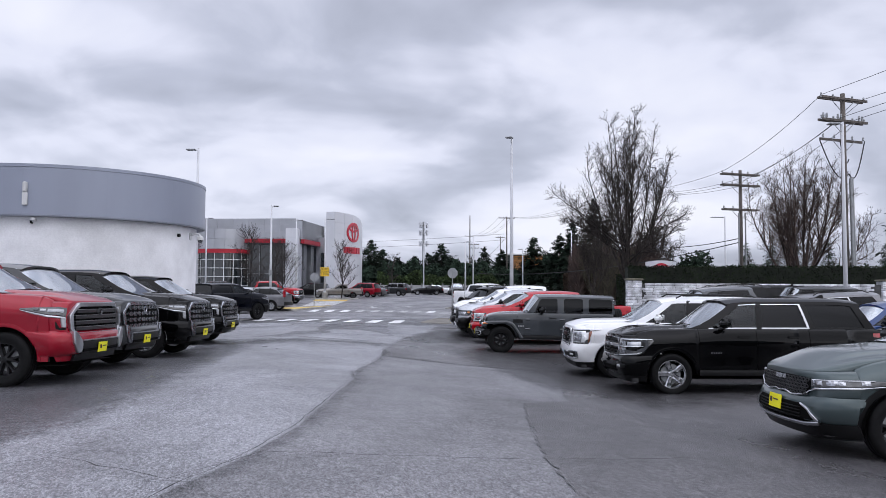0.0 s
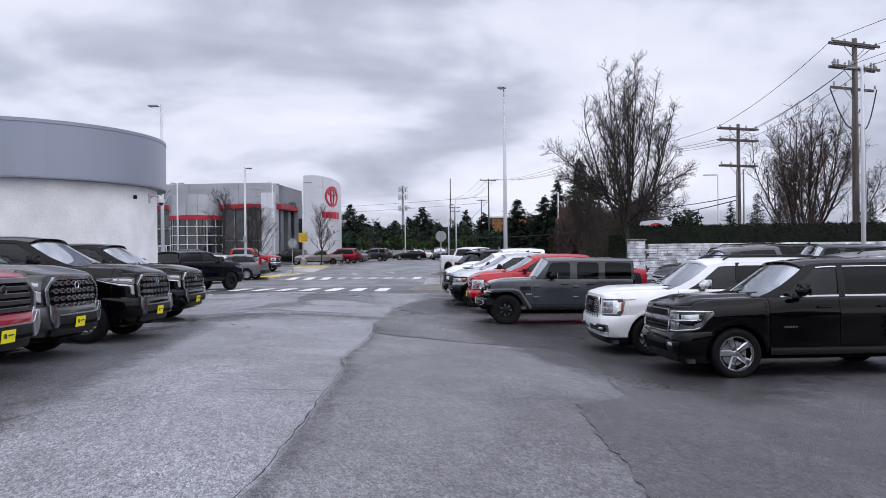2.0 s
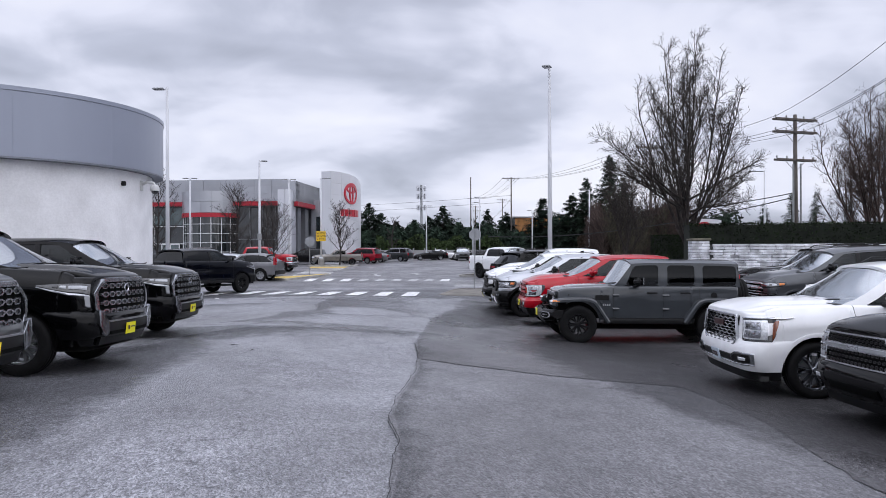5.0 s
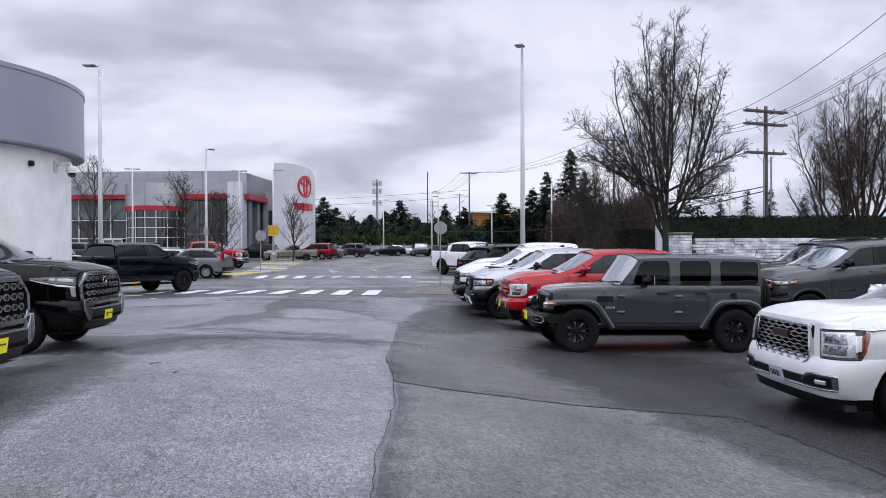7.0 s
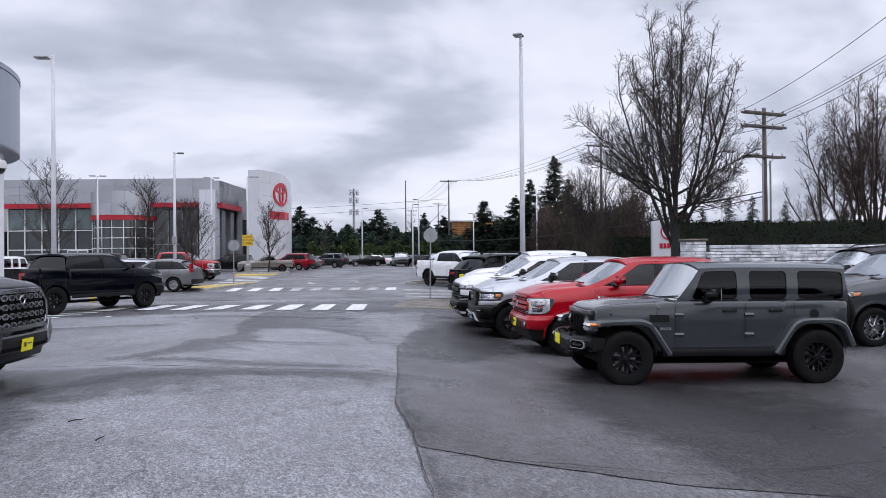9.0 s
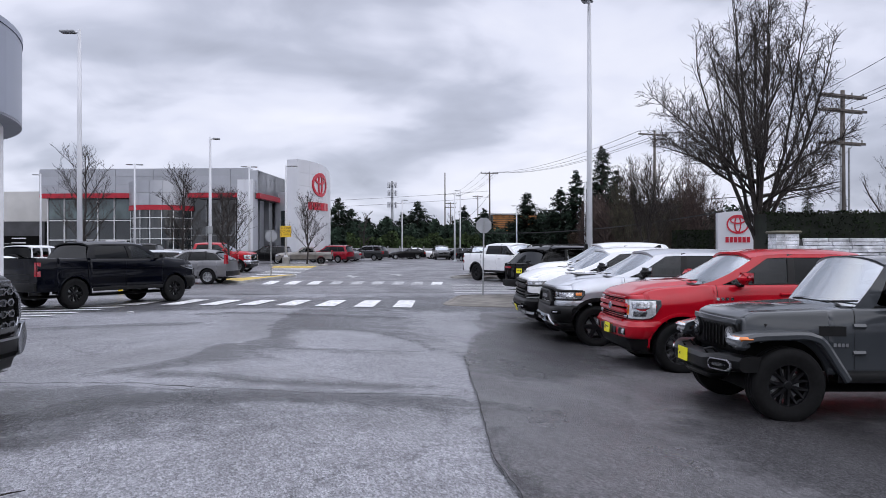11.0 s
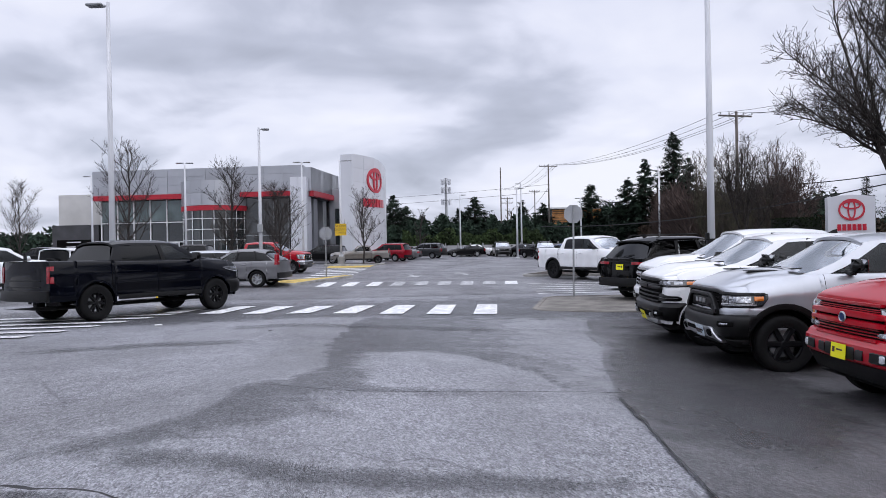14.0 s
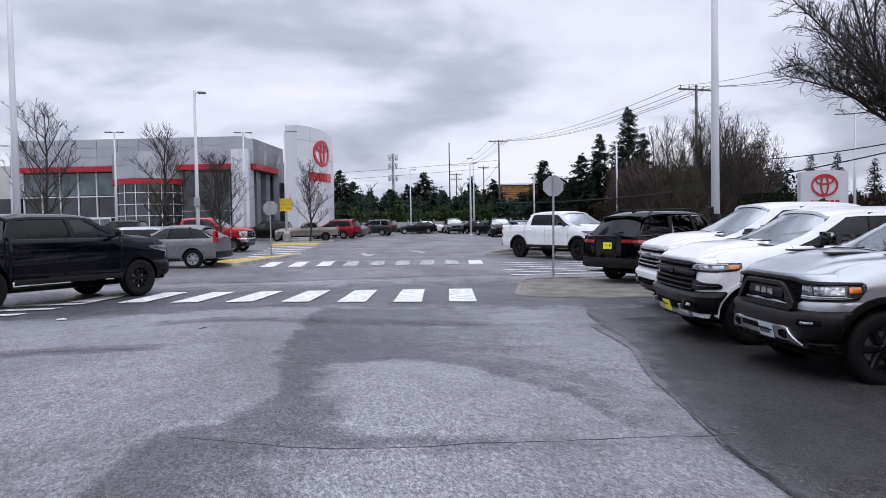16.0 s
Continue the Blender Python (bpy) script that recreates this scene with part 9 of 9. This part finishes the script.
def conifer(x, y, top, width, seed, mat=None, n=2600, z0=None, label="dark evergreen conifer with drooping boughs", ragged=0.4, power=0.72, base=0.04):
    """A conifer: a trunk with whorls of boughs carrying many small needle sprays."""
    rnd = random.Random(seed)
    z0 = gz(x, y) - 0.1 if z0 is None else z0
    h = top - z0
    tr = thing("conifer", label, "tree", None, "conifers")
    part("trunk", tube([(x, y, z0), (x, y, z0 + h * 0.6), (x, y, top - 0.1)], [h * 0.018, h * 0.010, 0.015], 7), BARK, tr)
    V, F = [], []
    whorls = int(h * 3.2)
    per = max(1, n // (whorls * 9))
    bough = [[], []]
    for k in range(whorls):
        t = base + (1 - base) * (k + rnd.uniform(-0.6, 0.6)) / whorls
        t = min(0.995, max(base, t))
        zz = z0 + h * t
        rad = width / 2 * (1 - t) ** power * (1 + rnd.uniform(-ragged, ragged)) + 0.05
        for b in range(9):
            a = rnd.uniform(0, 2 * math.pi)
            zz = z0 + h * min(0.99, max(base, t + rnd.uniform(-1.2, 1.2) / whorls))
            ln = rad * rnd.uniform(0.55, 1.2)
            d = Vector((math.cos(a), math.sin(a), rnd.uniform(-0.45, 0.25)))
            e = Vector((x, y, zz)) + d * ln
            bv, bf = tube([(x, y, zz), tuple(e)], [0.02 + 0.004 * h * (1 - t), 0.008], 3, cap=False)
            o = len(bough[0])
            bough[0].extend(bv)
            bough[1].extend([tuple(i + o for i in q) for q in bf])
            for s in range(per):
                u = rnd.uniform(0.25, 1.0)
                p = Vector((x, y, zz)).lerp(e, u) + Vector((rnd.gauss(0, 0.11), rnd.gauss(0, 0.11), rnd.gauss(0, 0.07))) * (0.3 + rad * 0.35)
                aa = a + rnd.gauss(0, 0.8)
                needles(rnd, V, F, p, Vector((math.cos(aa), math.sin(aa), 0)), rnd.uniform(0.25, 0.6) * (0.62 + 0.05 * width) * (0.45 + 0.55 * min(1.0, 2.2 * (1 - t))))
    tagged(part("bough", bough, BARK, tr), kind="stuff")
    tagged(part("crown", (V, F), mat or LEAFD, tr), kind="stuff")
    return tr


def leaf_mass(name, box_fn, n, size, mat, seed, label, category):
    """Many small leaves over the points that box_fn gives, as one mass."""
    rnd = random.Random(seed)
    V, F = [], []
    for _ in range(n):
        p, nrm = box_fn(rnd)
        p, nrm = Vector(p), (Vector(nrm) + Vector((rnd.gauss(0, 0.7), rnd.gauss(0, 0.7), rnd.gauss(0, 0.7)))).normalized()
        u = nrm.orthogonal().normalized()
        u = (Matrix.Rotation(rnd.uniform(0, 6.28), 3, nrm) @ u)
        w = nrm.cross(u)
        s = size * rnd.uniform(0.6, 1.3)
        o = len(V)
        V += [tuple(p - u * s), tuple(p + w * s * 0.5), tuple(p + u * s), tuple(p - w * s * 0.5)]
        F.append((o, o + 1, o + 2, o + 3))
    return tagged(part(name, (V, F), mat), label, category, kind="stuff")


# hedge behind the stone wall
HZ0, HZ1 = 1.3, 3.22
HOFF = -1.6


def hedge_pt(rnd):
    u = rnd.uniform(0.2, 62)
    k = rnd.random()
    bump = 0.05 * noise.noise((u * 1.1, 0, 0))
    if k < 0.62:
        z = HZ0 + (HZ1 - HZ0) * rnd.random()
        p = WA + WD * u + WN * (HOFF + 0.55 + rnd.gauss(0, 0.05))
        return (p.x, p.y, z + bump), tuple(WN)
    p = WA + WD * u + WN * (HOFF + rnd.uniform(-0.6, 0.6))
    return (p.x, p.y, HZ1 + bump + rnd.gauss(0, 0.03)), (0, 0, 1)


# solid filler box; the shade between the leaves is put into its near-black colour
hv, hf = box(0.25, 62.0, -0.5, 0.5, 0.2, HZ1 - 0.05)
tagged(part("hedge_core", ([tuple(WA + WD * u + WN * (HOFF + d) + Vector((0, 0, z))) for u, d, z in hv], hf), surface("hedge_inner_shade", (0.008, 0.012, 0.006), 0.9, vary=0.3)),
       "solid core of a clipped evergreen hedge, coloured as inner shade", "hedge", kind="stuff")
leaf_mass("hedge", hedge_pt, 26000, 0.055, HEDGEM, 5, "long clipped dark evergreen hedge behind a wall", "hedge")


def bush_pt(cx, cy, w, h, z0):
    def fn(rnd):
        k = rnd.random()
        a = rnd.uniform(0, 2 * math.pi)
        if k < 0.7:
            s = w / 2 * min(1 / max(abs(math.cos(a)), 1e-3), 1 / max(abs(math.sin(a)), 1e-3)) ** 0.8
            return (cx + s * math.cos(a), cy + s * math.sin(a), z0 + h * rnd.random()), (math.cos(a), math.sin(a), 0)
        return (cx + rnd.uniform(-w / 2, w / 2), cy + rnd.uniform(-w / 2, w / 2), z0 + h), (0, 0, 1)
    return fn


bush = leaf_mass("clipped_bush", bush_pt(24.15, 56.0, 1.95, 2.9, 0.15), 4200, 0.07, HEDGEM, 11, "square clipped evergreen bush", "bush")
# filler box for the bush, inner shade painted as the same near-black
tagged(part("bush_core", box(23.25, 25.05, 55.1, 56.9, 0.0, 3.0), MATS["hedge_inner_shade"]), "solid core of a clipped bush, coloured as inner shade", "bush", kind="stuff")

stem_tree(16.7, 38.5, 12.5, 2.85, 21, BARK, "tall leafless tree with many upright stems by the wall", stems=12, split=2.9, r=0.20, arch=0.45, rise=(0.3, 1.5), bushy=0.28,
          low=((-1.0, 0.0, 0.40, 5.5), (-1.0, -0.25, 0.85, 4.6), (-0.9, 0.35, 0.35, 3.8), (-1.0, 0.3, 0.70, 4.2), (0.9, -0.3, 0.55, 3.6), (1.0, 0.2, 0.30, 3.2), (1.0, 0.0, 0.9, 4.0), (0.3, -1.0, 0.5, 3.0), (-0.6, -0.8, 0.6, 3.4)))
stem_tree(29.2, 41.4, 10.6, 4.1, 33, TWIGR, "broad leafless tree with reddish twigs behind the hedge", stems=14, split=1.9, r=0.24, arch=0.75, twig=1.2)
stem_tree(20.6, 55.0, 7.7, 1.9, 41, BARK, "slim leafless tree among the brown thicket", stems=6, split=1.6, r=0.12, arch=0.3)
stem_tree(29.8, 65.3, 8.0, 2.6, 43, TWIGR, "broom-shaped leafless tree among the brown thicket", stems=9, split=0.9, r=0.13, arch=0.2)
stem_tree(24.6, 66.5, 7.2, 2.4, 45, TWIGO, "olive-brown leafless tree among the thicket", stems=7, split=1.2, r=0.13, arch=0.5)
bare_tree(37.0, 52.5, 9.0, 0.8, 35, BARK, "vase", "leafless tree behind the hedge", dense=0.8)
for i, (x, y, t, w) in enumerate(((-27.2, 84.5, 8.3, 4.4), (-11.6, 59.5, 8.2, 4.4), (-6.2, 59.8, 7.0, 3.4), (-3.9, 63.5, 6.0, 3.4), (-5.7, 76.5, 7.0, 4.2), (1.25, 82.0, 7.0, 4.2))):
    oval_tree(x, y, t, w, 50 + i, BARK, "leafless young tree in a planting bed", crown0=0.22, widest=0.52, n1=20, n2=7, n3=4, r=0.085, rise=1.1)
for i, (x, y, t) in enumerate(((33.2, 86.5, 11.1), (32.8, 81.5, 11.7), (34.5, 82.2, 11.0), (33.8, 78.2, 10.7), (34.4, 74.5, 10.4), (37.0, 79.6, 10.6), (31.6, 70.5, 8.6))):
    oval_tree(x, y, t, 5.0, 70 + i, TWIGR if i % 3 else BARKG, "slender leafless tree in a thicket", crown0=0.08, widest=0.55, n1=22, n2=9, n3=2, r=0.12, rise=1.6, group="thicket trees")
for i in range(12):
    x, y = 24.0 + 7 * random.Random(i).random(), 62 + 28 * random.Random(i + 90).random()
    x += (y - 64) * 0.36
    oval_tree(x, y, 4.2 + 3.0 * random.Random(i + 40).random(), 4.2, 100 + i, (TWIGR, TWIGO, BARK)[i % 3], "bushy leafless shrub in a thicket", crown0=0.03, widest=0.5, n1=20, n2=8, n3=2, r=0.06, rise=1.1, group="thicket shrubs")
bare_tree(9.9, 121.0, 7.5, 0.6, 140, BARK, "tree", "leafless tree among conifers", dense=0.7)
bare_tree(25.0, 131.0, 8.0, 0.6, 141, TWIGO, "tree", "leafless tree among conifers", dense=0.7)

for i, (x, y, t, w) in enumerate(((7.8, 147.8, 11.2, 8.0), (10.4, 152.3, 9.6, 8.0), (3.5, 140.0, 10.0, 9.0), (-2.5, 150.0, 13.0, 9.0), (14.4, 161.6, 8.2, 9.0), (18.0, 160.9, 8.5, 8.0), (18.7, 142.4, 8.4, 6.0), (20.9, 140.1, 10.1, 9.0), (23.6, 144.4, 7.0, 6.0),
                                  (33.9, 167.9, 7.6, 6.0), (32.1, 153.0, 10.3, 6.0), (34.6, 147.5, 9.5, 6.0), (38.1, 167.3, 8.6, 7.0), (36.7, 137.1, 6.8, 6.0), (31.7, 112.3, 9.8, 6.0), (32.6, 101.9, 9.7, 5.0), (33.4, 98.7, 11.5, 5.0), (35.7, 96.3, 14.2, 6.5), (38.2, 97.8, 11.4, 5.0))):
    conifer(x, y, t, w * 1.3, 200 + i, n=10500, ragged=0.35, power=0.8)
for i, (x, y, t, w) in enumerate(((80.7, 125.3, 11.9, 5.0), (84.8, 124.5, 12.0, 5.0), (90.6, 123.3, 11.0, 5.0), (76.0, 126.2, 10.2, 5.0), (98.0, 118, 10, 5), (62, 128, 9.0, 5), (106, 110, 11, 5))):
    conifer(x, y, t, w, 240 + i, n=4000)
conifer(35.9, 39.6, 10.6, 5.6, 260, n=6000, label="drooping dark conifer beyond the hedge", ragged=0.5)


# evergreen undergrowth along the far edge of the lot
def belt(x0, y0, x1, y1, h, w):
    def fn(rnd):
        t = rnd.random()
        hh = h * (0.62 + 0.5 * abs(noise.noise((t * 9, h, 0))) + 0.25 * noise.noise((t * 31, h, 3)))
        z = hh * rnd.random() ** 0.7
        o = rnd.gauss(0, w)
        return (x0 + (x1 - x0) * t + o * 0.3, y0 + (y1 - y0) * t + o, 0.4 + z), (0, -1, 0.3)
    return fn


leaf_mass("undergrowth", belt(-8, 141, 30, 136, 7.0, 1.6), 15000, 0.34, LEAFD, 301, "dark evergreen undergrowth beyond the lot", "shrubs")
leaf_mass("undergrowth", belt(8, 126, 28, 122, 4.4, 1.2), 6000, 0.26, LEAFM, 302, "olive evergreen undergrowth beyond the lot", "shrubs")
leaf_mass("undergrowth", belt(24, 128, 44, 118, 6.2, 1.4), 9000, 0.30, LEAFD, 303, "dark evergreen undergrowth beyond the lot", "shrubs")
leaf_mass("undergrowth", belt(33, 112, 46, 84, 6.5, 1.6), 10000, 0.28, LEAFD, 304, "dark evergreen undergrowth beside the road", "shrubs")
DRYLEAF = surface("dry_leaf", (0.040, 0.029, 0.021), 0.9, vary=0.4, scale=0.7, island=0.4, spec=0.1)
leaf_mass("undergrowth", belt(30, 92, 46, 62, 4.2, 1.8), 14000, 0.16, DRYLEAF, 305, "brown dry undergrowth beside the road", "shrubs")
leaf_mass("undergrowth", belt(46, 66, 120, 60, 3.4, 2.0), 9000, 0.28, LEAFD, 306, "dark shrubs beyond the hedge", "shrubs")


def twig_mass(x0, y0, x1, y1, h, w, n, mat, seed, label):
    """A dense tangle of thin upright twigs."""
    rnd = random.Random(seed)
    V, F = [], []
    for _ in range(n):
        t = rnd.random()
        hh = h * (0.6 + 0.5 * abs(noise.noise((t * 7, h, 1))) + 0.2 * noise.noise((t * 23, h, 3)))
        o = rnd.gauss(0, w)
        p = Vector((x0 + (x1 - x0) * t + o * 0.3, y0 + (y1 - y0) * t + o, 0.4 + hh * rnd.random() ** 0.8))
        d = Vector((rnd.gauss(0, 0.45), rnd.gauss(0, 0.45), 1)).normalized() * rnd.uniform(0.6, 1.5)
        a = rnd.uniform(0, math.pi)
        s_ = Vector((math.cos(a), math.sin(a), 0)) * rnd.uniform(0.010, 0.022)
        k = len(V)
        V += [tuple(p - s_), tuple(p + s_), tuple(p + d * 0.6 + s_ * 0.7 + Vector((rnd.gauss(0, 0.06), 0, 0))), tuple(p + d)]
        F.append((k, k + 1, k + 2, k + 3))
    return tagged(part("twig_thicket", (V, F), mat), label, "thicket", kind="stuff")


twig_mass(34, 98, 30.5, 67, 6.6, 1.8, 18000, TWIGR, 311, "dense reddish-brown leafless thicket beside the road")
twig_mass(37, 92, 32, 70, 5.4, 1.4, 9000, TWIGO, 312, "dense olive-brown leafless thicket beside the road")
twig_mass(24.5, 70, 30, 88, 5.6, 1.6, 9000, TWIGR, 314, "dense brown leafless thicket beside the lot")
# far woods on the horizon
leaf_mass("far_woods", belt(-140, 330, 60, 340, 14.0, 6.0), 9000, 1.3, LEAFD, 306, "far dark woods on the horizon", "woods")
leaf_mass("far_woods", belt(40, 340, 320, 250, 13.0, 8.0), 11000, 1.3, LEAFD, 307, "far dark woods on the horizon", "woods")

# ---- utility poles and wires ----
def crossarm(parent, z, half, a, dy=0.0, twin=True, pins=(-1, -0.45, 0.45, 1)):
    c, s = math.cos(a), math.sin(a)
    bar = part("crossarm", shift(box(-half, half, 0.10, 0.21, z - 0.07, z + 0.07, 0.01), rz=a), POLEWOOD, parent)
    if twin:
        part("crossarm", shift(box(-half, half, -0.21, -0.10, z - 0.07, z + 0.07, 0.01), rz=a), POLEWOOD, parent)
    for k in pins:
        part("insulator", shift(lathe([(0.03, z + 0.07), (0.06, z + 0.12), (0.045, z + 0.16), (0.065, z + 0.20), (0.04, z + 0.27), (0.0, z + 0.29)], 8, "z"), c * half * k * 0.95, s * half * k * 0.95), GALV, bar)
    for k in (-1, 1):
        part("brace", tube([(c * half * 0.55 * k, s * half * 0.55 * k, z), (0, 0, z - 0.8)], 0.022, 5), GALV, bar)


def utility_pole(x, y, top, a, arms, r=0.17, label="weathered wooden utility pole with crossarms"):
    z = gz(x, y)
    up = thing("utility_pole", label, "utility pole", Matrix.Translation((x, y, z)), "utility poles")
    part("pole", tube([(0, 0, -0.3), (0, 0, (top - z) * 0.5), (0, 0, top - z)], [r, r * 0.85, r * 0.66], 12), POLEWOOD, up, smooth=True)
    for dz, half, twin in arms:
        crossarm(up, top - z - dz, half, radians(a), twin=twin)
    return up


u1 = utility_pole(29.8, 38.05, 13.5, 12, ((0.35, 1.75, True), (1.65, 1.75, True), (2.75, 1.65, False)), 0.20, "tall wooden utility pole with three crossarms and conduits")
for k, (dx, dy, zt_) in enumerate(((0.42, -0.1, 8.2), (0.66, 0.05, 8.3))):
    part("riser_pipe", tube([(dx, dy, 0), (dx * 0.8, dy, zt_)], 0.09, 8), GALV, u1)
for k in (-1, -0.1, 1):
    pts = []
    for i in range(9):
        t = i / 8
        pts.append((k * 1.45 * (1 - t) + 0.4 * t, 0.1, 13.2 - 2.9 + 0.15 - 3.0 * math.sin(t * 1.9) * (0.9 if abs(k) > 0.5 else 0.6) + 0.6 * t))
    part("jumper_cable", tube(pts, 0.035, 5), WIREM, u1)
for k in (-1.5, -1.25, -0.4, -0.15, 1.25, 1.5):
    part("cutout", shift(lathe([(0.05, 0.0), (0.075, 0.06), (0.05, 0.14), (0.075, 0.22), (0.05, 0.42), (0.0, 0.44)], 8, "z"), k * 0.98, 0.2 * k * 0.98, 13.3 - 1.75), GALV, u1)
u2 = utility_pole(31.6, 52.27, 11.2, 10, ((0.35, 1.75, True), (1.2, 1.75, True), (3.1, 1.65, True)), 0.18)
for dx in (-0.25, 0.3):
    part("riser_pipe", tube([(dx, -0.15, 0), (dx, -0.15, 7.6)], 0.06, 8), GALV, u2)
utility_pole(32.3, 76.7, 12.7, 8, ((0.35, 1.6, False),), 0.16)
utility_pole(35.0, 145.0, 16.0, 5, ((0.3, 1.7, False),), 0.17)
utility_pole(35.3, 187.5, 20.1, 5, (), 0.18, "tall bare wooden pole far away")
utility_pole(33.0, 170.0, 12.0, 5, ((0.3, 1.3, False), (1.2, 1.2, False)), 0.15)
utility_pole(44.0, 190.0, 15.0, 5, ((0.3, 1.3, False),), 0.15)


def wire(a, b, sag, r=0.016, n=14, name="overhead_wire"):
    a, b = Vector(a), Vector(b)
    pts = [a.lerp(b, i / n) - Vector((0, 0, sag * 4 * (i / n) * (1 - i / n))) for i in range(n + 1)]
    tagged(part(name, tube(pts, r, 4), WIREM), "black overhead cable strung between utility poles", "cable", "overhead wires")


for k, (dz1, dz2) in ((-1.6, (0.25, 0.25)), (1.6, (0.25, 0.25)), (-0.2, (1.5, 1.1)), (1.0, (1.5, 1.1))):
    wire((29.8 + k, 38.05 + 0.2 * k, 13.55 - dz1), (31.6 + k, 52.27 + 0.2 * k, 11.3 - dz2), 0.35)
    wire((31.6 + k, 52.27 + 0.2 * k, 11.3 - dz2), (32.3 + k, 76.7 + 0.1 * k, 12.6), 0.6)
    wire((32.3 + k, 76.7 + 0.1 * k, 12.6), (35.0 + k, 145.0, 15.9), 1.2, 0.02)
    wire((35.0 + k, 145.0, 15.9), (35.3 + k, 187.5, 15.0), 1.5, 0.02)
    wire((29.8 + k, 38.05 + 0.2 * k, 13.55 - dz1), (27.0 + k, -20.0, 14.5), 0.8)
wire((31.6, 52.2, 5.6), (15.8, 78.0, 3.4), 0.9, 0.04)
wire((31.6, 52.2, 5.9), (32.3, 76.7, 6.6), 0.5, 0.04)
for z in (10.5, 9.3):
    wire((35.0, 145.0, z + 2.0), (-30.0, 168.0, z), 0.6, 0.03)
wire((35.0, 145.0, 12.0), (24.5, 128.0, 5.5), 0.8, 0.03)

# mobile-phone mast
mast = thing("cell_tower", "grey steel phone mast with antenna clusters", "mast", Matrix.Translation((31.0, 252.0, 0.0)))
part("mast_pole", tube([(0, 0, 0), (0, 0, 23.8)], [0.55, 0.35], 10), GALV, mast)
for z in (22.6, 20.0, 16.2):
    pl = part("platform", lathe([(0.3, z - 0.1), (1.3, z - 0.1), (1.3, z + 0.1), (0.3, z + 0.1)], 6, "z"), GALV, mast)
    for k in range(9):
        a = 2 * math.pi * k / 9
        part("antenna", shift(box(-0.12, 0.12, -0.22, 0.22, z - 0.9, z + 0.9, 0.03), 1.5 * math.cos(a), 1.5 * math.sin(a), 0, a), POLEW, pl)

# far fence and buildings
fence = thing("far_fence", "pale concrete fence along the far side of the lot", "fence", kind="structure")
FENCEM = surface("fence_concrete", (0.36, 0.36, 0.37), 0.85, vary=0.2, scale=0.7, island=0.12)
for i in range(26):
    x = 6.0 + 1.55 * i
    part("fence_panel", box(x, x + 1.42, 112.0 - i * 0.25, 112.12 - i * 0.25, 0.3, 2.05), FENCEM, fence)
    part("fence_post", box(x - 0.12, x, 111.9 - i * 0.25, 112.2 - i * 0.25, 0.3, 2.3, 0.02), FENCEM, fence)
ob = thing("timber_building", "orange-brown timber-clad building among trees", "building", kind="structure")
TIMB = surface("orange_timber", (0.38, 0.17, 0.05), 0.7, vary=0.25, scale=1.5, island=0.2)
part("core", box(37.2, 50.0, 150.2, 158, 0.3, 8.4), DARKWALL, ob)
for k in range(8):
    part("board", box(37.0, 48.5, 150.0, 150.2, 5.2 + 0.40 * k, 5.5 + 0.40 * k, 0.02), TIMB, ob)
part("roof_edge", box(36.8, 50.4, 149.6, 158.5, 8.45, 8.75, 0.03), MULLION, ob)


# ---- stones of the wall ----
def stone_mesh(l, h, d, seed):
    """One ledge stone with uneven faces."""
    rnd = random.Random(seed)
    v, f = box(0, l, -d, 0, 0, h, 0.012)
    return mesh("stone", [(x + rnd.uniform(-0.006, 0.006), y + rnd.uniform(-0.012, 0.012), z + rnd.uniform(-0.004, 0.004)) for x, y, z in v], f, STONE)


STONES = [stone_mesh(l, h, 0.05 + 0.02 * (k % 3), 400 + k) for k, (l, h) in enumerate(((0.34, 0.10), (0.46, 0.13), (0.58, 0.10), (0.40, 0.16), (0.72, 0.11), (0.28, 0.13)))]
rs_ = random.Random(77)
rot = math.atan2(WD.y, WD.x)
rest = ([], [])
count = 0
z = 0.55
while z < WTOP - 0.06:
    h = rs_.choice((0.10, 0.115, 0.13))
    u = 0.75 + rs_.uniform(0, 0.2)
    while u < 40:
        l = rs_.uniform(0.26, 0.72)
        near = next((p for p in PILLARS if p - 0.40 < u + l and u < p + 0.40), None)
        if near is not None:
            u = near + 0.42
            continue
        k = rs_.randrange(len(STONES))
        base = STONES[k]
        sx, sz = (l - 0.012) / max(v.co.x for v in base.vertices), (h - 0.012) / max(v.co.z for v in base.vertices)
        p = WA + WD * u + WN * 0.16
        if count < 300 and u < 22 and z > 1.0:
            o = new("stone", base)
            o.parent = wall
            o.matrix_basis = Matrix.Translation((p.x, p.y, z)) @ Matrix.Rotation(rot, 4, "Z") @ Matrix.Diagonal((sx, 1, sz, 1))
            count += 1
        else:
            c, s = math.cos(rot), math.sin(rot)
            off = len(rest[0])
            rest[0].extend([(p.x + v.co.x * sx * c - v.co.y * s, p.y + v.co.x * sx * s + v.co.y * c, z + v.co.z * sz) for v in base.vertices])
            rest[1].extend([tuple(i + off for i in q.vertices) for q in base.polygons])
        u += l
    z += h
tagged(part("stone_rest", rest, STONE, wall), kind="stuff")
